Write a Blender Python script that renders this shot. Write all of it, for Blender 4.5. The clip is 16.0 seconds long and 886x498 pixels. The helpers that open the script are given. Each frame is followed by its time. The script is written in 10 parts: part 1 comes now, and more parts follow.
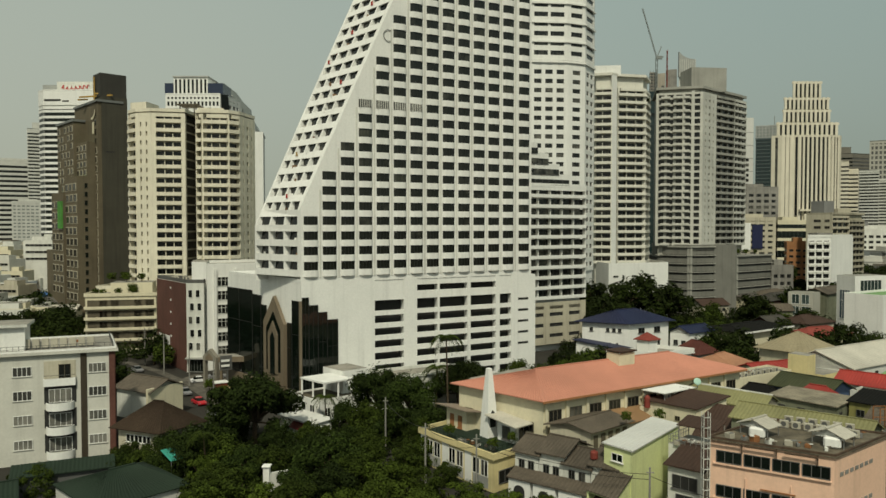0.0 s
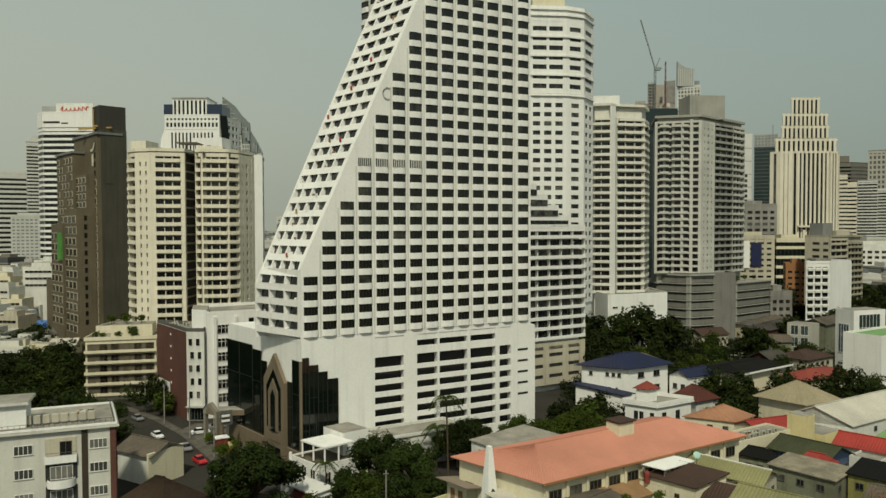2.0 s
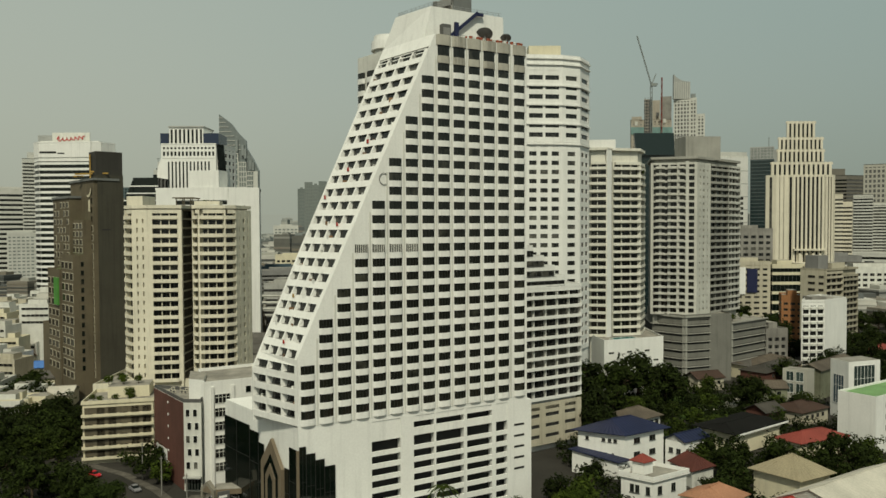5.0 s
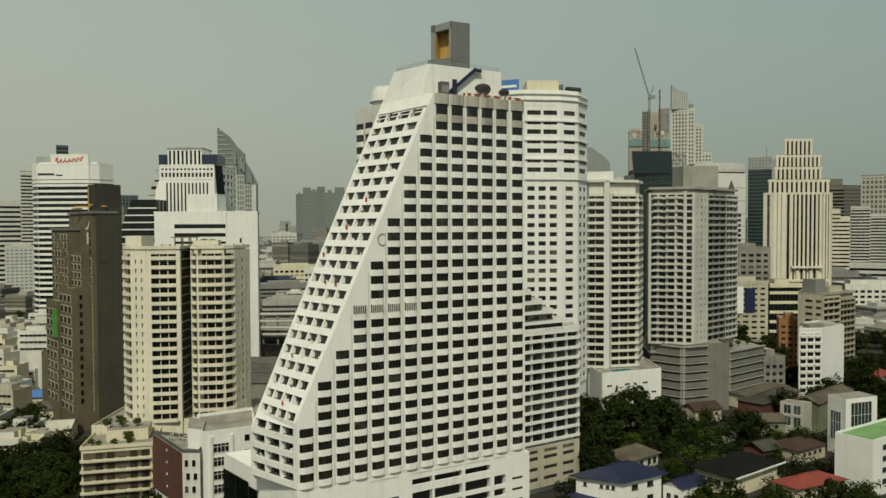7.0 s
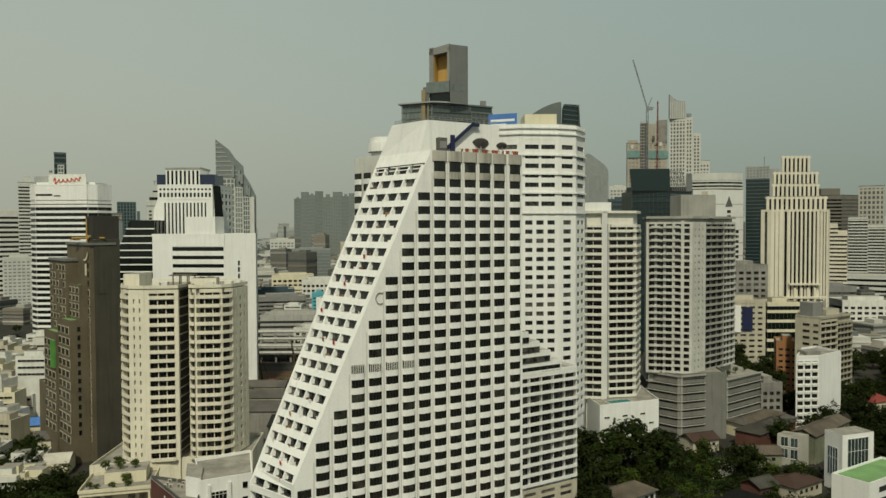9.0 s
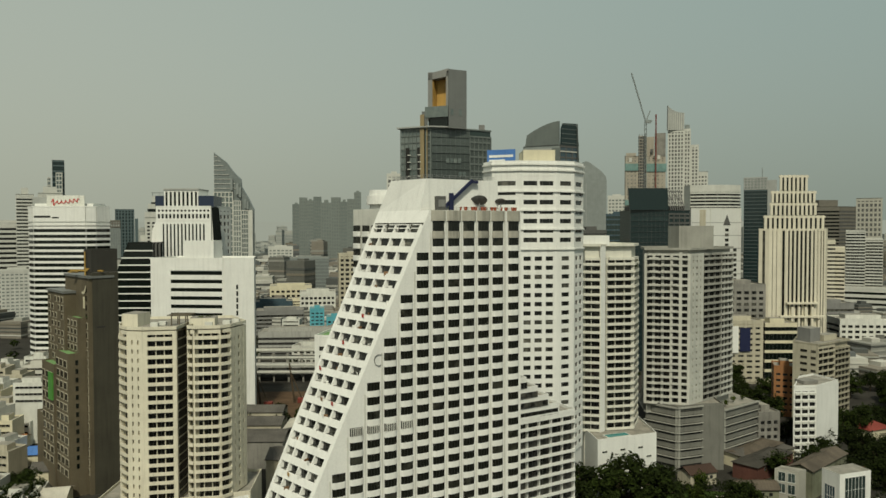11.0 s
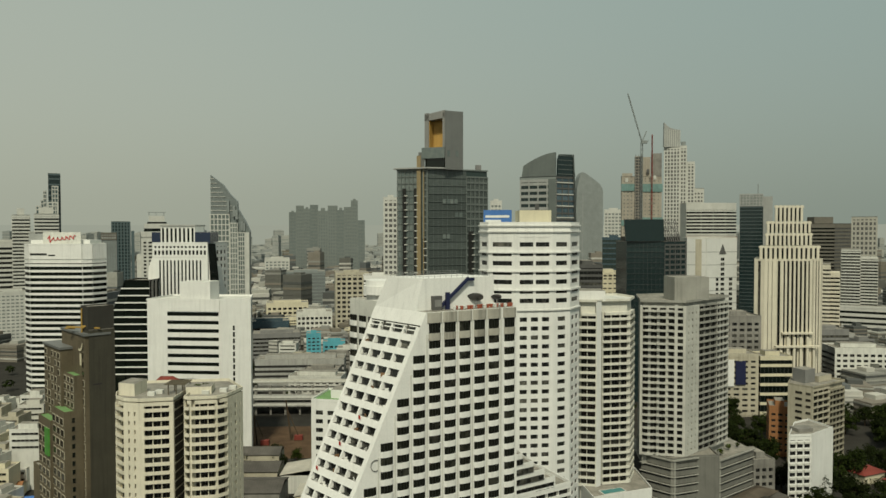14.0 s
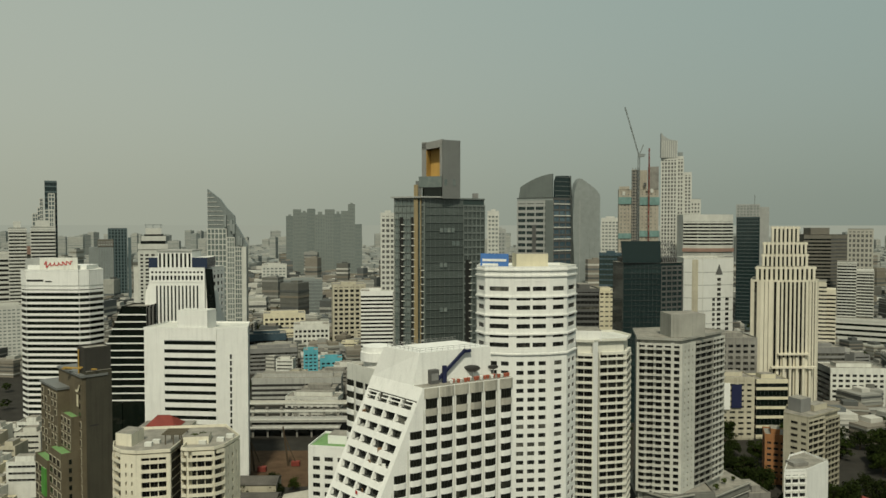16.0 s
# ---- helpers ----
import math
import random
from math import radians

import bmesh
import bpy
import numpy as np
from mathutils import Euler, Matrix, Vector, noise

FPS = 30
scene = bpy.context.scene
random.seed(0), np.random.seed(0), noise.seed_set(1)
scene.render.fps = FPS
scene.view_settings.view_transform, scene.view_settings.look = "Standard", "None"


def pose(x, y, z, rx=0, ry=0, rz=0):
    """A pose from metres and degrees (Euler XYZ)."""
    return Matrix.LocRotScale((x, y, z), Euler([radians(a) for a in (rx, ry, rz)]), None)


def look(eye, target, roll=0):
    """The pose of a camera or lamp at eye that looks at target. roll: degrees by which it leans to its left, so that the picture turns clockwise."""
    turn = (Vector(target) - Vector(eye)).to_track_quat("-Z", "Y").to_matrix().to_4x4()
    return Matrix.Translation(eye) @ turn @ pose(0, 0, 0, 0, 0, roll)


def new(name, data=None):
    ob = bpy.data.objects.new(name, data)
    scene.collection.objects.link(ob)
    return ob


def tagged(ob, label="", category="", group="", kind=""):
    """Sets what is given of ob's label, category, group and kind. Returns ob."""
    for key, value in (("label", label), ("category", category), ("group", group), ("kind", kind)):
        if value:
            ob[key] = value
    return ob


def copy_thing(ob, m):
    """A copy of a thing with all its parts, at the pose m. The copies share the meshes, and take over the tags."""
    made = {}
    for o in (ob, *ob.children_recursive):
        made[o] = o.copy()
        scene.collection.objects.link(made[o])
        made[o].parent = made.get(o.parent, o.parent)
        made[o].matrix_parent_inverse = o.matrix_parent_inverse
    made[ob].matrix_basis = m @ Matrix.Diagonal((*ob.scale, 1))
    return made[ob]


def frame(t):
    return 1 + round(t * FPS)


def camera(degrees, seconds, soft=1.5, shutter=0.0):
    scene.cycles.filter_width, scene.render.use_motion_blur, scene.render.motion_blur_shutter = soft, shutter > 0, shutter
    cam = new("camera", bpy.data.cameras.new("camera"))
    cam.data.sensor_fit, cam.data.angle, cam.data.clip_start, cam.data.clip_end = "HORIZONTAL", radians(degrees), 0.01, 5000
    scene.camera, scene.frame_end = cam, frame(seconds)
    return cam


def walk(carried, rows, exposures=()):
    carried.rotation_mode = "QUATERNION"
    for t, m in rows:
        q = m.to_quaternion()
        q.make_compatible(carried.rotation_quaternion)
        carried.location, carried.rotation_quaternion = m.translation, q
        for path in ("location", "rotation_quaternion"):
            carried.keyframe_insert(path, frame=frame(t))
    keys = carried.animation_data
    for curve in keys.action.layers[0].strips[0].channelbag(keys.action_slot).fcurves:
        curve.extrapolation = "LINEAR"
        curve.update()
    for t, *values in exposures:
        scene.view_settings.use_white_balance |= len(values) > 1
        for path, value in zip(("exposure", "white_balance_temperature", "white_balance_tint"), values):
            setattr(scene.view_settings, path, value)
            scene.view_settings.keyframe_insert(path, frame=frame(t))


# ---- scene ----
cam = camera(62.4, 16.0)
METRES, EYE, TILT, LEAN, TURN = 108.0, 37.0, -1.8, 0.0, 0.0
ROWS = [
    (0.0, 0.0, 0.0, 0.0, 0.0, 0.0, -0.0),
    (0.5, -0.0007, -0.0009, 0.0272, -0.01, 0.04, 0.02),
    (1.0, -0.0012, -0.002, 0.0551, -0.02, 0.06, 0.07),
    (1.5, -0.0014, -0.0028, 0.082, -0.05, 0.09, 0.15),
    (2.0, -0.0009, -0.0035, 0.109, -0.07, 0.1, 0.17),
    (2.5, -0.001, -0.0043, 0.1365, -0.12, 0.08, 0.2),
    (3.0, -0.0009, -0.0053, 0.1635, -0.15, 0.09, 0.24),
    (3.5, -0.0005, -0.0061, 0.191, -0.18, 0.09, 0.26),
    (4.0, -0.0002, -0.007, 0.2181, -0.23, 0.1, 0.27),
    (4.5, 0.0004, -0.008, 0.2465, -0.27, 0.07, 0.26),
    (7.0, 0.0011, -0.014, 0.3923, -0.44, 0.13, 0.27),
    (7.5, 0.0011, -0.0149, 0.4212, -0.47, 0.14, 0.3),
    (8.0, 0.0011, -0.0158, 0.4503, -0.51, 0.12, 0.3),
    (8.5, 0.0021, -0.0167, 0.4795, -0.56, 0.12, 0.29),
    (9.0, 0.0023, -0.0176, 0.5083, -0.58, 0.13, 0.23),
    (11.5, 0.0019, -0.0214, 0.6614, -0.74, 0.25, 0.09),
    (12.0, 0.002, -0.0234, 0.6961, -0.76, 0.3, 0.09),
    (12.5, 0.0024, -0.0249, 0.7313, -0.8, 0.32, 0.08),
    (13.0, 0.0021, -0.0263, 0.7664, -0.87, 0.3, 0.08),
    (13.5, 0.0027, -0.0274, 0.8017, -0.93, 0.24, 0.1),
    (14.0, 0.0029, -0.0284, 0.8384, -0.98, 0.2, 0.08),
    (14.5, 0.003, -0.0301, 0.8771, -1.01, 0.19, 0.06),
    (15.0, 0.0033, -0.0306, 0.916, -1.09, 0.14, 0.05),
    (15.5, 0.0035, -0.0314, 0.9576, -1.13, 0.08, 0.02),
    (16.0, 0.0035, -0.0325, 0.9994, -1.2, 0.01, 0.01),
]
walk(cam, [(t, pose(0, 0, EYE, TILT, LEAN, TURN) @ pose(METRES * x, METRES * y, METRES * z, 90 + pitch, roll, yaw)) for t, x, y, z, yaw, pitch, roll in ROWS],
     exposures=[(0.0, 0.0, 6650.0, 2.0), (16.0, 0.0, 6650.0, 2.0)])

# ---- world and sun ----
SUN_AZ, SUN_EL = 183.0, 53.0        # compass bearing the light comes from, height above the horizon
world = bpy.data.worlds.new("hazy_sky")
scene.world = world
world.use_nodes = True
wt = world.node_tree
wt.nodes.clear()
w_out = wt.nodes.new("ShaderNodeOutputWorld")
w_bg = wt.nodes.new("ShaderNodeBackground")
w_sky = wt.nodes.new("ShaderNodeTexSky")
w_sky.sky_type = "NISHITA"
w_sky.sun_disc = False
w_sky.sun_elevation = radians(SUN_EL)
w_sky.sun_rotation = radians(SUN_AZ)
w_sky.dust_density = 6.0
w_sky.air_density = 1.2
w_hsv = wt.nodes.new("ShaderNodeHueSaturation")
w_hsv.inputs["Saturation"].default_value = 0.45
# thick haze: warmer and brighter towards the sun's side, cooler away from it
w_co = wt.nodes.new("ShaderNodeTexCoord")
w_xyz = wt.nodes.new("ShaderNodeSeparateXYZ")
wt.links.new(w_co.outputs["Generated"], w_xyz.inputs["Vector"])


def sky_range(out, lo, hi):
    r = wt.nodes.new("ShaderNodeMapRange")
    r.inputs["From Min"].default_value, r.inputs["From Max"].default_value = lo, hi
    r.interpolation_type = "SMOOTHSTEP"
    wt.links.new(out, r.inputs["Value"])
    return r.outputs["Result"]


def sky_mix(fac, a, b):
    m = wt.nodes.new("ShaderNodeMix")
    m.data_type = "RGBA"
    for key, v in (("Factor", fac), ("A", a), ("B", b)):
        if isinstance(v, (tuple, float)):
            m.inputs[key].default_value = v
        else:
            wt.links.new(v, m.inputs[key])
    return m.outputs["Result"]


across, rise = sky_range(w_xyz.outputs["X"], -0.75, 0.75), sky_range(w_xyz.outputs["Z"], -0.05, 0.45)
w_low = sky_mix(across, (3.25, 3.3, 2.78, 1), (1.98, 2.25, 2.0, 1))
w_high = sky_mix(across, (3.0, 3.3, 2.95, 1), (2.05, 2.7, 2.6, 1))
zenith = sky_range(w_xyz.outputs["Z"], 0.32, 0.95)
w_haze = sky_mix(zenith, sky_mix(rise, w_low, w_high), (1.6, 1.85, 1.75, 1))
wt.links.new(w_sky.outputs["Color"], w_hsv.inputs["Color"])
wt.links.new(sky_mix(0.85, w_hsv.outputs["Color"], w_haze), w_bg.inputs["Color"])
w_bg.inputs["Strength"].default_value = 0.135
wt.links.new(w_bg.outputs["Background"], w_out.inputs["Surface"])

sun_data = bpy.data.lights.new("sun", "SUN")
sun_data.energy = 3.0
sun_data.angle = radians(4.0)
sun_data.color = (1.0, 0.925, 0.775)
sun = new("sun", sun_data)
sx, sy = math.sin(radians(SUN_AZ)), math.cos(radians(SUN_AZ))
sun.matrix_basis = look((0, 0, 400), (-sx * math.cos(radians(SUN_EL)), -sy * math.cos(radians(SUN_EL)), 400 - math.sin(radians(SUN_EL))))


# ---- materials ----
def nd(nt, kind, **kw):
    n = nt.nodes.new(kind)
    for k, v in kw.items():
        n.inputs[k].default_value = v
    return n


def surface(name, col, rough=0.75, stain=0.25, streak=0.25, grain=0.12, scale=0.12, bump=0.15, vary=0.0, metal=0.0, island=0.0, fine=2.5):
    """Painted render, concrete, roofing and the like: cloudy stains, runs down the wall and a fine grain, at world size."""
    m = bpy.data.materials.new(name)
    m.use_nodes = True
    nt = m.node_tree
    b = nt.nodes["Principled BSDF"]
    geo = nt.nodes.new("ShaderNodeNewGeometry")
    n1 = nd(nt, "ShaderNodeTexNoise", Scale=scale, Detail=5.0, Roughness=0.6)
    nt.links.new(geo.outputs["Position"], n1.inputs["Vector"])
    mp = nt.nodes.new("ShaderNodeMapping")
    mp.inputs["Scale"].default_value = (0.7, 0.7, 0.035)
    nt.links.new(geo.outputs["Position"], mp.inputs["Vector"])
    n2 = nd(nt, "ShaderNodeTexNoise", Scale=1.0, Detail=4.0, Roughness=0.65)
    nt.links.new(mp.outputs["Vector"], n2.inputs["Vector"])
    n3 = nd(nt, "ShaderNodeTexNoise", Scale=fine, Detail=6.0, Roughness=0.7)
    nt.links.new(geo.outputs["Position"], n3.inputs["Vector"])

    def ramp(src, amount, lo=0.35, hi=0.7):
        r = nt.nodes.new("ShaderNodeMapRange")
        r.inputs["From Min"].default_value, r.inputs["From Max"].default_value = lo, hi
        r.inputs["To Min"].default_value, r.inputs["To Max"].default_value = 1.0 - amount, 1.0
        nt.links.new(src, r.inputs["Value"])
        return r.outputs["Result"]

    def mul(a, c):
        x = nt.nodes.new("ShaderNodeMath")
        x.operation = "MULTIPLY"
        nt.links.new(a, x.inputs[0])
        nt.links.new(c, x.inputs[1])
        return x.outputs[0]

    v = mul(mul(ramp(n1.outputs["Fac"], stain), ramp(n2.outputs["Fac"], streak, 0.25, 0.5)), ramp(n3.outputs["Fac"], grain, 0.3, 0.7))
    if vary:
        v = mul(v, ramp(nt.nodes.new("ShaderNodeObjectInfo").outputs["Random"], vary, 0.0, 1.0))
    if island:
        v = mul(v, ramp(geo.outputs["Random Per Island"], island, 0.0, 1.0))
    mix = nt.nodes.new("ShaderNodeMix")
    mix.data_type, mix.blend_type = "RGBA", "MULTIPLY"
    mix.inputs["Factor"].default_value = 1.0
    mix.inputs["A"].default_value = (*col, 1)
    nt.links.new(v, mix.inputs["B"])
    nt.links.new(mix.outputs["Result"], b.inputs["Base Color"])
    b.inputs["Roughness"].default_value = rough
    b.inputs["Metallic"].default_value = metal
    b.inputs["Specular IOR Level"].default_value = 0.3 if rough < 0.84 else 0.12
    if bump:
        bp = nd(nt, "ShaderNodeBump", Strength=bump, Distance=0.05)
        nt.links.new(n3.outputs["Fac"], bp.inputs["Height"])
        nt.links.new(bp.outputs["Normal"], b.inputs["Normal"])
    return m


def glazing(name, dark, light, rough=0.12, share=0.35):
    """Window glass seen from afar: a dark room behind, and here and there a drawn curtain."""
    m = bpy.data.materials.new(name)
    m.use_nodes = True
    nt = m.node_tree
    b = nt.nodes["Principled BSDF"]
    info = nt.nodes.new("ShaderNodeObjectInfo")
    geo = nt.nodes.new("ShaderNodeNewGeometry")
    n1 = nd(nt, "ShaderNodeTexNoise", Scale=0.45, Detail=3.0)
    nt.links.new(geo.outputs["Position"], n1.inputs["Vector"])
    add = nt.nodes.new("ShaderNodeMath")
    add.operation = "ADD"
    nt.links.new(info.outputs["Random"], add.inputs[0])
    nt.links.new(n1.outputs["Fac"], add.inputs[1])
    r = nt.nodes.new("ShaderNodeMapRange")
    r.inputs["From Min"].default_value, r.inputs["From Max"].default_value = 1.6 - share, 1.75
    nt.links.new(add.outputs[0], r.inputs["Value"])
    mix = nt.nodes.new("ShaderNodeMix")
    mix.data_type = "RGBA"
    mix.inputs["A"].default_value, mix.inputs["B"].default_value = (*dark, 1), (*light, 1)
    nt.links.new(r.outputs["Result"], mix.inputs["Factor"])
    nt.links.new(mix.outputs["Result"], b.inputs["Base Color"])
    b.inputs["Roughness"].default_value = rough
    b.inputs["Specular IOR Level"].default_value = 0.5
    bp = nd(nt, "ShaderNodeBump", Strength=0.08, Distance=0.2)
    nt.links.new(n1.outputs["Fac"], bp.inputs["Height"])
    nt.links.new(bp.outputs["Normal"], b.inputs["Normal"])
    return m


WHITE = surface("white_render", (0.8, 0.8, 0.76), stain=0.08, streak=0.14)
WHITE_WORN = surface("weathered_white_render", (0.7, 0.7, 0.64), stain=0.2, streak=0.25)
CREAM = surface("cream_render", (0.7, 0.645, 0.47), stain=0.15, streak=0.15)
STONE = surface("pale_stone_cladding", (0.7, 0.655, 0.53), stain=0.12, streak=0.15)
AGED_CREAM = surface("aged_cream_concrete", (0.76, 0.715, 0.575), stain=0.16, streak=0.24)
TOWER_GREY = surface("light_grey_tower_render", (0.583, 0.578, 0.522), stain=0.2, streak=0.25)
# the same render darkened, with the side's shade put into the colour
TOWER_SIDE = surface("darkened_tower_render", (0.36, 0.355, 0.315), stain=0.2, streak=0.25)
AGED_BEIGE = surface("aged_beige_render", (0.4, 0.37, 0.28), stain=0.3, streak=0.35)
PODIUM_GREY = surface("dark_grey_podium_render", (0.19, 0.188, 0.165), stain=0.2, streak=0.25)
DULL_WHITE = surface("dull_white_tower", (0.42, 0.41, 0.355), stain=0.15, streak=0.12, bump=0)
BEIGE = surface("beige_render", (0.52, 0.48, 0.37), stain=0.2, streak=0.3)
GREY = surface("grey_render", (0.42, 0.42, 0.39), stain=0.2, streak=0.25)
GREENGREY = surface("grey_green_cladding", (0.15, 0.17, 0.16), rough=0.4, stain=0.15, streak=0.1)
SCALLOP = surface("weathered_concrete_head", (0.5, 0.48, 0.41), stain=0.35, streak=0.5)
MIDGREY = surface("mid_grey_cladding", (0.24, 0.24, 0.23), stain=0.2, streak=0.2)
DARKGREY = surface("dark_grey_cladding", (0.11, 0.11, 0.105), stain=0.2, streak=0.2)
BROWN = surface("brown_concrete", (0.13, 0.112, 0.077), stain=0.25, streak=0.3)
# dark hotel's plain flank, its shade put into the colour
OLIVE = surface("shaded_olive_wall", (0.062, 0.058, 0.042), stain=0.2, streak=0.3)
BLACK_CLAD = surface("black_roof_cladding", (0.045, 0.043, 0.036), stain=0.2, streak=0.2)
BRICK = surface("red_brown_brick", (0.14, 0.06, 0.045), stain=0.3, streak=0.2, grain=0.3)
CONCRETE = surface("bare_concrete", (0.3, 0.29, 0.26), stain=0.35, streak=0.4, grain=0.2)
ROOF_GREY = surface("flat_roof_screed", (0.36, 0.34, 0.29), stain=0.45, streak=0.0, grain=0.25, scale=0.25)
# near-black that paints the shade inside openings and recesses; tyres share it
SHADOW_RECESS = surface("recess_shade_and_tyre_black", (0.03, 0.03, 0.028), stain=0.2, streak=0.0)
GLASS = glazing("window_glass", (0.012, 0.013, 0.012), (0.16, 0.155, 0.13))
HOTEL_GLASS = glazing("hotel_window_glass", (0.012, 0.0135, 0.01), (0.07, 0.07, 0.055), 0.14, 0.25)
CURTAIN = glazing("curtained_window_glass", (0.05, 0.05, 0.045), (0.3, 0.29, 0.25), 0.2, 0.6)
BLACK_FRAME = surface("black_frame", (0.02, 0.02, 0.018), rough=0.5, stain=0.1, streak=0.0, bump=0)
GLASS_DARK = glazing("black_glass", (0.004, 0.007, 0.005), (0.009, 0.014, 0.011), 0.06)
GLASS_GREEN = glazing("green_tinted_glass", (0.03, 0.045, 0.042), (0.09, 0.12, 0.115), 0.1)
GLASS_BLUE = glazing("blue_tinted_glass", (0.05, 0.08, 0.1), (0.12, 0.17, 0.2), 0.12)
GLASS_TEAL = glazing("dark_teal_glass", (0.014, 0.026, 0.027), (0.03, 0.05, 0.05), 0.08)
# distance haze is put into these wall and glass colours, pale and low-contrast
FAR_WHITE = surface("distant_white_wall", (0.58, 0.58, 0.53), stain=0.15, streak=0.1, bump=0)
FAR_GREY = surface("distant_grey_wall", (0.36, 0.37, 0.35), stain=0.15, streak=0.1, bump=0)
FAR_DARK = surface("hazed_dark_cladding", (0.25, 0.275, 0.265), stain=0.15, streak=0.1, bump=0)
FAR_GLASS = glazing("hazed_distant_glass", (0.15, 0.17, 0.165), (0.24, 0.26, 0.25), 0.3)
BALC_WHITE = surface("off_white_balcony_render", (0.7, 0.685, 0.6), stain=0.12, streak=0.16)
OFFICE_WHITE = surface("white_office_panels", (0.66, 0.665, 0.63), stain=0.08, streak=0.08)
NAVY_GLASS = glazing("navy_glass", (0.02, 0.03, 0.06), (0.04, 0.05, 0.09), 0.12)
SMOKE = glazing("smoked_panel_glass", (0.05, 0.06, 0.056), (0.085, 0.1, 0.094), 0.16, 0.6)
PALE_GLASS = glazing("pale_reflective_glass", (0.1, 0.125, 0.12), (0.2, 0.225, 0.21), 0.08, 0.8)
STEEL_GREY = surface("dull_steel_cladding", (0.165, 0.172, 0.165), rough=0.5, stain=0.12, streak=0.12)
# teal glass of the far towers, lightened in colour to stand for haze
FAR_TEAL = glazing("hazed_teal_glass", (0.085, 0.115, 0.12), (0.13, 0.165, 0.17), 0.25)
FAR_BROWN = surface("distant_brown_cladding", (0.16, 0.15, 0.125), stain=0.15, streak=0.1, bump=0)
RUST_BAND = surface("rust_red_louvres", (0.3, 0.19, 0.15), stain=0.2, streak=0.2)
# haze painted as base colour: wall and glazing nearly the same grey-green
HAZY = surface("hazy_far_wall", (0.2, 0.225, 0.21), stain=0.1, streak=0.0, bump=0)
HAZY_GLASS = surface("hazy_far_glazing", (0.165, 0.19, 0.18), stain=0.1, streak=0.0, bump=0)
METAL = surface("galvanised_metal", (0.4, 0.4, 0.39), rough=0.45, metal=0.6, stain=0.3, streak=0.2)
RED_TILE = surface("salmon_metal_roof", (0.52, 0.225, 0.155), rough=0.65, stain=0.18, streak=0.0, grain=0.15)
RED_DARK = surface("red_tile_roof", (0.25, 0.052, 0.038), stain=0.3, streak=0.0, grain=0.3)
BROWN_TILE = surface("dark_brown_tile_roof", (0.07, 0.04, 0.028), stain=0.3, streak=0.0, grain=0.35)
GREY_TILE = surface("grey_fibre_cement_roof", (0.13, 0.12, 0.105), stain=0.4, streak=0.0, grain=0.35)
GREEN_ROOF = surface("dark_green_metal_roof", (0.016, 0.031, 0.018), rough=0.8, stain=0.3, streak=0.0, grain=0.2)
OLIVE_ROOF = surface("olive_metal_roof", (0.27, 0.26, 0.12), rough=0.6, stain=0.35, streak=0.0, grain=0.2)
BLUE_ROOF = surface("navy_tile_roof", (0.013, 0.018, 0.055), rough=0.5, stain=0.25, streak=0.0, grain=0.25)
BLACK_ROOF = surface("black_tile_roof", (0.011, 0.011, 0.01), rough=0.95, stain=0.25, streak=0.0, grain=0.3)
PALE_ROOF = surface("pale_sheet_roof", (0.56, 0.53, 0.45), rough=0.6, stain=0.3, streak=0.0, grain=0.2)
PINK = surface("salmon_pink_render", (0.8, 0.53, 0.385), stain=0.12, streak=0.15)
YELLOW = surface("pale_yellow_render", (0.7, 0.6, 0.32), stain=0.15, streak=0.18)
LIME = surface("pale_green_render", (0.72, 0.77, 0.39), stain=0.15, streak=0.2)
ORANGE = surface("orange_render", (0.34, 0.16, 0.068), stain=0.2, streak=0.25)
CYAN = surface("cyan_render", (0.12, 0.42, 0.5), stain=0.2, streak=0.2)
ASPHALT = surface("asphalt", (0.05, 0.047, 0.04), rough=0.9, stain=0.35, streak=0.0, grain=0.3, scale=0.08)
BRONZE = surface("bronze_panel", (0.2, 0.16, 0.11), rough=0.5, stain=0.2, streak=0.2)
BLUE_PAINT = surface("blue_signboard", (0.08, 0.2, 0.5), stain=0.15, streak=0.2)
NAVY = surface("navy_duct_paint", (0.02, 0.025, 0.07), rough=0.5, stain=0.2)
GOLD = surface("gold_lining", (0.5, 0.31, 0.09), rough=0.5, stain=0.15)
BRONZE_PALE = surface("pale_bronze_strip", (0.3, 0.235, 0.13), rough=0.5, stain=0.15, streak=0.15)
STEEL_LIGHT = surface("light_steel_cladding", (0.25, 0.25, 0.235), rough=0.5, stain=0.12, streak=0.1)
GREEN_DECK = surface("green_roof_coating", (0.2, 0.36, 0.14), stain=0.35, streak=0.0, grain=0.2)
SOIL = surface("bare_soil", (0.14, 0.09, 0.055), rough=0.95, stain=0.4, streak=0.0, grain=0.4)
BARK = surface("tree_bark", (0.1, 0.075, 0.05), rough=0.9, stain=0.3, grain=0.3)
LEAF = surface("broad_leaves", (0.074, 0.11, 0.014), rough=0.85, stain=0.3, streak=0.0, grain=0.2, scale=0.3, bump=0, island=0.6, vary=0.5)
LEAF_DARK = surface("dark_leaves", (0.032, 0.05, 0.007), rough=0.85, stain=0.3, streak=0.0, grain=0.2, scale=0.3, bump=0, island=0.6, vary=0.5)
LEAF_MID = surface("mid_green_leaves", (0.043, 0.069, 0.011), rough=0.85, stain=0.3, streak=0.0, grain=0.2, scale=0.3, bump=0, island=0.6, vary=0.5)
LEAF_LIGHT = surface("yellow_green_leaves", (0.095, 0.14, 0.017), rough=0.85, stain=0.3, streak=0.0, grain=0.2, scale=0.3, bump=0, island=0.5, vary=0.5)


# ---- building kit ----
MESHES = {}


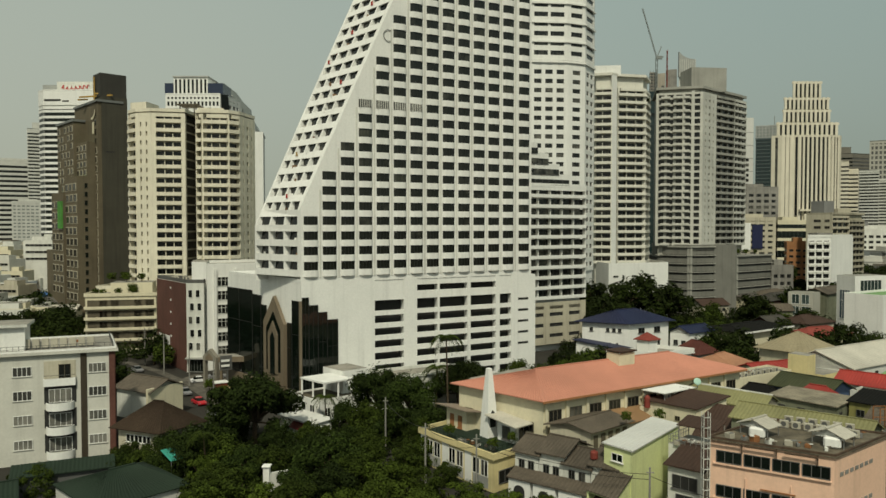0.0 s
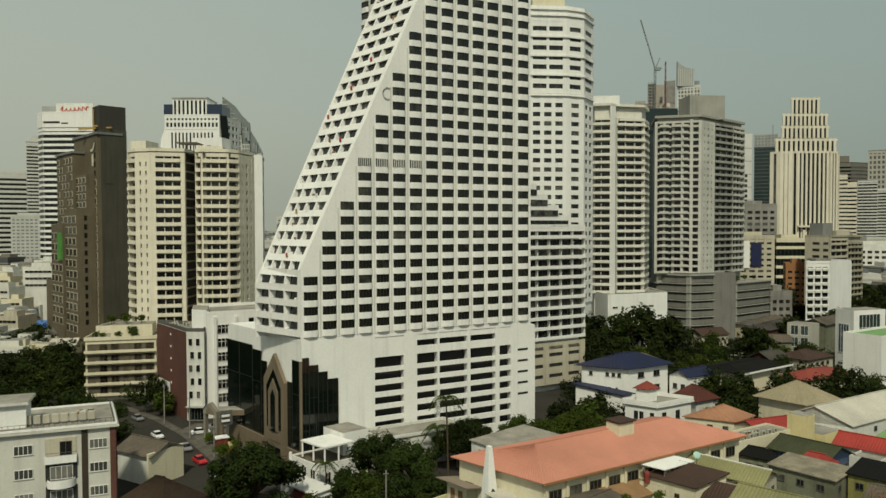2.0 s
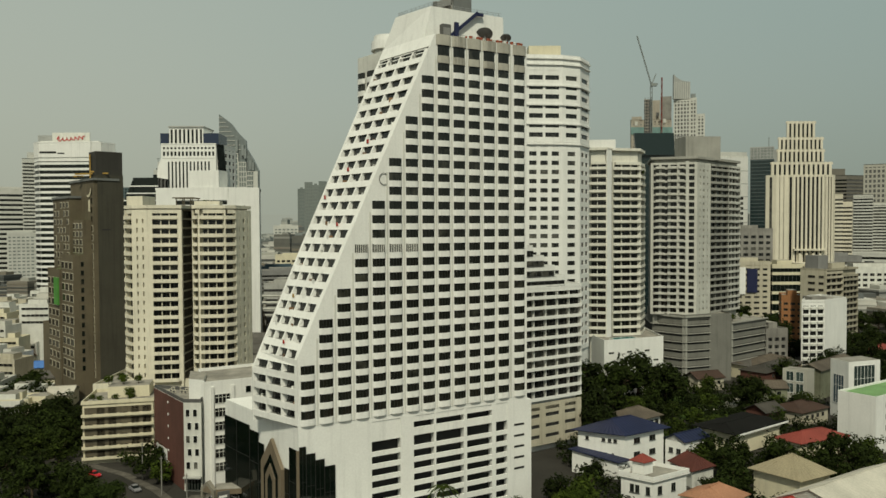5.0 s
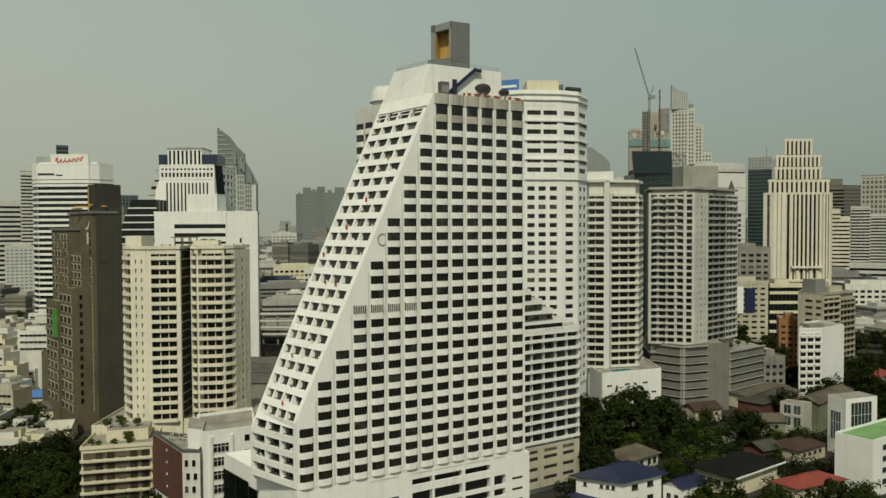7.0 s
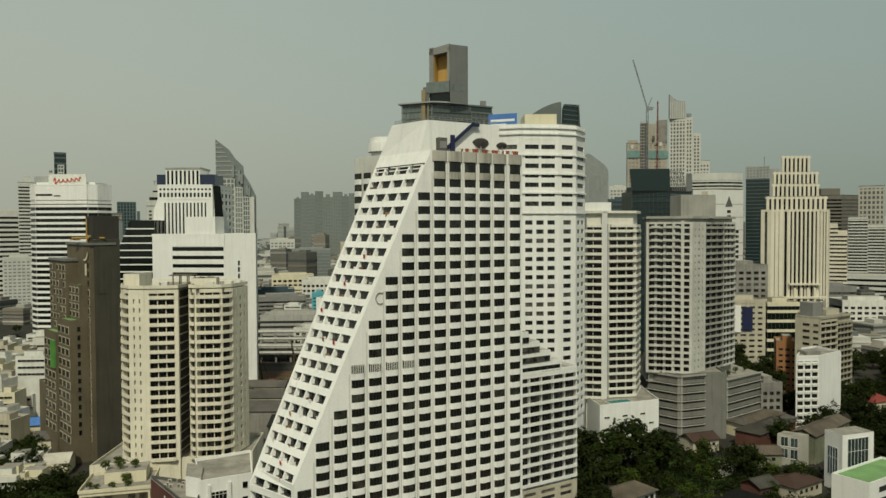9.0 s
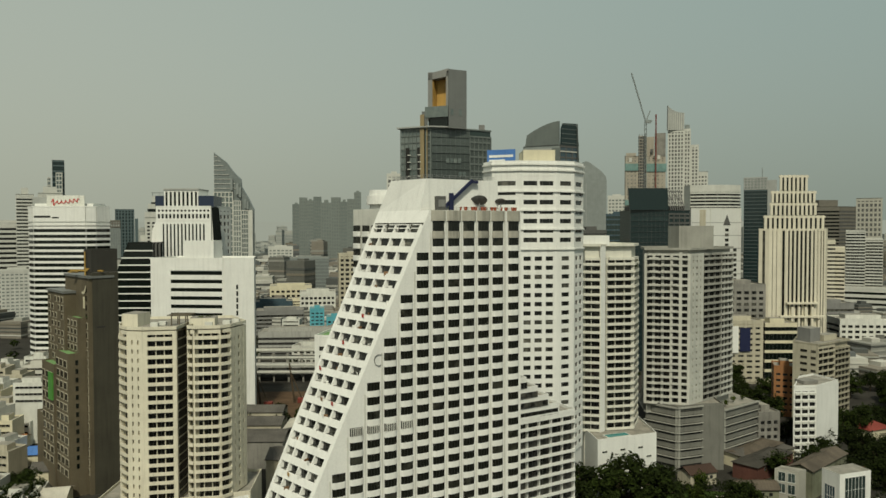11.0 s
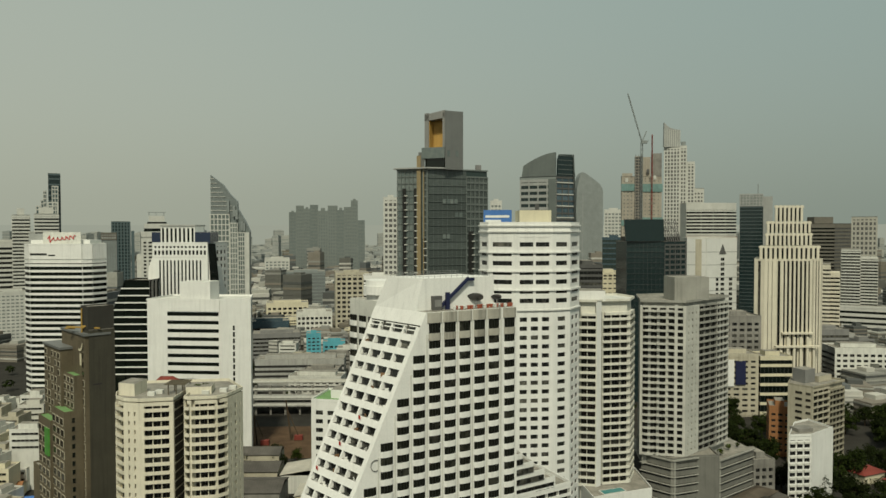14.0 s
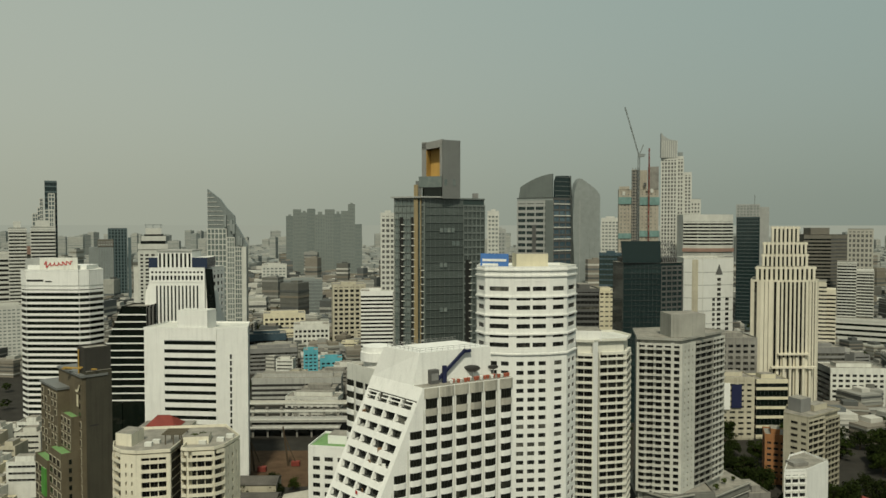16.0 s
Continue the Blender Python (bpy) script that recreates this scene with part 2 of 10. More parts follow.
def finish(bm, name, mats):
    me = bpy.data.meshes.new(name)
    bm.to_mesh(me)
    bm.free()
    for m in mats if isinstance(mats, (list, tuple)) else [mats]:
        me.materials.append(m)
    return me


def add_box(bm, x0, y0, z0, x1, y1, z1, mi=0, m=None):
    vs = [bm.verts.new((x, y, z)) for z in (z0, z1) for x, y in ((x0, y0), (x1, y0), (x1, y1), (x0, y1))]
    if m is not None:
        for v in vs:
            v.co = m @ v.co
    for f in ((0, 3, 2, 1), (4, 5, 6, 7), (0, 1, 5, 4), (1, 2, 6, 5), (2, 3, 7, 6), (3, 0, 4, 7)):
        bm.faces.new([vs[i] for i in f]).material_index = mi
    return vs


def box_mesh(w, d, h, mat, bevel=0.0):
    key = ("box", round(w, 2), round(d, 2), round(h, 2), mat.name, bevel)
    if key not in MESHES:
        bm = bmesh.new()
        add_box(bm, 0, 0, 0, w, d, h)
        if bevel:
            bmesh.ops.bevel(bm, geom=[e for e in bm.edges], offset=bevel, segments=1, affect="EDGES")
        MESHES[key] = finish(bm, "block", mat)
    return MESHES[key]


def prism_mesh(poly, z0, z1, mat, top=None):
    """A solid over a plan polygon (anticlockwise), with its own material on top."""
    bm = bmesh.new()
    lo = [bm.verts.new((x, y, z0)) for x, y in poly]
    hi = [bm.verts.new((x, y, z1)) for x, y in poly]
    n = len(poly)
    for i in range(n):
        bm.faces.new((lo[i], lo[(i + 1) % n], hi[(i + 1) % n], hi[i]))
    bm.faces.new(lo[::-1])
    bm.faces.new(hi).material_index = 1
    return finish(bm, "solid", [mat, top or mat])


def thing(name, at, label, category, group="", kind=""):
    ob = new(name)
    ob.empty_display_size = 0.5
    ob.matrix_basis = Matrix.Translation(at)
    return tagged(ob, label, category, group, kind)


def world_of(ob):
    m = ob.matrix_basis.copy()
    while ob.parent:
        ob = ob.parent
        m = ob.matrix_basis @ m
    return m


def put(name, mesh, parent, m=None, label=""):
    ob = new(name, mesh)
    ob.parent = parent
    ob.matrix_basis = world_of(parent).inverted() @ (m if m is not None else Matrix())
    if label:
        ob["label"] = label
    return ob


def part(name, bm, material, parent, label="", m=None):
    return put(name, finish(bm, name, material), parent, m, label)


def along(p0, p1, z=0.0):
    """Local frame of a wall: x from p0 to p1 (left to right from outside), y inwards, z up."""
    d = Vector((p1[0] - p0[0], p1[1] - p0[1], 0.0))
    length = d.length
    d /= length
    return Matrix(((d.x, -d.y, 0, p0[0]), (d.y, d.x, 0, p0[1]), (0, 0, 1, z), (0, 0, 0, 1))), length


def inset(poly, d):
    """The plan polygon moved inwards by d on every side."""
    n, out = len(poly), []
    for i in range(n):
        a, b, c = (Vector(poly[(i + k) % n]) for k in (-1, 0, 1))
        e1, e2 = (b - a).normalized(), (c - b).normalized()
        n1, n2 = Vector((-e1.y, e1.x)), Vector((-e2.y, e2.x))
        h = (n1 + n2)
        h /= max(0.25, 1 + n1.dot(n2))
        out.append(tuple(b + h * d))
    return out


def pane_grid(bm, x0, z0, w, h, y, t, bars, rail, depth=0.1):
    """A window frame in one piece: bars as a raised grid, panes set back between them."""
    xs = [x0]
    for i in range(bars + 1):
        a = x0 + t + (w - t) * i / (bars + 1)
        xs += [a, x0 + (w - t) * (i + 1) / (bars + 1)]
    xs.append(x0 + w)
    zs = [z0, z0 + t] + ([z0 + h * 0.62, z0 + h * 0.62 + t] if rail else []) + [z0 + h - t, z0 + h]
    v = [[bm.verts.new((x, y, z)) for x in xs] for z in zs]
    back = [bm.verts.new((x, y + depth, z)) for x, z in ((x0, z0), (x0 + w, z0), (x0 + w, z0 + h), (x0, z0 + h))]
    for j in range(len(zs) - 1):
        for i in range(len(xs) - 1):
            c = (v[j][i], v[j][i + 1], v[j + 1][i + 1], v[j + 1][i])
            if i % 2 and j % 2:
                g = [bm.verts.new(q.co + Vector((0, depth * 0.7, 0))) for q in c]
                bm.faces.new(g).material_index = 1
                for k in range(4):
                    bm.faces.new((c[k], c[(k + 1) % 4], g[(k + 1) % 4], g[k]))
            else:
                bm.faces.new(c)
    rim = [v[0][0], v[0][-1], v[-1][-1], v[-1][0]]
    for k, row in enumerate((v[0], [r[-1] for r in v], v[-1][::-1], [r[0] for r in v][::-1])):
        bm.faces.new((*row[::-1], back[k], back[(k + 1) % 4]))


def window_mesh(w, h, frame_mat, glass, bars=1, rail=False):
    key = ("win", round(w, 2), round(h, 2), frame_mat.name, glass.name, bars, rail)
    if key not in MESHES:
        bm = bmesh.new()
        pane_grid(bm, 0, 0, w, h, -0.05, 0.07 if w < 4 else 0.1, bars, rail)
        MESHES[key] = finish(bm, "window", [frame_mat, glass])
    return MESHES[key]


def joined(name, items):
    """Many small pieces of a far facade as one mesh."""
    vs, fs, ids = [], [], []
    for me, at in items:
        k = len(vs)
        vs += [tuple(at @ v.co) for v in me.vertices]
        for p in me.polygons:
            fs.append([k + v for v in p.vertices])
            ids.append(p.material_index)
    out = bpy.data.meshes.new(name)
    out.from_pydata(vs, [], fs)
    for mat in items[0][0].materials:
        out.materials.append(mat)
    for p, a in zip(out.polygons, ids):
        p.material_index = a
    return out


def facade(th, p0, p1, z0, z1, nf, nc, wall, glass, sp=0.45, pier=0.3, rec=0.35, frame_mat=None, proud=0.05, ends=None, bars=1,
           style="grid", out=1.1, first=0.0):
    """Dress one wall: floor bands, piers and glazing, each a piece of its own, in front of the recessed body."""
    m, length = along(p0, p1, 0)
    pieces = {}

    def lay(name, me, parent, at):
        if min(p0[1], p1[1]) > 560:
            pieces.setdefault(name, []).append((me, at))
        else:
            put(name, me, parent, at)
    fh = (z1 - z0) / nf
    ends = pier if ends is None else ends
    x0, x1 = ends, length - ends
    bay = (x1 - x0) / nc
    fm = frame_mat or DARKGREY
    band = box_mesh(length - rec, rec - proud, fh * sp, wall)
    for i in range(nf + 1):
        h = fh * sp
        if (style not in ("fins", "balcony")) or (style == "fins" and i in (0, nf)) or i == nf:
            lay("floor_band", band, th, m @ Matrix.Translation((rec, proud, z0 + i * fh - (h if i == nf else h * first))))
    if style in ("grid", "fins", "strips"):
        pw = pier if style == "fins" else bay * pier
        for j in range(nc + 1):
            w = pw if 0 < j < nc else max(ends + pw / 2, pw)
            x = (0.002 if j == 0 else length - w - 0.002 if j == nc else x0 + j * bay - w / 2)
            lay("pier", box_mesh(w, rec - 0.01, z1 - z0, wall), th, m @ Matrix.Translation((x, 0, z0)))
        for i in range(nf if style == "strips" else 0):
            lay("window_strip", window_mesh(length - rec - 0.02, fh * (1 - sp), fm, glass, nc * (bars + 1)), th,
                m @ Matrix.Translation((rec, rec - 0.09, z0 + i * fh + fh * sp * (1 - first))))
        for i in range(nf if style != "strips" else 0):
            for j in range(nc):
                w = bay - pw
                lay("window", window_mesh(w, fh * (1 - sp), fm, glass, bars), th,
                    m @ Matrix.Translation((x0 + j * bay + pw / 2, rec - 0.09, z0 + i * fh + fh * sp * (1 - first))))
    elif style == "band":
        for i in range(nf):
            lay("window_strip", window_mesh(length - rec, fh * (1 - sp), fm, glass, max(1, int(length / 3))), th,
                m @ Matrix.Translation((rec, rec - 0.09, z0 + i * fh + fh * sp * (1 - first))))
    elif style == "balcony":
        for i in range(nf):
            lay("window_strip", window_mesh(length - rec - 0.1, fh * 0.82, fm, glass, nc * 2), th, m @ Matrix.Translation((rec, rec - 0.09, z0 + i * fh + 0.05)))
            lay("balcony", balcony_mesh(x1 - x0, out + rec, fh * sp, wall), th, m @ Matrix.Translation((x0, rec, z0 + i * fh - 0.15)))
        for j in range(nc + 1):
            w = max(ends, 0.3) if j in (0, nc) else 0.22
            x = 0.002 if j == 0 else length - w - 0.002 if j == nc else x0 + j * bay - 0.11
            lay("divider", box_mesh(w, rec - 0.06 if j in (0, nc) else rec - 0.3, z1 - z0, wall), th, m @ Matrix.Translation((x, 0.03 if j in (0, nc) else 0.25, z0)))
    for name, items in pieces.items():
        tagged(put(name, joined(name, items), th), kind="stuff")


def balcony_mesh(w, d, h, mat):
    """A balcony: floor slab and a solid parapet on three sides."""
    key = ("balc", round(w, 2), round(d, 2), round(h, 2), mat.name)
    if key not in MESHES:
        bm = bmesh.new()
        add_box(bm, 0, -d, 0, w, 0, 0.18)
        add_box(bm, 0, -d, 0.18, w, -d + 0.14, h)
        add_box(bm, 0, -d + 0.14, 0.18, 0.14, 0, h)
        add_box(bm, w - 0.14, -d + 0.14, 0.18, w, 0, h)
        MESHES[key] = finish(bm, "balcony", mat)
    return MESHES[key]


def parapet(th, poly, z, h, t, mat):
    bm = bmesh.new()
    a, b = poly, inset(poly, t)
    n = len(poly)
    rings = [[bm.verts.new((x, y, zz)) for x, y in p] for p, zz in ((a, z), (a, z + h), (b, z + h), (b, z))]
    for k in range(4):
        r0, r1 = rings[k], rings[(k + 1) % 4]
        for i in range(n):
            bm.faces.new((r0[i], r0[(i + 1) % n], r1[(i + 1) % n], r1[i]))
    return part("parapet", bm, mat, th)


def block(name, label, poly, z1, wall, z0=0.0, rec=0.35, category="building", roof=None, par=0.9, group="", body_mat=None):
    """A building's recessed body with roof and parapet; the walls are dressed by facade()."""
    cx, cy = sum(p[0] for p in poly) / len(poly), sum(p[1] for p in poly) / len(poly)
    th = thing(name, (cx, cy, z0), label, category, group)
    put("body", prism_mesh(inset(poly, rec), z0, z1 - 0.02, body_mat or wall, roof or ROOF_GREY), th)
    put("cornice", prism_mesh(poly, z1 - 0.02, z1 + 0.12, wall, roof or ROOF_GREY), th)
    if par:
        parapet(th, poly, z1 + 0.124, par, 0.25, wall)
    return th


def solid(name, th, poly, z0, z1, mat, top=None, par=0.0, label=""):
    ob = put(name, prism_mesh(poly, z0, z1, mat, top or mat), th, None, label)
    if par:
        parapet(th, poly, z1 + 0.004, par, 0.2, mat)
    return ob


def rect(x0, y0, x1, y1):
    return [(x0, y0), (x1, y0), (x1, y1), (x0, y1)]


def faced(x0, y0, x1, y1):
    """A rectangle of that width and depth, turned so that its front looks down the long avenue to the origin."""
    xc = (x0 + x1) / 2
    v = Vector((xc, y0)).normalized()
    e = Vector((v.y, -v.x))
    c = Vector((xc, y0))
    p, q = [c + e * ((x - xc) * y0 / (e.x * y0 - e.y * x)) for x in (x0, x1)]
    back = v * (y1 - y0)
    return [tuple(p), tuple(q), tuple(q + back), tuple(p + back)]


# ---- ground ----
bm = bmesh.new()
bmesh.ops.create_grid(bm, x_segments=40, y_segments=40, size=4500)
ground = new("ground", finish(bm, "ground", ASPHALT))
ground.location = (0, 3000, 0)
tagged(ground, "grey asphalt and paved city ground", "ground", kind="structure")

# ---- the white sloping hotel tower ----
TA, TB, TC = Vector((0.873, 0.488)), Vector((-0.65, 0.76)), Vector((-28.3, 145.6))
ROW0, PITCH, ROWS_N = 28.1, 3.036, 25


def tw(s, u):
    p = TC + TA * s + TB * u
    return (p.x, p.y)


def edge_s(z):
    """How far the sloping side has come in along the front at height z."""
    return max(0.0, 0.465 * (z - 40.8))


def rear_pt(z):
    """Rear edge of the sloping side at height z, in plan."""
    k = max(0.0, min(1.15, (z - 37.0) / 68.8))
    out = 0.9 * min(1.0, k * 2.5)
    return Vector((-40.0 + 26.3 * k - 0.64 * out, 155.5 + 18.7 * k + 0.77 * out))


hotel = thing("hotel_tower", (*tw(28, 10), 0), "tall white hotel tower with a sloping terraced side", "building")

# body, kept back behind the terraces
bm = bmesh.new()
rings = []
for z in (26.4, 37.0, 40.8, 64.0, 105.0, 108.9):
    f, r = Vector(tw(edge_s(z) + 2.4, 0.3)), rear_pt(z) + TA * 2.8
    rings.append([bm.verts.new((*p, z)) for p in (f, tw(56.2, 0.3), tw(56.2, 17.0), r)])
for a, b in zip(rings, rings[1:]):
    for i in range(4):
        bm.faces.new((a[i], a[(i + 1) % 4], b[(i + 1) % 4], b[i]))
bm.faces.new(rings[0][::-1])
bm.faces.new(rings[-1])
part("body", bm, WHITE_WORN, hotel)

# the two flank walls that end in the slope
bm = bmesh.new()
pts = [(0.0, 25.6), (56.3, 25.6), (56.3, 109.0), (edge_s(109.0), 109.0), (0.0, 40.8)]
lo, hi = [[bm.verts.new((*tw(s, u), z)) for s, z in pts] for u in (0.0, 0.3)]
bm.faces.new(lo), bm.faces.new(hi[::-1])
for i in range(5):
    bm.faces.new((lo[(i + 1) % 5], lo[i], hi[i], hi[(i + 1) % 5]))
bmesh.ops.recalc_face_normals(bm, faces=bm.faces)
part("front_wall", bm, WHITE, hotel)
bm = bmesh.new()
rings = []
for z in (25.6, 37.0, 64.0, 109.0):
    r, far = rear_pt(z), Vector(tw(56.2, 17.3))
    rings.append([bm.verts.new((*p, z)) for p in (r, far, far - TB * 0.4, r - TB * 0.4)])
for a, b in zip(rings, rings[1:]):
    for i in range(4):
        bm.faces.new((a[i], a[(i + 1) % 4], b[(i + 1) % 4], b[i]))
bm.faces.new(rings[0]), bm.faces.new(rings[-1])
bmesh.ops.recalc_face_normals(bm, faces=bm.faces)
part("rear_wall", bm, WHITE, hotel)

# bays: a rounded apron under each window
def bow(x, w, d):
    """Plan curve of a bay: flat cheeks, then a shallow bow."""
    return -0.08 - d * (1 - (2 * x / w) ** 4)


def bay_mesh(w, h, d, mat=None):
    bm = bmesh.new()
    prof = [(-w / 2, 0.0)] + [(w * (k / 10 - 0.5), bow(w * (k / 10 - 0.5), w, d)) for k in range(11)] + [(w / 2, 0.0)]
    lo, hi = [[bm.verts.new((x, y, z)) for x, y in prof] for z in (0, h)]
    for i in range(len(prof) - 1):
        bm.faces.new((lo[i], lo[i + 1], hi[i + 1], hi[i]))
    bm.faces.new(hi), bm.faces.new(lo[::-1])
    return finish(bm, "apron", mat or WHITE)


def hotel_window(w, h, bars, lift=0.0):
    bm = bmesh.new()
    pane_grid(bm, -w / 2, 0, w, h, 0.0, 0.06, bars, False, 0.1)
    for v in bm.verts:
        v.co.y += bow(v.co.x, w, 0.3) + 0.02
    return finish(bm, "window", [BLACK_FRAME, HOTEL_GLASS])


APRON = bay_mesh(3.15, 1.3, 0.42)
SCALLOPS = bay_mesh(3.7, 2.3, 0.45, SCALLOP)
TOP_APRON = bay_mesh(3.15, 1.6, 0.42, SCALLOP)
HWIN, HWIN_TALL = hotel_window(2.92, 1.73, 3), hotel_window(2.92, 2.25, 3)
bm = bmesh.new()
for i in range(7):
    add_box(bm, -1.38 + i * 0.42, -0.5, 0, -1.22 + i * 0.42, -0.42, 1.66)
add_box(bm, -1.4, -0.5, 1.62, 1.4, -0.4, 1.72)
GRILLE = finish(bm, "grille", WHITE_WORN)
face_m, _ = along(tw(0, 0), tw(57, 0))
for i in range(ROWS_N + 1):
    z = ROW0 + PITCH * i + (0.35 if i == ROWS_N else 0)
    tall = i == ROWS_N
    for k in range(14):
        x = 2.06 + 3.97 * k if k < 13 else 54.15
        if x - 1.43 < edge_s(z + 1.73) + (1.2 if k < 3 else 0.8) and not (k == 0 and i < 4):
            continue
        at = face_m @ Matrix.Translation((x, 0, z))
        put("apron", TOP_APRON if tall else APRON, hotel, at @ Matrix.Translation((0, 0, -1.6 if tall else -1.3)))
        hw = put("window", HWIN_TALL if tall else HWIN, hotel, at)
        if i == 11 and k in (3, 4, 5, 6):
            put("grille", GRILLE, hw, at @ Matrix.Translation((0, -0.05, 0)))
        # strip of wall between bays
for k in range(14):
    x = 2.06 + 3.97 * k + 1.985
    top = 108.9
    if edge_s(106) > x - 3:
        top = 40.8 + (x - 2.4) / 0.465
    if k < 13 and top > 30:
        put("pilaster", box_mesh(0.3, 0.12, top - 26.6, WHITE_WORN), hotel, face_m @ Matrix.Translation((x - 0.15, -0.12, 26.6)))

# grey concrete head of the front, scalloped in line with the bays
for k in range(8, 14):
    put("head_scallop", SCALLOPS, hotel, face_m @ Matrix.Translation((2.06 + 3.97 * k if k < 13 else 54.15, 0, 106.65)))

# terraces on the sloping side
def slope_pt(z, u_frac, back=0.0):
    f, r = Vector(tw(edge_s(z), 0.34)), rear_pt(z)
    return Vector((*(f + (r - f) * u_frac + TA * back), z))


def strip(bm, a, b, c, d, thick):
    """A slab between four corners, thick metres towards the building's inside."""
    ins = Vector((TA.x * thick, TA.y * thick, 0))
    f = [bm.verts.new(v) for v in (a, b, c, d)]
    k = [bm.verts.new(v + ins) for v in (a, b, c, d)]
    bm.faces.new(f), bm.faces.new(k[::-1])
    for i in range(4):
        bm.faces.new((f[(i + 1) % 4], f[i], k[i], k[(i + 1) % 4]))
    bmesh.ops.recalc_face_normals(bm, faces=bm.faces)


for i in range(ROWS_N + 1):
    z = ROW0 + PITCH * i
    lo, hi = z - 1.3, z + 0.05
    bm = bmesh.new()
    strip(bm, slope_pt(lo, 0.0), slope_pt(hi, 0.0), slope_pt(hi, 1.0), slope_pt(lo, 1.0), 0.35)
    part("terrace_parapet", bm, WHITE, hotel)
    bm = bmesh.new()
    strip(bm, slope_pt(lo, 0.0, 0.36), slope_pt(lo + 0.25, 0.0, 0.36), slope_pt(lo + 0.25, 1.0, 0.36), slope_pt(lo, 1.0, 0.36), 2.6)
    part("terrace_slab", bm, WHITE_WORN, hotel)
    fracs = (0.0, 0.27, 0.51, 0.75, 0.955) if i > 3 else (0.0, 0.33, 0.66, 0.97)
    for j, f in enumerate(fracs):
        bm = bmesh.new()
        wd = 0.06 if f == 0.0 else 0.026
        strip(bm, slope_pt(hi, f, 0.03), slope_pt(lo + PITCH, f, 0.03), slope_pt(lo + PITCH, f + wd, 0.03), slope_pt(hi, f + wd, 0.03), 2.5)
        part("terrace_fin", bm, WHITE, hotel)
    for a, b in zip(fracs, fracs[1:]):
        bm = bmesh.new()
        q0, q1 = slope_pt(hi, a + 0.03, 1.1), slope_pt(hi, b - 0.005, 1.1)
        q2, q3 = q1 + Vector((0.25, 0.14, 1.75)), q0 + Vector((0.25, 0.14, 1.75))
        strip(bm, q0, q3, q2, q1, 0.1)
        part("terrace_window", bm, GLASS, hotel)

# plain white head above the terraces, roof and plant house
bm = bmesh.new()
strip(bm, slope_pt(106.2, 0.0), slope_pt(109.0, 0.0), slope_pt(109.0, 1.0), slope_pt(106.2, 1.0), 1.0)
part("slope_head", bm, WHITE, hotel)
solid("roof_deck", hotel, [tw(32.0, 0.4), tw(56.0, 0.4), tw(56.0, 16.8), tw(32.2, 16.8)], 108.92, 109.05, ROOF_GREY)
# guard rails and frames of the open top terrace
for f0, f1 in ((0.04, 0.2), (0.24, 0.66), (0.72, 0.97)):
    bm = bmesh.new()
    for za, zb in ((104.9, 105.1), (105.7, 105.9)):
        strip(bm, slope_pt(za, f0), slope_pt(zb, f0), slope_pt(zb, f1), slope_pt(za, f1), 0.2)
    part("terrace_rail", bm, WHITE, hotel)
bm = bmesh.new()
e2 = 33.5
foot = [tw(31.75, 3.8), tw(53.1, 3.8), tw(53.1, 16.4), tuple(rear_pt(108.9) + TA * 0.05)]
head = [tw(33.75, 4.0), tw(53.1, 4.0), tw(53.1, 16.2), tw(33.1, 16.2)]
lo = [bm.verts.new((*p, 108.9)) for p in foot]
hi = [bm.verts.new((*p, 116.2)) for p in head]
for i in range(4):
    bm.faces.new((lo[i], lo[(i + 1) % 4], hi[(i + 1) % 4], hi[i]))
bm.faces.new(lo[::-1]), bm.faces.new(hi)
part("plant_house", bm, WHITE, hotel)
for p, q in ((tw(e2 + 0.3, 15.9), tw(52.8, 15.9)), (tw(e2 + 0.2, 15.9), tw(e2 + 0.6, 4.6)), (tw(e2 + 0.6, 4.4), tw(52.8, 4.4))):
    m, ln = along(p, q, 116.2)
    bm = bmesh.new()
    for z in (0.45, 0.9):
        add_box(bm, 0, 0, z, ln, 0.06, z + 0.06)
    for i in range(int(ln / 1.5) + 1):
        add_box(bm, i * 1.5, 0, 0, i * 1.5 + 0.06, 0.06, 0.9)
    part("roof_railing", bm, METAL, hotel, m=m)
# navy duct running up the plant house
dm, _ = along(tw(0, 3.8), tw(57, 3.8))
bm = bmesh.new()
add_box(bm, 0, -0.5, -0.35, 10.9, 0.0, 0.35, 0, Matrix.Translation((37.2, -0.25, 109.1)) @ Matrix.Rotation(radians(-40), 4, "Y"))
add_box(bm, 45.3, -0.75, 115.4, 47.0, -0.25, 116.1)
part("roof_duct", bm, NAVY, hotel, "dark blue duct", m=dm)
bm = bmesh.new()
add_box(bm, 39.0, -1.3, 109.05, 40.0, -0.78, 113.0)
part("duct_riser", bm, NAVY, hotel, m=dm)

# rear block of the hotel, with the same bays
solid("rear_block", hotel, [tw(34.3, 20.3), tw(56, 20.3), tw(56, 34), tw(34.3, 34)], 26.4, 109.0, WHITE_WORN, ROOF_GREY, 0.8)
rm_, _ = along(tw(34, 34), tw(34, 20))
for i in range(14, ROWS_N + 1):
    z = ROW0 + PITCH * i
    for k in range(3):
        at = rm_ @ Matrix.Translation((1.9 + 3.97 * k, 0.1, z))
        put("apron", APRON, hotel, at @ Matrix.Translation((0, 0, -1.06)))
        put("window", HWIN, hotel, at)
bm = bmesh.new()
tc = tw(39, 28)
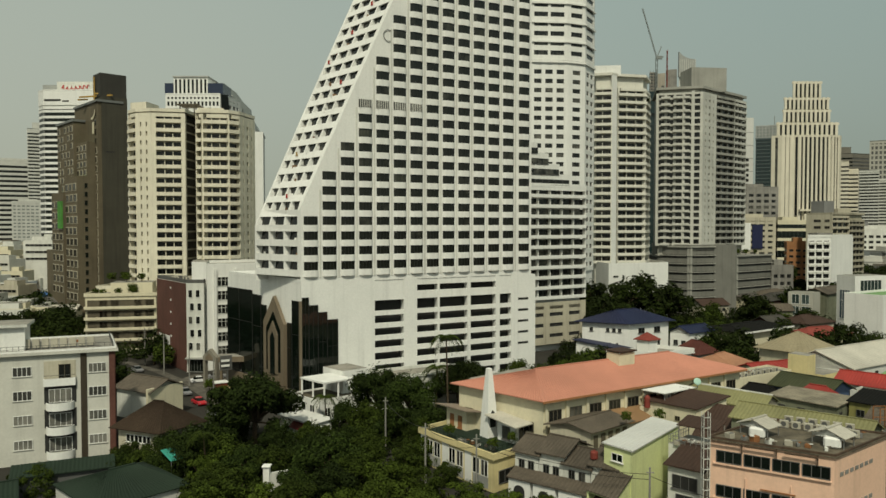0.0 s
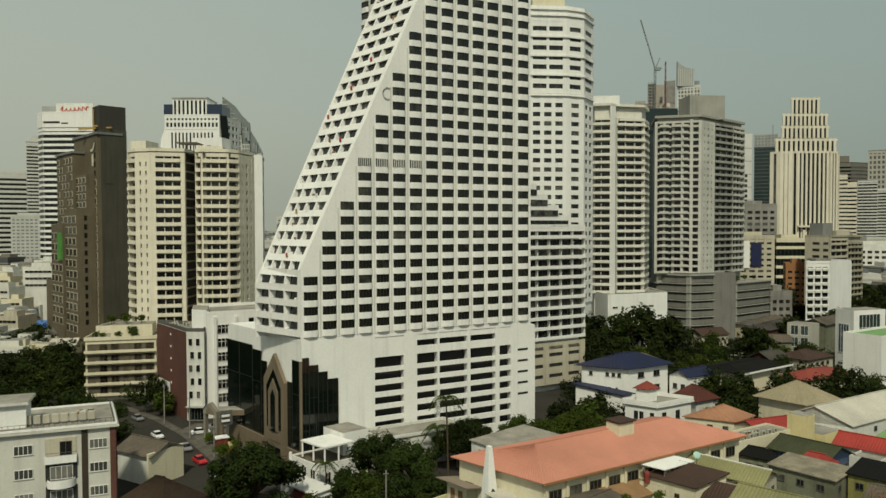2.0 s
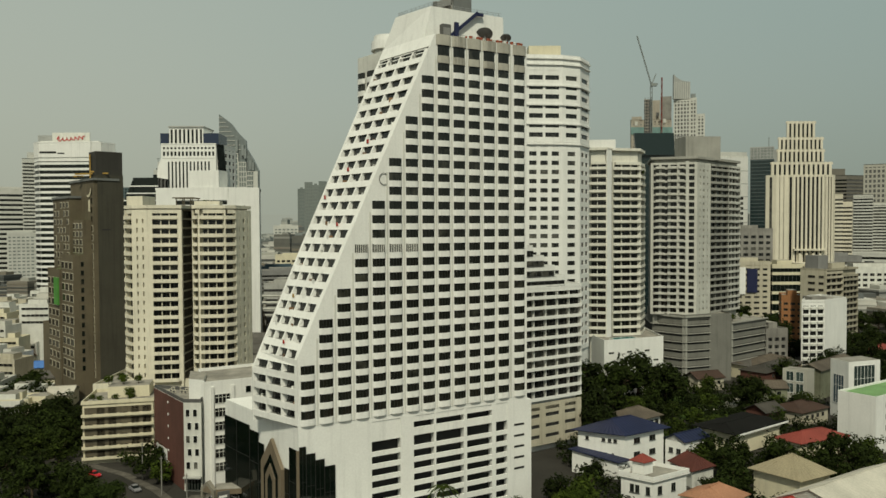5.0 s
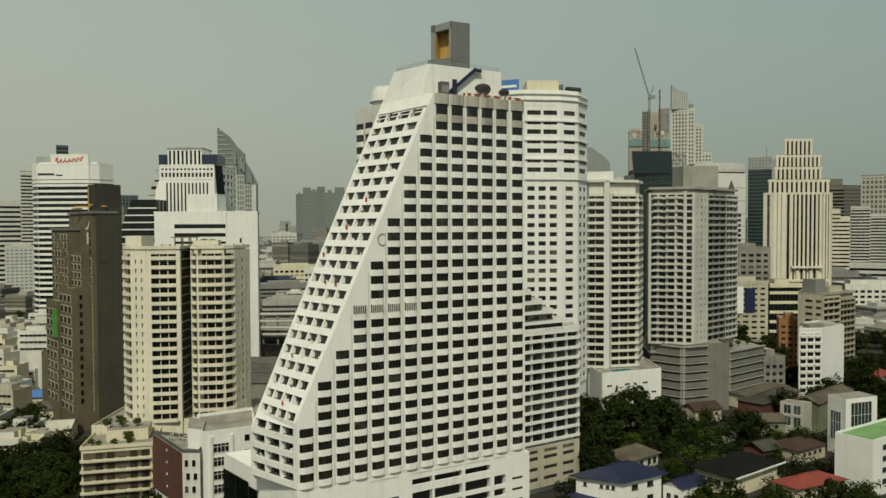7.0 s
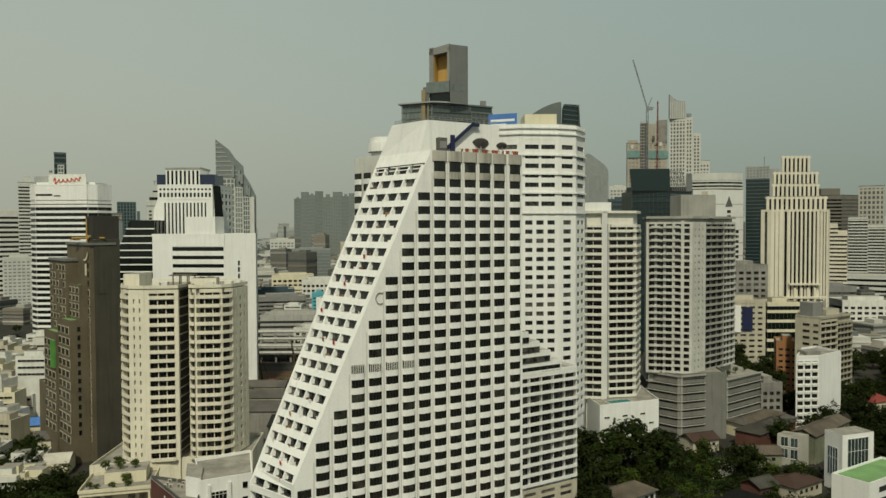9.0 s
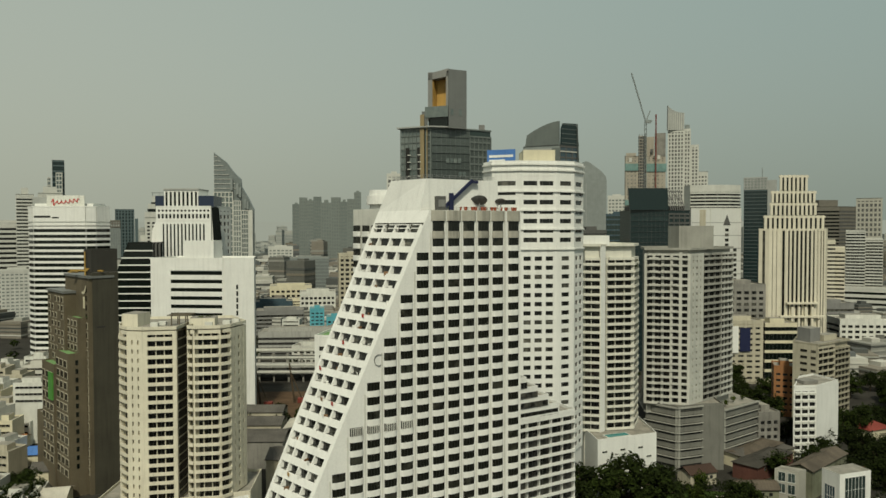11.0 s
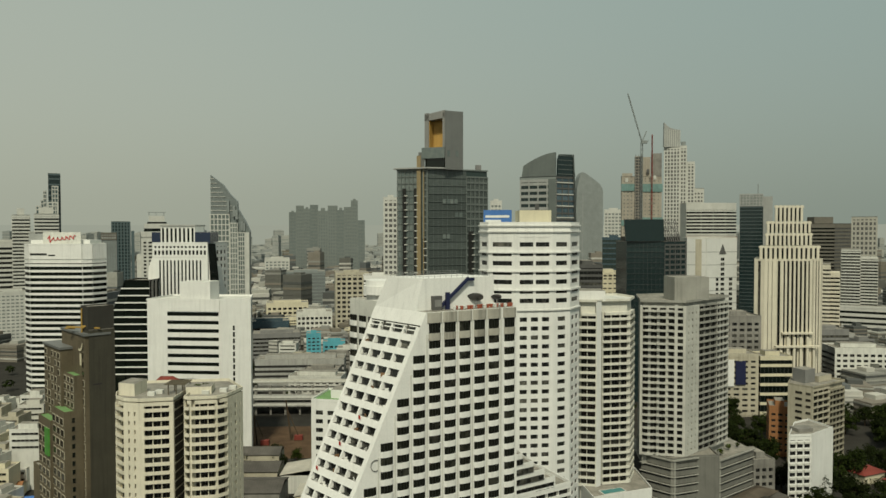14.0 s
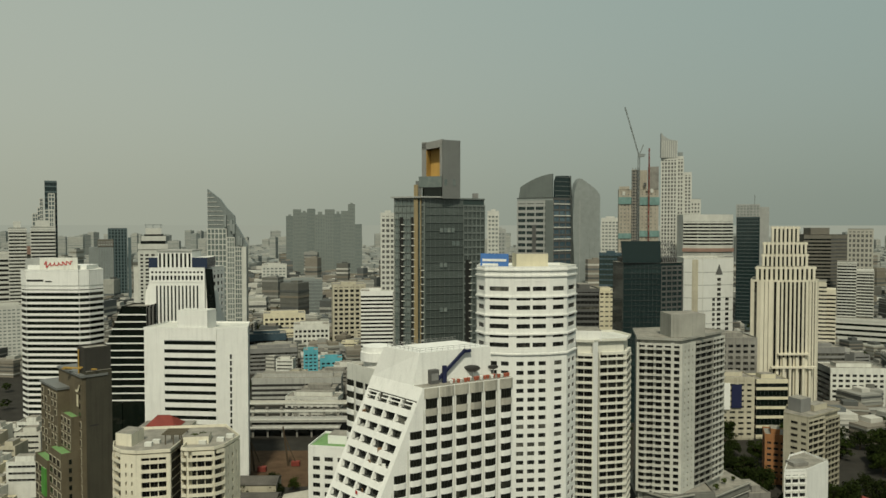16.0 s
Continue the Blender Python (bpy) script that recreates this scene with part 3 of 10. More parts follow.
for z0, z1, r in ((109.0, 111.0, 3.6), (111.0, 113.2, 4.4), (113.2, 114.6, 3.8)):
    bmesh.ops.create_cone(bm, cap_ends=True, radius1=r, radius2=r * 0.97, depth=z1 - z0, segments=28, matrix=Matrix.Translation((*tc, (z0 + z1) / 2)))
part("roof_turret", bm, WHITE, hotel, "round white roof turret")
# satellite dish and pots on the roof terrace
for sx_, r, nm in ((47.0, 2.0, "satellite_dish"), (53.0, 1.3, "satellite_dish")):
    dish = thing(nm, (*tw(sx_, 3.0), 109.05), "large grey mesh satellite dish on the hotel roof", "satellite dish", "satellite dishes")
    bm = bmesh.new()
    rings = [[bm.verts.new((r * q * math.cos(k * math.tau / 20), r * q * math.sin(k * math.tau / 20), 0.35 * r * q * q)) for k in range(20)] for q in (0.05, 0.35, 0.7, 1.0)]
    for a, b in zip(rings, rings[1:]):
        for k in range(20):
            bm.faces.new((a[k], a[(k + 1) % 20], b[(k + 1) % 20], b[k]))
    bm.faces.new(rings[0])
    bmesh.ops.solidify(bm, geom=list(bm.faces), thickness=0.06)
    part("reflector", bm, MIDGREY, dish, m=Matrix.Translation((*tw(sx_, 3.0), 110.9)) @ Matrix.Rotation(radians(-35), 4, "X"))
    put("mast", box_mesh(0.25, 0.25, 2.0, METAL), dish, Matrix.Translation((*tw(sx_, 3.0), 109.05)))
POT = surface("terracotta", (0.42, 0.12, 0.07), stain=0.2)
rp_ = random.Random(8)
for k in range(18):
    x, y = tw(40 + k * 0.93, 1.1 + rp_.random() * 0.8)
    pot = thing("plant_pot", (x, y, 109.05), "terracotta pot standing along the roof edge", "plant pot", "roof pots")
    bm = bmesh.new()
    bmesh.ops.create_cone(bm, cap_ends=True, radius1=0.3, radius2=0.42, depth=0.7, segments=14, matrix=Matrix.Translation((x, y, 109.42)))
    part("pot", bm, POT if k % 3 else WHITE, pot)
    bm = bmesh.new()
    bmesh.ops.create_cone(bm, cap_ends=True, radius1=0.46, radius2=0.46, depth=0.14, segments=14, matrix=Matrix.Translation((x, y, 109.82)))
    part("rim", bm, POT if k % 3 else WHITE, pot)
for k, (s_, u_, w, d, h) in enumerate(((35.5, 2.5, 2.2, 2.0, 3.2), (43.5, 4.5, 3.5, 2.0, 2.6), (50, 5, 3, 1.5, 2.2))):
    m_ = along(tw(s_, u_), tw(s_ + 5, u_))[0]
    sh_ = thing("roof_kiosk", (*tw(s_, u_), 109.05), "dark roof equipment housing", "equipment", "roof equipment")
    put("case", box_mesh(w, d, h, DARKGREY, 0.05), sh_, m_ @ Matrix.Translation((0, 0, 109.06)))
    put("louvre", box_mesh(w * 0.8, 0.05, h * 0.5, MIDGREY), sh_, m_ @ Matrix.Translation((w * 0.1, -0.06, 109.06 + h * 0.25)))
# cable loops on the front wall
bm = bmesh.new()
pts = [Vector((1.1 * math.cos(a * 0.35 + 1.0), 0, 1.2 * math.sin(a * 0.35 + 1.0))) for a in range(13)]
for p, q in zip(pts, pts[1:]):
    add_box(bm, 0, -0.06, -0.04, (q - p).length, 0.06, 0.04, 0, Matrix.Translation(p) @ Matrix.Rotation(-math.atan2(q.z - p.z, q.x - p.x), 4, "Y"))
part("cable_loop", bm, DARKGREY, hotel, m=face_m @ Matrix.Translation((19.2, -0.15, 77.0)))

# chairs and towels left out on the terraces
def chair_mesh(mat):
    bm = bmesh.new()
    add_box(bm, -0.35, -0.3, 0.36, 0.35, 0.4, 0.44)
    add_box(bm, -0.35, 0.34, 0.44, 0.35, 0.42, 1.0)
    for x in (-0.33, 0.27):
        for y in (-0.28, 0.34):
            add_box(bm, x, y, 0.0, x + 0.06, y + 0.06, 0.36)
    return finish(bm, "deck_chair", mat)


TOWEL_RED = surface("red_towel", (0.45, 0.06, 0.05), rough=0.95, stain=0.1, streak=0.0)
CHAIRS = [chair_mesh(WHITE), chair_mesh(surface("teak", (0.25, 0.15, 0.08), stain=0.2, streak=0.0)), chair_mesh(WHITE)]
rch = random.Random(31)
for i in range(1, ROWS_N, 1):
    for j in range(2):
        f = rch.choice((0.1, 0.18, 0.35, 0.43, 0.6, 0.68, 0.83, 0.9))
        p = slope_pt(ROW0 + PITCH * i - 1.0, f, 0.95 + 0.2 * j)
        ch = new("deck_chair", CHAIRS[(i + j) % 3])
        ch.matrix_basis = Matrix.Translation(p) @ Matrix.Rotation(rch.uniform(0, 6.28), 4, "Z") @ Matrix.Scale(1.5, 4)
        tagged(ch, "teak deck chair on a hotel terrace" if (i + j) % 3 == 1 else "white plastic chair on a hotel terrace", "chair", "terrace chairs")
for i, f in ((5, 0.4), (8, 0.63), (13, 0.3), (15, 0.85), (17, 0.58), (19, 0.4)):
    tl = new("towel", box_mesh(0.12, 0.9, 0.8, TOWEL_RED if i % 2 else GOLD))
    tl.matrix_basis = along(tw(0, 0), tw(57, 0))[0].to_3x3().to_4x4()
    tl.matrix_basis = Matrix.Translation(slope_pt(ROW0 + PITCH * i - 0.5, f, -0.3)) @ tl.matrix_basis
    tagged(tl, "bath towel hung over a white terrace parapet", "towel", "terrace towels")

# podium: car park decks and the black glass lobby
PA = [(16.0, 22.8), (26.0, 31.1), (31.6, 38.8), (39.6, 46.4), (47.5, 50.7)]
# body coloured near-black for the shade behind the open decks
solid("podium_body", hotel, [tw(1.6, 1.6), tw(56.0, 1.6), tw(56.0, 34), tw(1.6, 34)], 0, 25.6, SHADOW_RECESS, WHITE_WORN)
solid("podium_roof", hotel, [tw(0.08, 0.02), tw(56.3, 0.02), tw(56.3, 34), tw(0.08, 34)], 25.6, 26.4, WHITE)
pm, _ = along(tw(0, 0), tw(57.6, 0))
DECKS = [(19.1, 21.3), (16.5, 18.1), (13.9, 15.4), (11.3, 12.8), (8.7, 10.2), (6.1, 7.6), (3.4, 4.9)]
cuts = [0.0] + [v for ab in PA for v in ab] + [57.6]
for a, b in zip(cuts[0::2], cuts[1::2]):
    put("wall_panel", box_mesh(b - a, 1.5, 25.6, WHITE), hotel, pm @ Matrix.Translation((a, 0, 0)))
for a, b in PA:
    zs = [0.0] + [v for ab in sorted(DECKS) for v in ab]
    zs = zs + ([23.0, 24.3, 25.6] if a > 20 and a < 45 else [25.6])
    for z0, z1 in zip(zs[0::2], zs[1::2]):
        put("deck_parapet", box_mesh(b - a, 0.35, z1 - z0, WHITE), hotel, pm @ Matrix.Translation((a, 0.12, z0)))
for z0, z1 in DECKS[:5]:
    put("vent_slot", box_mesh(2.9, 0.08, 0.5, SHADOW_RECESS), hotel, pm @ Matrix.Translation((52.6, -0.05, z0 + 0.6)))
# side wall towards the street, with black glass and a bronze gabled portal
lm0, llen = along(tw(-0.4, 34.4), tw(-0.4, 0))
lm = lm0 @ Matrix.Translation((4.4, 0, 0))
put("street_wall", box_mesh(llen, 0.8, 25.6, WHITE), hotel, lm0 @ Matrix.Translation((0, 0.5, 0)))
for a, b, z1 in ((-4.3, 2.0, 22.8), (2.0, 8.6, 22.8), (8.6, 12.8, 22.0), (12.8, 15.4, 20.0), (15.4, 24.4, 15.0), (24.4, 26.4, 17.2), (26.4, 30.0, 21.9)):
    put("glass_bay", window_mesh(b - a - 0.02, z1 - 3.6, BLACK_FRAME, GLASS_DARK, 0, True), hotel, lm @ Matrix.Translation((a, 0.3, 3.6)))
for a, b, z1 in ((0.05, 1.5, 22.7), (1.5, 3.45, 21.1), (3.45, 5.4, 19.6), (5.4, 7.7, 18.0)):
    put("glass_bay", window_mesh(b - a - 0.02, z1 - 3.6, BLACK_FRAME, GLASS_DARK, 1, True), hotel, pm @ Matrix.Translation((a, -0.25, 3.6)))
put("corner_post", box_mesh(0.5, 0.5, 22.0, BRONZE), hotel, pm @ Matrix.Translation((-0.5, -0.4, 0)))


def gable(bm, x0, x1, z0, z1, peak, y0, y1, mi=0):
    xs = [(x0, z0), (x1, z0), (x1, z1), ((x0 + x1) / 2, peak), (x0, z1)]
    f = [bm.verts.new((x, y0, z)) for x, z in xs]
    k = [bm.verts.new((x, y1, z)) for x, z in xs]
    bm.faces.new(f).material_index = mi
    bm.faces.new(k[::-1]).material_index = mi
    for i in range(5):
        bm.faces.new((f[(i + 1) % 5], f[i], k[i], k[(i + 1) % 5])).material_index = mi


bm = bmesh.new()
gable(bm, 15.4, 24.4, 0, 16.8, 22.4, -0.5, 0.25)
part("portal", bm, BRONZE, hotel, "bronze gabled portal", m=lm)
bm = bmesh.new()
gable(bm, 16.8, 23.0, 6.6, 15.4, 19.2, -0.56, -0.45)
part("portal_glass", bm, GLASS_DARK, hotel, m=lm)
bm = bmesh.new()
gable(bm, 17.8, 22.0, 6.2, 14.4, 17.2, -0.72, -0.5)
part("portal_rib", bm, BRONZE, hotel, m=lm)
bm = bmesh.new()
gable(bm, 18.9, 20.9, 6.0, 13.6, 15.0, -0.78, -0.6)
part("portal_glass", bm, GLASS_DARK, hotel, m=lm)
put("entrance_glass", box_mesh(5.4, 0.1, 2.6, GLASS_DARK), hotel, lm @ Matrix.Translation((17.2, -0.6, 0.2)))
put("sign_board", box_mesh(5.6, 0.2, 1.6, BRONZE), hotel, lm @ Matrix.Translation((17.1, -0.65, 4.0)))
put("base_band", box_mesh(19.6, 0.5, 3.6, BRONZE), hotel, lm @ Matrix.Translation((-4.3, -0.2, 0)))
put("base_band", box_mesh(5.6, 0.5, 3.6, BRONZE), hotel, lm @ Matrix.Translation((24.45, -0.2, 0)))
put("base_band", box_mesh(7.7, 0.4, 3.6, BRONZE), hotel, pm @ Matrix.Translation((0.2, -0.3, 0)))

# ---- towers and blocks of the city ----
# cream apartment block with a dark slot down the middle
CB_P = [(-103.2, 241.0), (-101.0, 235.5), (-97.0, 231.8), (-91.5, 230.6), (-81.6, 232.6), (-81.0, 252.0), (-79.4, 252.0), (-78.9, 234.2), (-76.5, 233.4), (-68.5, 234.8), (-65.8, 238.0), (-63.5, 248.0), (-72, 262), (-104, 258)]
cream = block("apartment_block", "cream concrete apartment block with stacked balconies and a dark slot", CB_P, 73.0, AGED_CREAM, 0, 1.3, group="apartment blocks")
for a, b, nc, st in ((0, 1, 1, "balcony"), (1, 2, 1, "balcony"), (2, 3, 2, "strips"), (3, 4, 3, "balcony"), (7, 8, 1, "balcony"), (8, 9, 3, "balcony"), (9, 10, 1, "balcony"), (10, 11, 3, "strips")):
    facade(cream, CB_P[a], CB_P[b], 18.0, 72.6, 19, nc, AGED_CREAM, GLASS, sp=0.4 if st == "balcony" else 0.5, pier=0.6, ends=1.3 if (a, st) == (3, "balcony") else 0.3, style=st, rec=1.3, out=0.35 if a in (8, 9, 7) else 0.25)
put("slot_wall", box_mesh(18.5, 0.6, 72, AGED_CREAM), cream, along((-81.6, 232.6), (-81.0, 252.0))[0])
# dark glazed strips added only to darken the slot's lit side wall
for i in range(19):
    put("slot_window", window_mesh(17.0, 2.3, BROWN, GLASS_DARK, 7), cream, along((-81.6, 232.6), (-81.0, 252.0))[0] @ Matrix.Translation((0.7, -0.08, 18.3 + i * 2.87)))
put("slot_wall", box_mesh(17.4, 0.6, 72, AGED_CREAM), cream, along((-79.4, 252.0), (-78.9, 234.2))[0])
# back wall in dark grey, the slot's deep shade put into its colour
put("slot_back", box_mesh(3.0, 0.4, 72, DARKGREY), cream, Matrix.Translation((-82.0, 251.0, 0)))
solid("podium", cream, [(-107.5, 226), (-60.5, 240), (-62, 262), (-108, 256)], 0, 17.6, AGED_CREAM, ROOF_GREY, 0.9)
solid("roof_house", cream, [(-102.0, 240), (-96, 238), (-95, 246), (-101, 248)], 73.1, 77.2, AGED_CREAM, ROOF_GREY)
solid("roof_house", cream, [(-80, 240), (-72, 241), (-73, 248), (-81, 247)], 73.1, 75.6, AGED_CREAM, ROOF_GREY)

pergola = thing("roof_pergola", (-83.5, 243, 73.13), "weathered timber roof pergola hung with climbing plants", "pergola")
for x in (-86.0, -83.4, -80.8):
    for y in (240.0, 246.0):
        put("post", box_mesh(0.3, 0.3, 3.4, BROWN), pergola, Matrix.Translation((x, y, 73.12)))
for i in range(9):
    put("slat", box_mesh(7.0, 0.25, 0.3, BROWN), pergola, Matrix.Translation((-87, 239.4 + i * 0.85, 76.5)))
for x, y in ((-92, 238), (-90.5, 241), (-75, 240), (-70, 243), (-68, 247)):
    put("roof_box", box_mesh(2.4, 1.6, 1.3, WHITE_WORN, 0.05), cream, Matrix.Translation((x, y, 73.13)))

# dark brown stepped hotel block
BN, BU, BL = Vector((-133.6, 287.8)), Vector((0.733, 0.68)), Vector((-0.68, 0.733))


def bq(a, b):
    """Plan point of the dark hotel: a along its plain flank, b along its windowed face."""
    return tuple(BN + BU * a + BL * b)


def bquad(a0, a1, b0, b1):
    return [bq(a0, b0), bq(a1, b0), bq(a1, b1), bq(a0, b1)]


# brighter, warmer brown: sunlight painted onto the hotel's windowed side
BROWN_SUNLIT = surface("sunlit_brown_wall", (0.145, 0.12, 0.077), stain=0.25, streak=0.3)
brown = thing("dark_hotel", (*bq(5, 8), 0), "dark brown concrete hotel block stepping up to a tall slab", "building", "city towers")
solid("tower", brown, bquad(0, 9.8, 0, 9.0), 0, 87.8, OLIVE, ROOF_GREY)
solid("dark_crown", brown, bquad(-0.15, 9.9, 0.9, 9.1), 87.85, 96.6, BLACK_CLAD, ROOF_GREY, 0.5)
solid("step", brown, bquad(-1.4, 8.0, 0.35, 29.0), 0, 85.6, BROWN_SUNLIT, STEEL_GREY)
put("coping", prism_mesh(bquad(-1.9, 8.2, -0.3, 29.3), 85.6, 86.5, STEEL_GREY), brown)
solid("step", brown, bquad(-5.8, 6.0, 15.5, 37.8), 0, 79.0, BROWN_SUNLIT, STEEL_GREY)
put("coping", prism_mesh(bquad(-6.3, 6.0, 15.1, 38.2), 79.0, 79.9, STEEL_GREY), brown)
solid("step", brown, bquad(-4.6, 0.0, 3.2, 16.4), 0, 69.6, BROWN_SUNLIT, GREEN_DECK, 0.5)
solid("step", brown, bquad(-8.6, 0.0, 2.6, 18.0), 0, 56.0, BROWN_SUNLIT, GREEN_DECK, 0.5)
solid("step", brown, bquad(-9.4, 0.0, 18.0, 34.0), 0, 50.0, BROWN_SUNLIT, GREEN_DECK, 0.5)
solid("step", brown, bquad(-8.0, 0.0, 34.0, 48.0), 0, 26.0, BROWN_SUNLIT, ROOF_GREY, 0.8)
# x runs from the far end of the windowed face to its near corner
def win_face(a, b0, b1):
    return along(bq(a, b1), bq(a, b0))


def framed(m, x, z, w, hh):
    ob = put("surround", box_mesh(w + 0.5, 0.14, hh + 0.5, BEIGE), brown, m @ Matrix.Translation((x - 0.25, -0.14, z - 0.25)))
    put("pane", window_mesh(w, hh, BROWN, GLASS, 1), ob, m @ Matrix.Translation((x, -0.17, z)))


m_, l_ = win_face(-1.4, 0.35, 29)
for i in range(21):
    if i < 17:
        framed(m_, l_ - 4.4, 8 + i * 3.6, 3.0, 2.2)
        put("slot_window", window_mesh(1.8, 2.3, BROWN, GLASS_DARK, 0), brown, m_ @ Matrix.Translation((l_ - 8.4, -0.06, 8 + i * 3.6)))
    else:
        put("slot_window", window_mesh(2.0, 2.4, BROWN, GLASS_DARK, 0), brown, m_ @ Matrix.Translation((l_ - 3.6, -0.06, 8 + i * 3.6)))
m_, l_ = win_face(-5.8, 15.5, 37.8)
for i in range(8):
    for j in range(5):
        if (i + j) % 4:
            framed(m_, l_ - 20.5 + j * 4.2, 51.5 + i * 3.4, 2.0, 2.0)
m_, l_ = win_face(-4.6, 3.2, 16.4)
for i in range(4):
    for j in range(3):
        framed(m_, 1.1 + j * 4.2, 57.2 + i * 3.2, 2.3, 1.9)
m_, l_ = win_face(-8.6, 2.6, 18.0)
for i in range(11):
    for j in range(3):
        framed(m_, 0.9 + j * 4.9 + (0.9 if i % 2 else 0), 8.0 + i * 4.3, 3.2, 2.5)
m_, l_ = win_face(-9.4, 18.0, 34.0)
for i in range(9):
    for j in range(3):
        framed(m_, 1.0 + j * 5.0 + (0.8 if i % 2 else 0), 10.0 + i * 4.3, 3.0, 2.4)
# narrow end windows on the projecting block, facing the street
m_, l_ = along(bq(-8.6, 2.6), bq(0, 2.6))
for i in range(13):
    put("slot_window", window_mesh(1.2, 2.0, BROWN, GLASS_DARK, 0), brown, m_ @ Matrix.Translation((2.6, -0.05, 11 + i * 3.4)))
put("sign_panel", box_mesh(1.6, 0.12, 4.6, CREAM), brown, win_face(-1.4, 0, 29)[0] @ Matrix.Translation((22.6, -0.14, 73.5)), "pale vertical sign panel")
put("vent_slot", box_mesh(3.2, 0.1, 0.5, SHADOW_RECESS), brown, along(bq(0, 0), bq(9.8, 0))[0] @ Matrix.Translation((1.4, -0.06, 66.0)))
put("green_screen", prism_mesh(bquad(-10.1, -9.45, 18.5, 23.5), 36.0, 47.0, surface("bright_green_net", (0.1, 0.32, 0.06), stain=0.3)), brown, None, "bright green wall netting")
YEL = surface("ochre_steel", (0.42, 0.27, 0.07), rough=0.5, stain=0.2)
for (a0, b0), (a1, b1), z in (((-4.5, 12.5), (3.5, -1.2), 88.2), ((-4.5, 14.5), (-2.0, 11.0), 87.4), ((-1.5, 4.0), (3.0, 1.0), 88.9)):
    m_, l_ = along(bq(a0, b0), bq(a1, b1))
    put("roof_gantry", box_mesh(l_, 0.6, 0.55, YEL), brown, m_ @ Matrix.Translation((0, 0, z)), "ochre steel gantry beam")
put("gantry_post", box_mesh(0.45, 0.45, 9.5, YEL), brown, Matrix.Translation((*bq(-1.0, 6.0), 86.5)))
bm = bmesh.new()
arc = [(3.4 * math.cos(a * 0.24 + 4.3), 3.4 * math.sin(a * 0.24 + 4.3)) for a in range(9)]
arc2 = [(3.7 * math.cos(a * 0.19 + 4.5) - 0.7, 3.7 * math.sin(a * 0.19 + 4.5) + 1.2) for a in range(8, -1, -1)]
for y in (0, -0.2):
    bm.faces.new([bm.verts.new((x, y, z)) for x, z in arc + arc2])
bmesh.ops.recalc_face_normals(bm, faces=bm.faces)
part("wall_emblem", bm, CREAM, brown, "pale curved wall emblem", m=win_face(-1.4, 0, 29)[0] @ Matrix.Translation((23.0, -0.1, 82.5)))

# banded white hotel with a roof sign
banded = block("banded_hotel", "white hotel slab with long dark window bands and rounded end", [(-251, 462), (-246, 447), (-240, 441), (-208, 440), (-203, 443), (-198.5, 452), (-213, 478), (-250, 480)], 118.0, WHITE, 0, 0.5, roof=WHITE_WORN, par=0.6, group="city towers")
for a, b in (((-246, 447), (-240, 441)), ((-240, 441), (-208, 440)), ((-208, 440), (-203, 443)), ((-203, 443), (-198.5, 452))):
    facade(banded, a, b, 12, 108.5, 28, 1, WHITE, GLASS_DARK, sp=0.42, rec=0.5, style="band")
    m, ln = along(a, b)
    put("crown_band", box_mesh(ln - 0.5, 0.5, 8.5, WHITE), banded, m @ Matrix.Translation((0.5, 0.0, 109.4)))
put("sign_board", box_mesh(23, 0.5, 7.4, WHITE_WORN), banded, Matrix.Translation((-237, 452, 118.2)))
put("roof_house", box_mesh(36, 16, 2.6, WHITE), banded, Matrix.Translation((-246, 455, 118.15)))
put("crown_slot", box_mesh(10, 0.2, 1.2, SHADOW_RECESS), banded, along((-240, 441), (-208, 440))[0] @ Matrix.Translation((1.0, -0.08, 111.8)))
put("crown_slot", box_mesh(4, 0.2, 0.8, SHADOW_RECESS), banded, along((-240, 441), (-208, 440))[0] @ Matrix.Translation((12.0, -0.08, 111.4)))
SIGN_RED = surface("red_sign_paint", (0.5, 0.05, 0.05), stain=0.05, streak=0.0)
bm = bmesh.new()
for k in range(60):
    p, q = [Vector((17.0 * u + 0.5 * math.sin(u * 44), 0, 1.3 * math.sin(u * 40) * (1.6 if u < 0.12 else 0.8) + 1.2 * u)) for u in (k / 60, (k + 1) / 60)]
    add_box(bm, 0, -0.1, -0.22, (q - p).length, 0.1, 0.22, 0, Matrix.Translation(p) @ Matrix.Rotation(-math.atan2(q.z - p.z, q.x - p.x), 4, "Y"))
part("sign_script", bm, SIGN_RED, banded, "flowing red script on a white board", m=Matrix.Translation((-234, 451.7, 121.3)))
put("roof_house", box_mesh(16, 14, 6.5, FAR_GREY), banded, Matrix.Translation((-249, 458, 118.2)))

# striped tower with vertical fins, rows of square lights and splayed shoulders
striped = block("striped_tower", "white tower with vertical black window stripes and splayed sides", [(-172, 456), (-138, 456), (-133, 482), (-172, 482)], 118.6, WHITE, 0, 0.6, par=0.5, group="city towers")
facade(striped, (-172, 456), (-138, 456), 20, 109.8, 1, 12, WHITE, GLASS_DARK, sp=0.02, pier=1.25, rec=0.6, style="fins", ends=3.4)
facade(striped, (-172, 456), (-138, 456), 110.0, 118.4, 2, 14, WHITE, GLASS_DARK, sp=0.35, pier=0.42, rec=0.6, style="strips", ends=0.6, bars=0)
facade(striped, (-138, 456), (-133, 482), 20, 118.4, 22, 5, WHITE, GLASS, sp=0.45, pier=0.4, rec=0.6, style="strips")
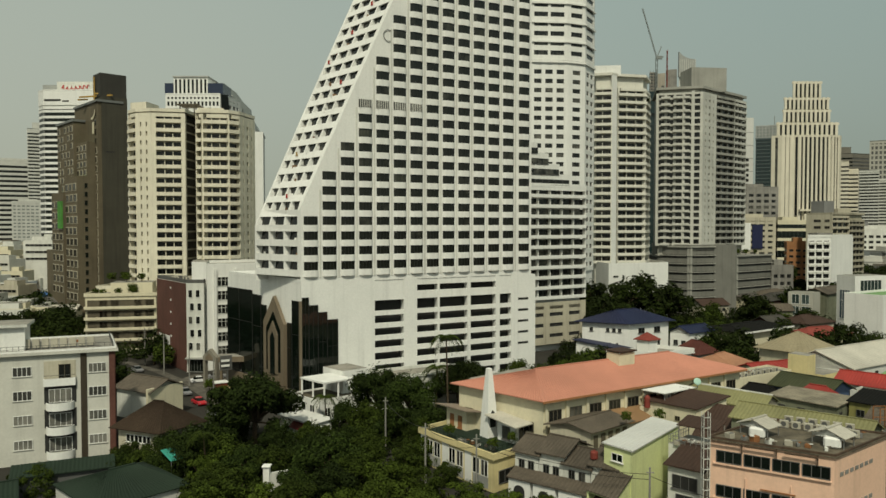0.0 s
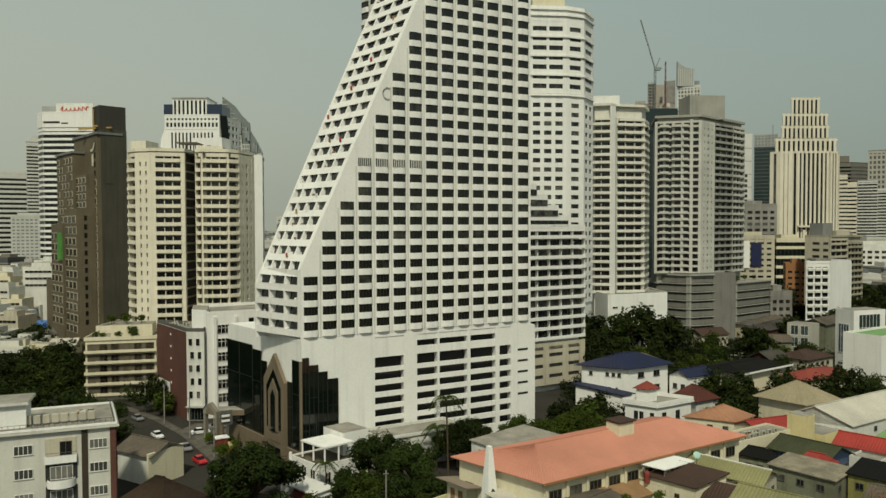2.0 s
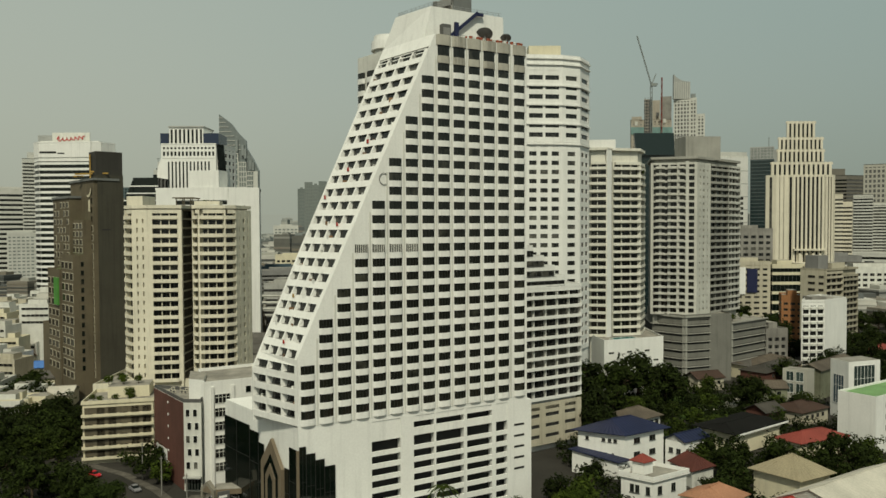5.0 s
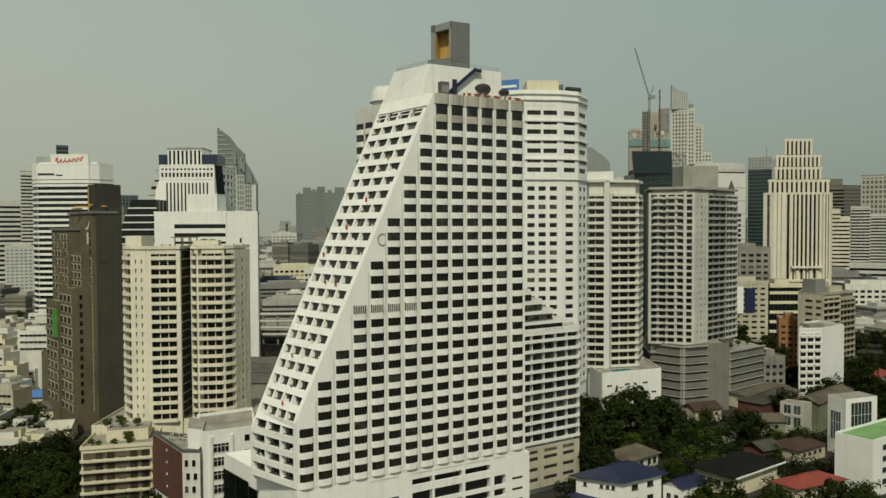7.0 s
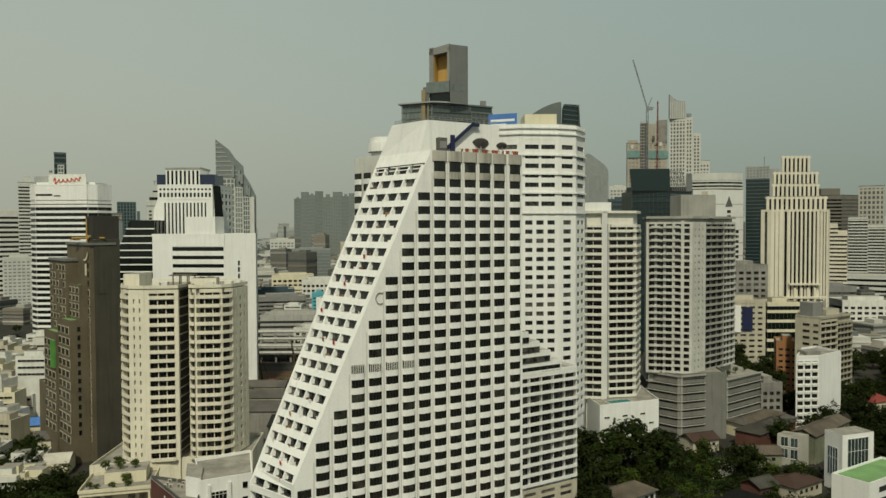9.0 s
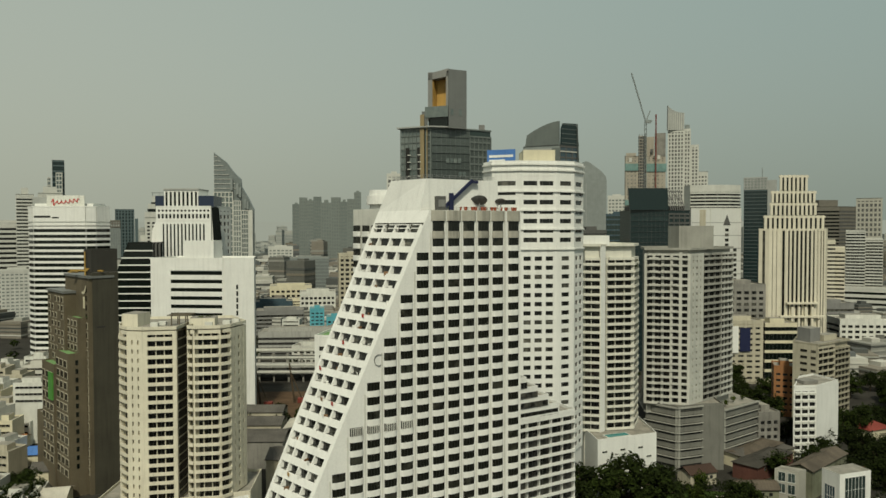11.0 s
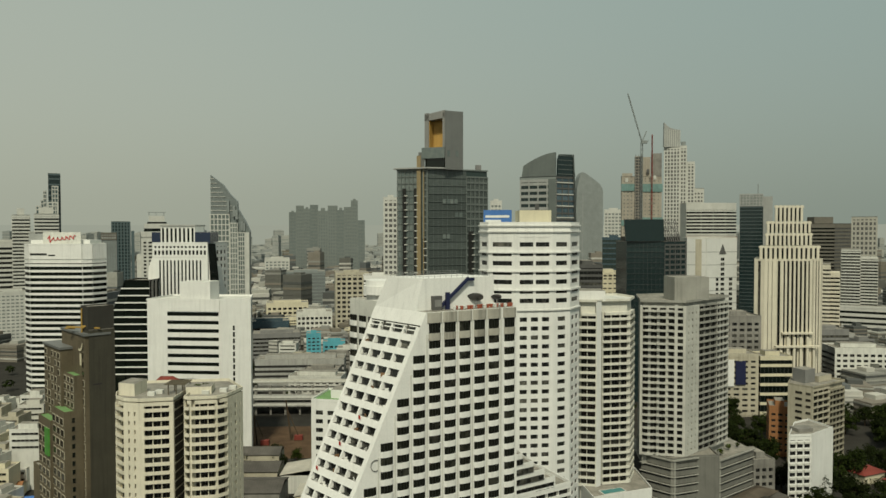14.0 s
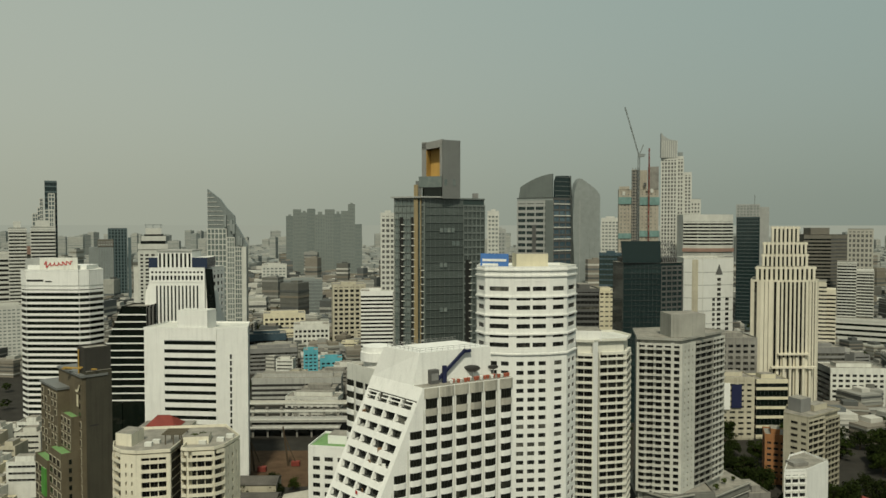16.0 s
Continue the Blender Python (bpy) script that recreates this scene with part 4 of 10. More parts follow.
for sx_, x0 in ((-1, -172.0), (1, -138.0)):
    bm = bmesh.new()
    prof = [(x0, 20), (x0 + sx_ * 5.5, 20), (x0 + sx_ * 4.6, 80), (x0 + sx_ * 3.0, 104), (x0, 112)]
    fr = [bm.verts.new((x, 457.5, z)) for x, z in prof]
    bk = [bm.verts.new((x, 480.0, z)) for x, z in prof]
    bm.faces.new(fr), bm.faces.new(bk[::-1])
    for i in range(5):
        bm.faces.new((fr[(i + 1) % 5], fr[i], bk[i], bk[(i + 1) % 5]))
    bmesh.ops.recalc_face_normals(bm, faces=bm.faces)
    part("shoulder", bm, WHITE, striped)
solid("crown", striped, rect(-167.2, 457, -146.0, 476), 118.8, 129.0, WHITE, WHITE_WORN)
for i in range(8):
    put("crown_slot", box_mesh(1.25, 0.3, 8.6, GLASS_DARK), striped, Matrix.Translation((-166.3 + i * 2.6, 456.9, 119.4)))
solid("crown_bar", striped, rect(-167.6, 456.5, -145.6, 477), 129.1, 130.0, GREY)
solid("blue_light_box", striped, rect(-172.5, 456.4, -167.3, 474), 118.8, 125.5, NAVY_GLASS, WHITE)
solid("blue_light_box", striped, rect(-145.9, 456.4, -136.5, 474), 118.8, 125.5, NAVY_GLASS, WHITE)
bm = bmesh.new()
vs = [bm.verts.new(v) for v in ((-137.6, 456.0, 118.4), (-133.5, 457.2, 118.4), (-131.2, 457.2, 92.0), (-136.4, 456.0, 92.0))]
f = bm.faces.new(vs)
bmesh.ops.solidify(bm, geom=[f], thickness=0.4)
part("slanted_glazing", bm, GLASS_DARK, striped, "slanted dark glass strip")

# white slab with long louvres
slab = block("white_slab", "plain white slab block with long dark louvre bands", [(-157, 406.5), (-115.5, 402), (-99.5, 406.5), (-104, 430), (-152, 434)], 88.0, WHITE, 0, 0.4, roof=WHITE_WORN, group="city towers")
fm, fl = along((-157, 406.5), (-115.5, 402))
put("end_pier", box_mesh(11.5, 0.4, 86, WHITE), slab, fm @ Matrix.Translation((0.4, 0, 0)))
put("end_pier", box_mesh(0.5, 0.4, 86, WHITE), slab, fm @ Matrix.Translation((fl - 0.5, 0, 0)))
put("head_band", box_mesh(fl - 0.4, 0.4, 6, WHITE), slab, fm @ Matrix.Translation((0.4, -0.003, 82.0)))
for i in range(16):
    z = 81.6 - 4.6 * i
    put("spandrel", box_mesh(fl - 12.4, 0.3, 2.6, WHITE), slab, fm @ Matrix.Translation((11.9, 0.1, z - 4.6)))
    put("window_strip", window_mesh(fl - 12.4, 2.0, BLACK_FRAME, GLASS_DARK, 18), slab, fm @ Matrix.Translation((11.9, 0.3, z - 2.0)))
gm, gl = along((-115.5, 402), (-99.5, 406.5))
put("side_wall", box_mesh(gl - 0.4, 0.4, 88, WHITE), slab, gm @ Matrix.Translation((0.4, 0, 0)))
for i in range(17):
    put("side_slot", box_mesh(1.0, 0.2, 2.6, GLASS_DARK), slab, gm @ Matrix.Translation((gl * 0.42, -0.05, 14 + i * 3.6)))
solid("roof_house", slab, [(-138, 406), (-121, 404), (-119, 414), (-136, 416)], 88.1, 98.5, WHITE, WHITE_WORN)

# sloping dark glass block with white bands
lean = block("sloping_office", "low office block with a sloping dark glass side and white bands", rect(-183, 440, -168, 460), 96, GLASS_DARK, 0, 0.2, group="city towers")
for i in range(13):
    z = 40 + 4.3 * i
    sl = max(0, (96 - z) * 0.42)
    put("floor_band", box_mesh(15 + sl, 0.6, 0.7, WHITE), lean, Matrix.Translation((-183 - sl, 439.5, z)))
bm = bmesh.new()
vs = [bm.verts.new(v) for y in (439.8, 460) for v in ((-183, y, 96), (-183 - 22, y, 42), (-205, y, 0), (-183, y, 0))]
bm.faces.new(vs[:4]), bm.faces.new(vs[4:][::-1])
for i in range(4):
    bm.faces.new((vs[(i + 1) % 4], vs[i], vs[i + 4], vs[(i + 1) % 4 + 4]))
bmesh.ops.recalc_face_normals(bm, faces=bm.faces)
part("sloping_side", bm, GLASS_DARK, lean)

# glass blade tower
blade = thing("glass_blade_tower", (-203, 750, 0), "pale grey glass tower with a pointed blade top", "building", "city towers")
def blade_solid(prof, y0, y1, mat, name):
    bm = bmesh.new()
    f = [bm.verts.new((x, y0, z)) for x, z in prof]
    k = [bm.verts.new((x, y1, z)) for x, z in prof]
    n = len(prof)
    bm.faces.new(f), bm.faces.new(k[::-1])
    for i in range(n):
        bm.faces.new((f[(i + 1) % n], f[i], k[i], k[(i + 1) % n]))
    bmesh.ops.recalc_face_normals(bm, faces=bm.faces)
    return part(name, bm, mat, blade)


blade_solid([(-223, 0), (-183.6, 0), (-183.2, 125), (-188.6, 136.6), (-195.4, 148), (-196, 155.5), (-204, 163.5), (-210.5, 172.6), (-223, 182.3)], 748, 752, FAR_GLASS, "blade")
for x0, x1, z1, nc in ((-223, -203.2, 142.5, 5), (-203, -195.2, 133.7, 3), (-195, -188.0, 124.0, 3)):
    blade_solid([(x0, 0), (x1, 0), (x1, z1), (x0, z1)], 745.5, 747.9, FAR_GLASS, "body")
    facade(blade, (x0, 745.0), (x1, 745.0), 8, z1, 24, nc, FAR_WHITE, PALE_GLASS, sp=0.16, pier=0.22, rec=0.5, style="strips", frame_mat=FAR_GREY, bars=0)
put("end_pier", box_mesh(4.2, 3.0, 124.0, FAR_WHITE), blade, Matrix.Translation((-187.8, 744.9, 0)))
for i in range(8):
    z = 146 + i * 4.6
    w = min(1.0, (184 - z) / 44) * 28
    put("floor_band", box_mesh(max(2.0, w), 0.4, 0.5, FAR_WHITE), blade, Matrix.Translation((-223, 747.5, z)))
for k, (x, z) in enumerate(((-206, 144), (-200, 140), (-197.5, 137), (-192, 126), (-190, 125))):
    put("roof_frame", box_mesh(2.4, 2.4, 12 - k, FAR_DARK), blade, Matrix.Translation((x, 745.4, z)))

# dark glass tower with a hollow square head
dark = block("dark_glass_tower", "dark grey glass residential tower with a hollow gold-lined head", [(-18.5, 412), (-1.1, 405), (20.5, 411), (33.2, 418), (28, 440), (-14, 436)], 160, GREENGREY, 0, 0.5, par=0.6, body_mat=GLASS_GREEN, group="city towers")
# left face glass is pale, its bright reflections put into the base colour
facade(dark, (-18.5, 412), (-7.2, 407.5), 10, 160, 40, 5, GREENGREY, PALE_GLASS, sp=0.14, pier=0.12, rec=0.5, style="strips", frame_mat=GREENGREY, bars=0)
facade(dark, (-4.3, 406.3), (-1.1, 405), 10, 160, 40, 1, GREENGREY, SMOKE, sp=0.2, pier=0.3, rec=0.5, style="strips", frame_mat=GREENGREY)
facade(dark, (-1.1, 405), (20.5, 411), 10, 160, 34, 1, SMOKE, SMOKE, sp=0.05, rec=0.5, style="band", frame_mat=GREENGREY)
facade(dark, (20.5, 411), (33.2, 418), 10, 157, 36, 5, GREENGREY, SMOKE, sp=0.22, pier=0.18, rec=0.5, style="strips", frame_mat=GREENGREY)
LEFT_M, FRONT_M = along((-18.5, 412), (-1.1, 405))[0], along((-1.1, 405), (20.5, 411))[0]
SIDE_M = along((20.5, 411), (33.2, 418))[0]
LEDGE = box_mesh(1.9, 0.5, 0.5, FAR_WHITE)
for m_, x, z0, z1, w in ((LEFT_M, 3.4, 10, 150, 2.2), (LEFT_M, 10.4, 10, 150, 1.4), (LEFT_M, 15.6, 8, 122, 1.8), (SIDE_M, 1.4, 8, 126, 3.2)):
    stack = put("balcony_stack", box_mesh(w, 0.3, z1 - z0, BLACK_FRAME), dark, m_ @ Matrix.Translation((x, -0.12, z0)))
    items = [(LEDGE, m_ @ Matrix.Translation((x + w - 1.0, -0.5, z0 + 3 + i * 3.9))) for i in range(int((z1 - z0) / 3.9))]
    tagged(put("balcony_ledge", joined("balcony_ledge", items), stack), kind="stuff")
for x, z in ((8.5, 141.5), (8.5, 122), (8.5, 97), (8.5, 68), (13.0, 141.5), (15.8, 134)):
    put("open_window", window_mesh(1.8, 2.6, GREENGREY, PALE_GLASS, 1), dark, FRONT_M @ Matrix.Translation((x, -0.1, z)))
    put("open_window", window_mesh(1.8, 2.6, GREENGREY, PALE_GLASS, 1), dark, FRONT_M @ Matrix.Translation((x + 2.4, -0.1, z)))
put("bronze_strip", box_mesh(2.3, 0.7, 164, BRONZE_PALE), dark, LEFT_M @ Matrix.Translation((12.3, -0.5, 4)))
put("bronze_strip", box_mesh(0.5, 0.5, 158, BRONZE_PALE), dark, LEFT_M @ Matrix.Translation((16.0, -0.3, 4)))
# terrace slab, recessed storey, glass balustrade and the hollow head
solid("terrace_slab", dark, [(-20.5, 411.6), (-1.3, 403.4), (9.0, 405.6), (8, 424), (-17, 424)], 160.75, 161.5, FAR_GREY)
solid("recessed_storey", dark, [(-2.6, 409.6), (8.0, 405.0), (8.0, 423), (-2.6, 423)], 161.5, 166.6, GLASS_DARK, GREY)
solid("glass_balustrade", dark, [(-4.6, 409.4), (8.2, 403.8), (8.2, 423), (-4.6, 423)], 166.6, 172.6, PALE_GLASS, STEEL_GREY)
solid("stair_tower", dark, [(-6.4, 410.4), (-3.0, 409.0), (-3.0, 418), (-6.4, 418)], 161.5, 170.2, STEEL_GREY)
solid("head_pier", dark, [(8.5, 404.2), (18.6, 409.0), (17.5, 424), (7.6, 424)], 160.3, 192.6, STEEL_GREY, STEEL_GREY)
for a in (0.3, 5.6):
    put("pier_window", window_mesh(1.9, 3.6, STEEL_GREY, PALE_GLASS, 0), dark, along((8.5, 404.2), (18.6, 409.0))[0] @ Matrix.Translation((a + 0.8, -0.1, 167.4)))
HM, hl_ = along((-2.9, 409.2), (8.3, 404.1))
put("head_jamb", box_mesh(2.6, 15, 19.0, STEEL_LIGHT), dark, HM @ Matrix.Translation((0, 0, 172.65)))
put("head_jamb", box_mesh(1.4, 15, 19.0, STEEL_LIGHT), dark, HM @ Matrix.Translation((hl_ - 1.4, 0, 172.65)))
bm = bmesh.new()
vs = [bm.verts.new(v) for y in (0.0, 15.0) for v in ((0, y, 190.9), (hl_, y, 192.9), (hl_, y, 188.7), (2.6, y, 187.6), (0, y, 187.4))]
bm.faces.new(vs[:5][::-1]), bm.faces.new(vs[5:])
for i in range(5):
    bm.faces.new((vs[i], vs[(i + 1) % 5], vs[(i + 1) % 5 + 5], vs[i + 5]))
bmesh.ops.recalc_face_normals(bm, faces=bm.faces)
part("head_beam", bm, STEEL_LIGHT, dark, m=HM)
put("head_lining", box_mesh(0.3, 14, 15.4, GOLD), dark, HM @ Matrix.Translation((2.61, 0.6, 172.66)), "gold lining of the hollow head")
put("head_lining", box_mesh(0.3, 14, 15.4, GOLD), dark, HM @ Matrix.Translation((hl_ - 1.71, 0.6, 172.66)))
put("head_lining", box_mesh(hl_ - 4.7, 0.4, 15.4, GOLD), dark, HM @ Matrix.Translation((2.95, 5.5, 172.66)))
put("roof_box", box_mesh(3.2, 3, 2.8, MIDGREY), dark, Matrix.Translation((26.0, 416, 160.8)))

# white stepped condominium with curved corner bays
crown = block("white_condominium", "tall white condominium with ribbon windows and cornices", [(19.2, 280), (22, 273), (32, 270), (46, 271.5), (53, 274.5), (58.4, 284), (55, 300), (22, 298)], 129.0, WHITE, 0, 0.4, roof=WHITE_WORN, group="city towers")
for a, b, nc in (((19.2, 280), (22, 273), 1), ((22, 273), (32, 270), 2), ((32, 270), (46, 271.5), 3), ((46, 271.5), (53, 274.5), 1), ((53, 274.5), (58.4, 284), 2)):
    facade(crown, a, b, 98.0, 126.0, 8, max(1, nc - 1), WHITE, GLASS, sp=0.52, pier=0.16, rec=0.4, style="strips", ends=0.9)
    facade(crown, a, b, 20.0, 97.9, 23, nc, WHITE, GLASS, sp=0.52, pier=0.34, rec=0.4, style="strips", ends=0.7)
    put("head_band", box_mesh(along(a, b)[1], 0.4, 3.0, WHITE), crown, along(a, b)[0] @ Matrix.Translation((0, 0.01, 126.0)))
    m, ln = along(a, b)
    for z in (97.0, 104.4, 111.4, 118.4, 126.2, 128.4):
        put("cornice_moulding", box_mesh(ln + 0.2, 0.9, 0.6, WHITE), crown, m @ Matrix.Translation((-0.1, -0.5, z)))
solid("roof_house", crown, [(34, 276), (46, 276), (48, 290), (34, 290)], 129.2, 134.5, CREAM, ROOF_GREY)
sm, _ = along((20.5, 278), (31.5, 273.5))
put("roof_sign", box_mesh(11, 0.4, 5.4, BLUE_PAINT), crown, sm @ Matrix.Translation((0, 0, 129.2)), "blue sign board with white lettering")
for k, (z, w) in enumerate(((131.7, 9.4), (130.0, 6.2))):
    put("sign_bar", box_mesh(w, 0.1, 0.9, WHITE), crown, sm @ Matrix.Translation((0.8, -0.1, z)))

# white block with long rounded balconies
balc = block("balcony_block", "white apartment block with long stacked balconies", [(60.6, 297), (68, 295.5), (70.8, 298), (83, 300.5), (88, 312), (84, 325), (60, 322)], 97.6, BALC_WHITE, 0, 1.4, roof=WHITE_WORN, group="apartment blocks")
facade(balc, (60.6, 297), (68, 295.5), 22, 93, 23, 2, BALC_WHITE, GLASS, sp=0.36, style="balcony", out=0.3, ends=0.4, rec=1.4)
facade(balc, (70.8, 298), (83, 300.5), 22, 93, 23, 3, BALC_WHITE, GLASS, sp=0.36, style="balcony", out=0.5, ends=0.2, rec=1.4)
facade(balc, (83, 300.5), (88, 312), 22, 93, 23, 2, BALC_WHITE, GLASS, sp=0.36, style="balcony", out=0.3, ends=0.4, rec=1.4)
put("stair_pier", box_mesh(3.2, 0.5, 98, WHITE), balc, along((68, 295.5), (70.8, 298))[0])
solid("roof_house", balc, [(61, 299), (72, 298), (73, 310), (62, 312)], 97.8, 102, WHITE, ROOF_GREY)
solid("podium", balc, [(64, 282), (90, 292), (90, 318), (60, 318)], 0, 21.6, WHITE, ROOF_GREY, 1.0)

put("pool_rim", prism_mesh([(69, 285.4), (79, 289.2), (77.6, 293.4), (67.6, 289.8)], 21.62, 22.3, WHITE_WORN), balc)
put("pool_water", prism_mesh(inset([(69, 285.4), (79, 289.2), (77.6, 293.4), (67.6, 289.8)], 0.4), 22.2, 22.33, surface("pool_water", (0.03, 0.2, 0.2), rough=0.12, stain=0.1, streak=0.0, bump=0.05)), balc, Matrix(), "turquoise swimming pool")
for k in range(6):
    put("slot_window", window_mesh(2.4, 0.8, WHITE_WORN, GLASS_DARK, 1), balc, along((64, 282), (90, 292))[0] @ Matrix.Translation((2.0 + k * 4.2, -0.08, 17.0 - (k % 2) * 4.0)))
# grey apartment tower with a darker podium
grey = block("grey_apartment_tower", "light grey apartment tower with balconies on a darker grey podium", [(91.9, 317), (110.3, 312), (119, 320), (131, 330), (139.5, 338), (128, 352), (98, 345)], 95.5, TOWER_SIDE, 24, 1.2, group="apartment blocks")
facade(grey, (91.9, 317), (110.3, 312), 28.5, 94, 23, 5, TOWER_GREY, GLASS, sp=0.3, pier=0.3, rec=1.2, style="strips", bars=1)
gm, gl_ = along((91.9, 317), (110.3, 312))
for i in range(23):
    for x, w in ((2.0, 3.8), (6.9, 3.8), (11.4, 2.4)):
        put("balcony", balcony_mesh(w, 1.3 if w > 3 else 0.7, 1.0, TOWER_GREY), grey, gm @ Matrix.Translation((x, 0.1, 28.7 + i * 2.85)))
facade(grey, (110.3, 312), (119, 320), 28.5, 94, 23, 3, TOWER_GREY, GLASS, sp=0.6, pier=0.62, rec=1.2, style="strips")
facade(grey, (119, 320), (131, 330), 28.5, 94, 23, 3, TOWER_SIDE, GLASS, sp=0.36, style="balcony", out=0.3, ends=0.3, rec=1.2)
facade(grey, (131, 330), (139.5, 338), 28.5, 94, 23, 3, TOWER_GREY, GLASS, sp=0.36, style="balcony", out=0.3, ends=0.3, rec=1.2)
put("front_pier", box_mesh(1.3, 0.3, 66, TOWER_GREY), grey, along((91.9, 317), (110.3, 312))[0] @ Matrix.Translation((14.4, -0.1, 28.6)))
GPOD = [(93.0, 319.5), (104.0, 308.2), (116.0, 312.5), (126.0, 313.5), (129.0, 321.5), (152.5, 339.0), (148, 362), (98, 358)]
# podium core in near-black, painting the shade between the ledges
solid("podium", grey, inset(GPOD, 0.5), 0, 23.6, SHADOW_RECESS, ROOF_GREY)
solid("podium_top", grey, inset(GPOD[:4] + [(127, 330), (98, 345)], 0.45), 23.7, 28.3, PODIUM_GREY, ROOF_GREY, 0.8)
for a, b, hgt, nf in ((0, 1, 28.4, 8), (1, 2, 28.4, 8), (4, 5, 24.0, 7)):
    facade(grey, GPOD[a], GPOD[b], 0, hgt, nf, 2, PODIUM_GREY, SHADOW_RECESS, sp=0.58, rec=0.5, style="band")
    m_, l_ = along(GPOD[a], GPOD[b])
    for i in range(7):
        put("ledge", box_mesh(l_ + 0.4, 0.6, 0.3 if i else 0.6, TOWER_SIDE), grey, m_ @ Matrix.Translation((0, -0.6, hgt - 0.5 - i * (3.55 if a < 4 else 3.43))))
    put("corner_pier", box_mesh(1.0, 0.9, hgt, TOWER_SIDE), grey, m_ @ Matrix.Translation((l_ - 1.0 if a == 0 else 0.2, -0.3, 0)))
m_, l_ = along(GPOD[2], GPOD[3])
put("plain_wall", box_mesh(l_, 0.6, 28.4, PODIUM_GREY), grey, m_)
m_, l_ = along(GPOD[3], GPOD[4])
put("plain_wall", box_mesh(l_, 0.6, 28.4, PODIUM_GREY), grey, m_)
solid("roof_house", grey, [(108, 320), (124, 322), (122, 334), (107, 332)], 95.7, 106, TOWER_SIDE, ROOF_GREY)

# terraced wing behind the hotel
wing = block("terraced_wing", "white apartment wing with balconies, stepping down at the top", [(24, 211), (43.6, 223), (36, 240), (16, 230)], 48.5, WHITE, 0, 1.4, group="apartment blocks")
facade(wing, (24, 211), (43.6, 223), 15.5, 48.5, 11, 5, WHITE, GLASS, sp=0.33, style="balcony", out=0.4, ends=0.2, rec=1.4)
for k in range(5):
    x1 = 38.2 - 3.6 * k
    solid("step", wing, [(24.2, 211.4), (x1, 211.4 + (x1 - 24.2) * 0.6), (x1 - 6, 230), (17, 230)], 48.7 + 3 * k, 51.6 + 3 * k, WHITE, ROOF_GREY, 0.7)
    put("window_strip", window_mesh((x1 - 24.2) * 1.1, 1.7, DARKGREY, GLASS, 5 - k), wing, along((24.4, 211.4), (x1, 211.4 + (x1 - 24.2) * 0.6))[0] @ Matrix.Translation((0.2, -0.06, 49.0 + 3 * k)))
facade(wing, (24, 211), (43.6, 223), 2, 14.5, 4, 3, BEIGE, SHADOW_RECESS, sp=0.65, pier=0.3)

# dark glass office cube
CP = [(143.6, 533), (171.5, 531.5), (190.0, 539), (190, 562), (143, 562)]
cube = block("dark_glass_office", "black glass office block with a leaning roof screen", CP, 118, DARKGREY, 0, 0.4, body_mat=GLASS_TEAL, par=0, group="city towers")
facade(cube, CP[0], CP[1], 10, 118, 27, 8, GLASS_TEAL, GLASS_TEAL, sp=0.12, pier=0.05, rec=0.4, style="strips", bars=0)
facade(cube, CP[1], CP[2], 10, 116, 27, 4, DARKGREY, GLASS_TEAL, sp=0.3, pier=0.14, rec=0.4, style="strips", bars=0)
bm = bmesh.new()
prof = [(143.2, 118.3), (171.2, 118.3), (170.6, 134.2), (141.8, 134.2)]
vs = [bm.verts.new((x, y, z)) for y in (531.2, 533.4) for x, z in prof]
bm.faces.new(vs[:4][::-1]), bm.faces.new(vs[4:])
for i in range(4):
    bm.faces.new((vs[i], vs[(i + 1) % 4], vs[(i + 1) % 4 + 4], vs[i + 4]))
bmesh.ops.recalc_face_normals(bm, faces=bm.faces)
part("roof_screen", bm, GLASS_TEAL, cube)
put("plant_floor", box_mesh(40, 18, 3.2, BLACK_FRAME), cube, Matrix.Translation((146, 540, 118.3)))
for i in range(7):
    bm = bmesh.new()
    add_box(bm, 0, 0, 0, 0.5, 0.5, 15.5)
    part("screen_fin", bm, MIDGREY, cube, m=pose(173.6 + i * 1.9, 533.0 + i * 0.8, 118.2, 0, -14, 0))
for k in range(3):
    put("screen_rail", box_mesh(13, 0.4, 0.5, MIDGREY), cube, pose(172.5 - k * 1.2, 532.6, 122.5 + k * 4.6, 0, 0, 22))

# white office with grey joints and a notched gable
WO = [(199.7, 565), (213.0, 560.5), (240.5, 569), (236, 590), (203, 590)]
twin = block("white_office", "white office block with grey joints and a notched gable", WO, 119.5, WHITE_WORN, 0, 0.4, group="city towers")
for a, b in ((0, 1), (1, 2)):
    m_, l_ = along(WO[a], WO[b])
    put("wall_cladding", box_mesh(l_ - 0.4, 0.4, 119.4, OFFICE_WHITE), twin, m_ @ Matrix.Translation((0.4 if a else 0.01, 0.0, 0.05)))
    for i in range(11):
        put("joint", box_mesh(l_ - 0.6, 0.1, 0.55, FAR_GREY), twin, m_ @ Matrix.Translation((0.5, -0.06, 9.0 + i * 10.0)))
m_, l_ = along(WO[0], WO[1])
put("beige_strip", box_mesh(4.6, 0.12, 119.0, BEIGE), twin, m_ @ Matrix.Translation((6.2, -0.09, 0.2)))
m_, l_ = along(WO[1], WO[2])
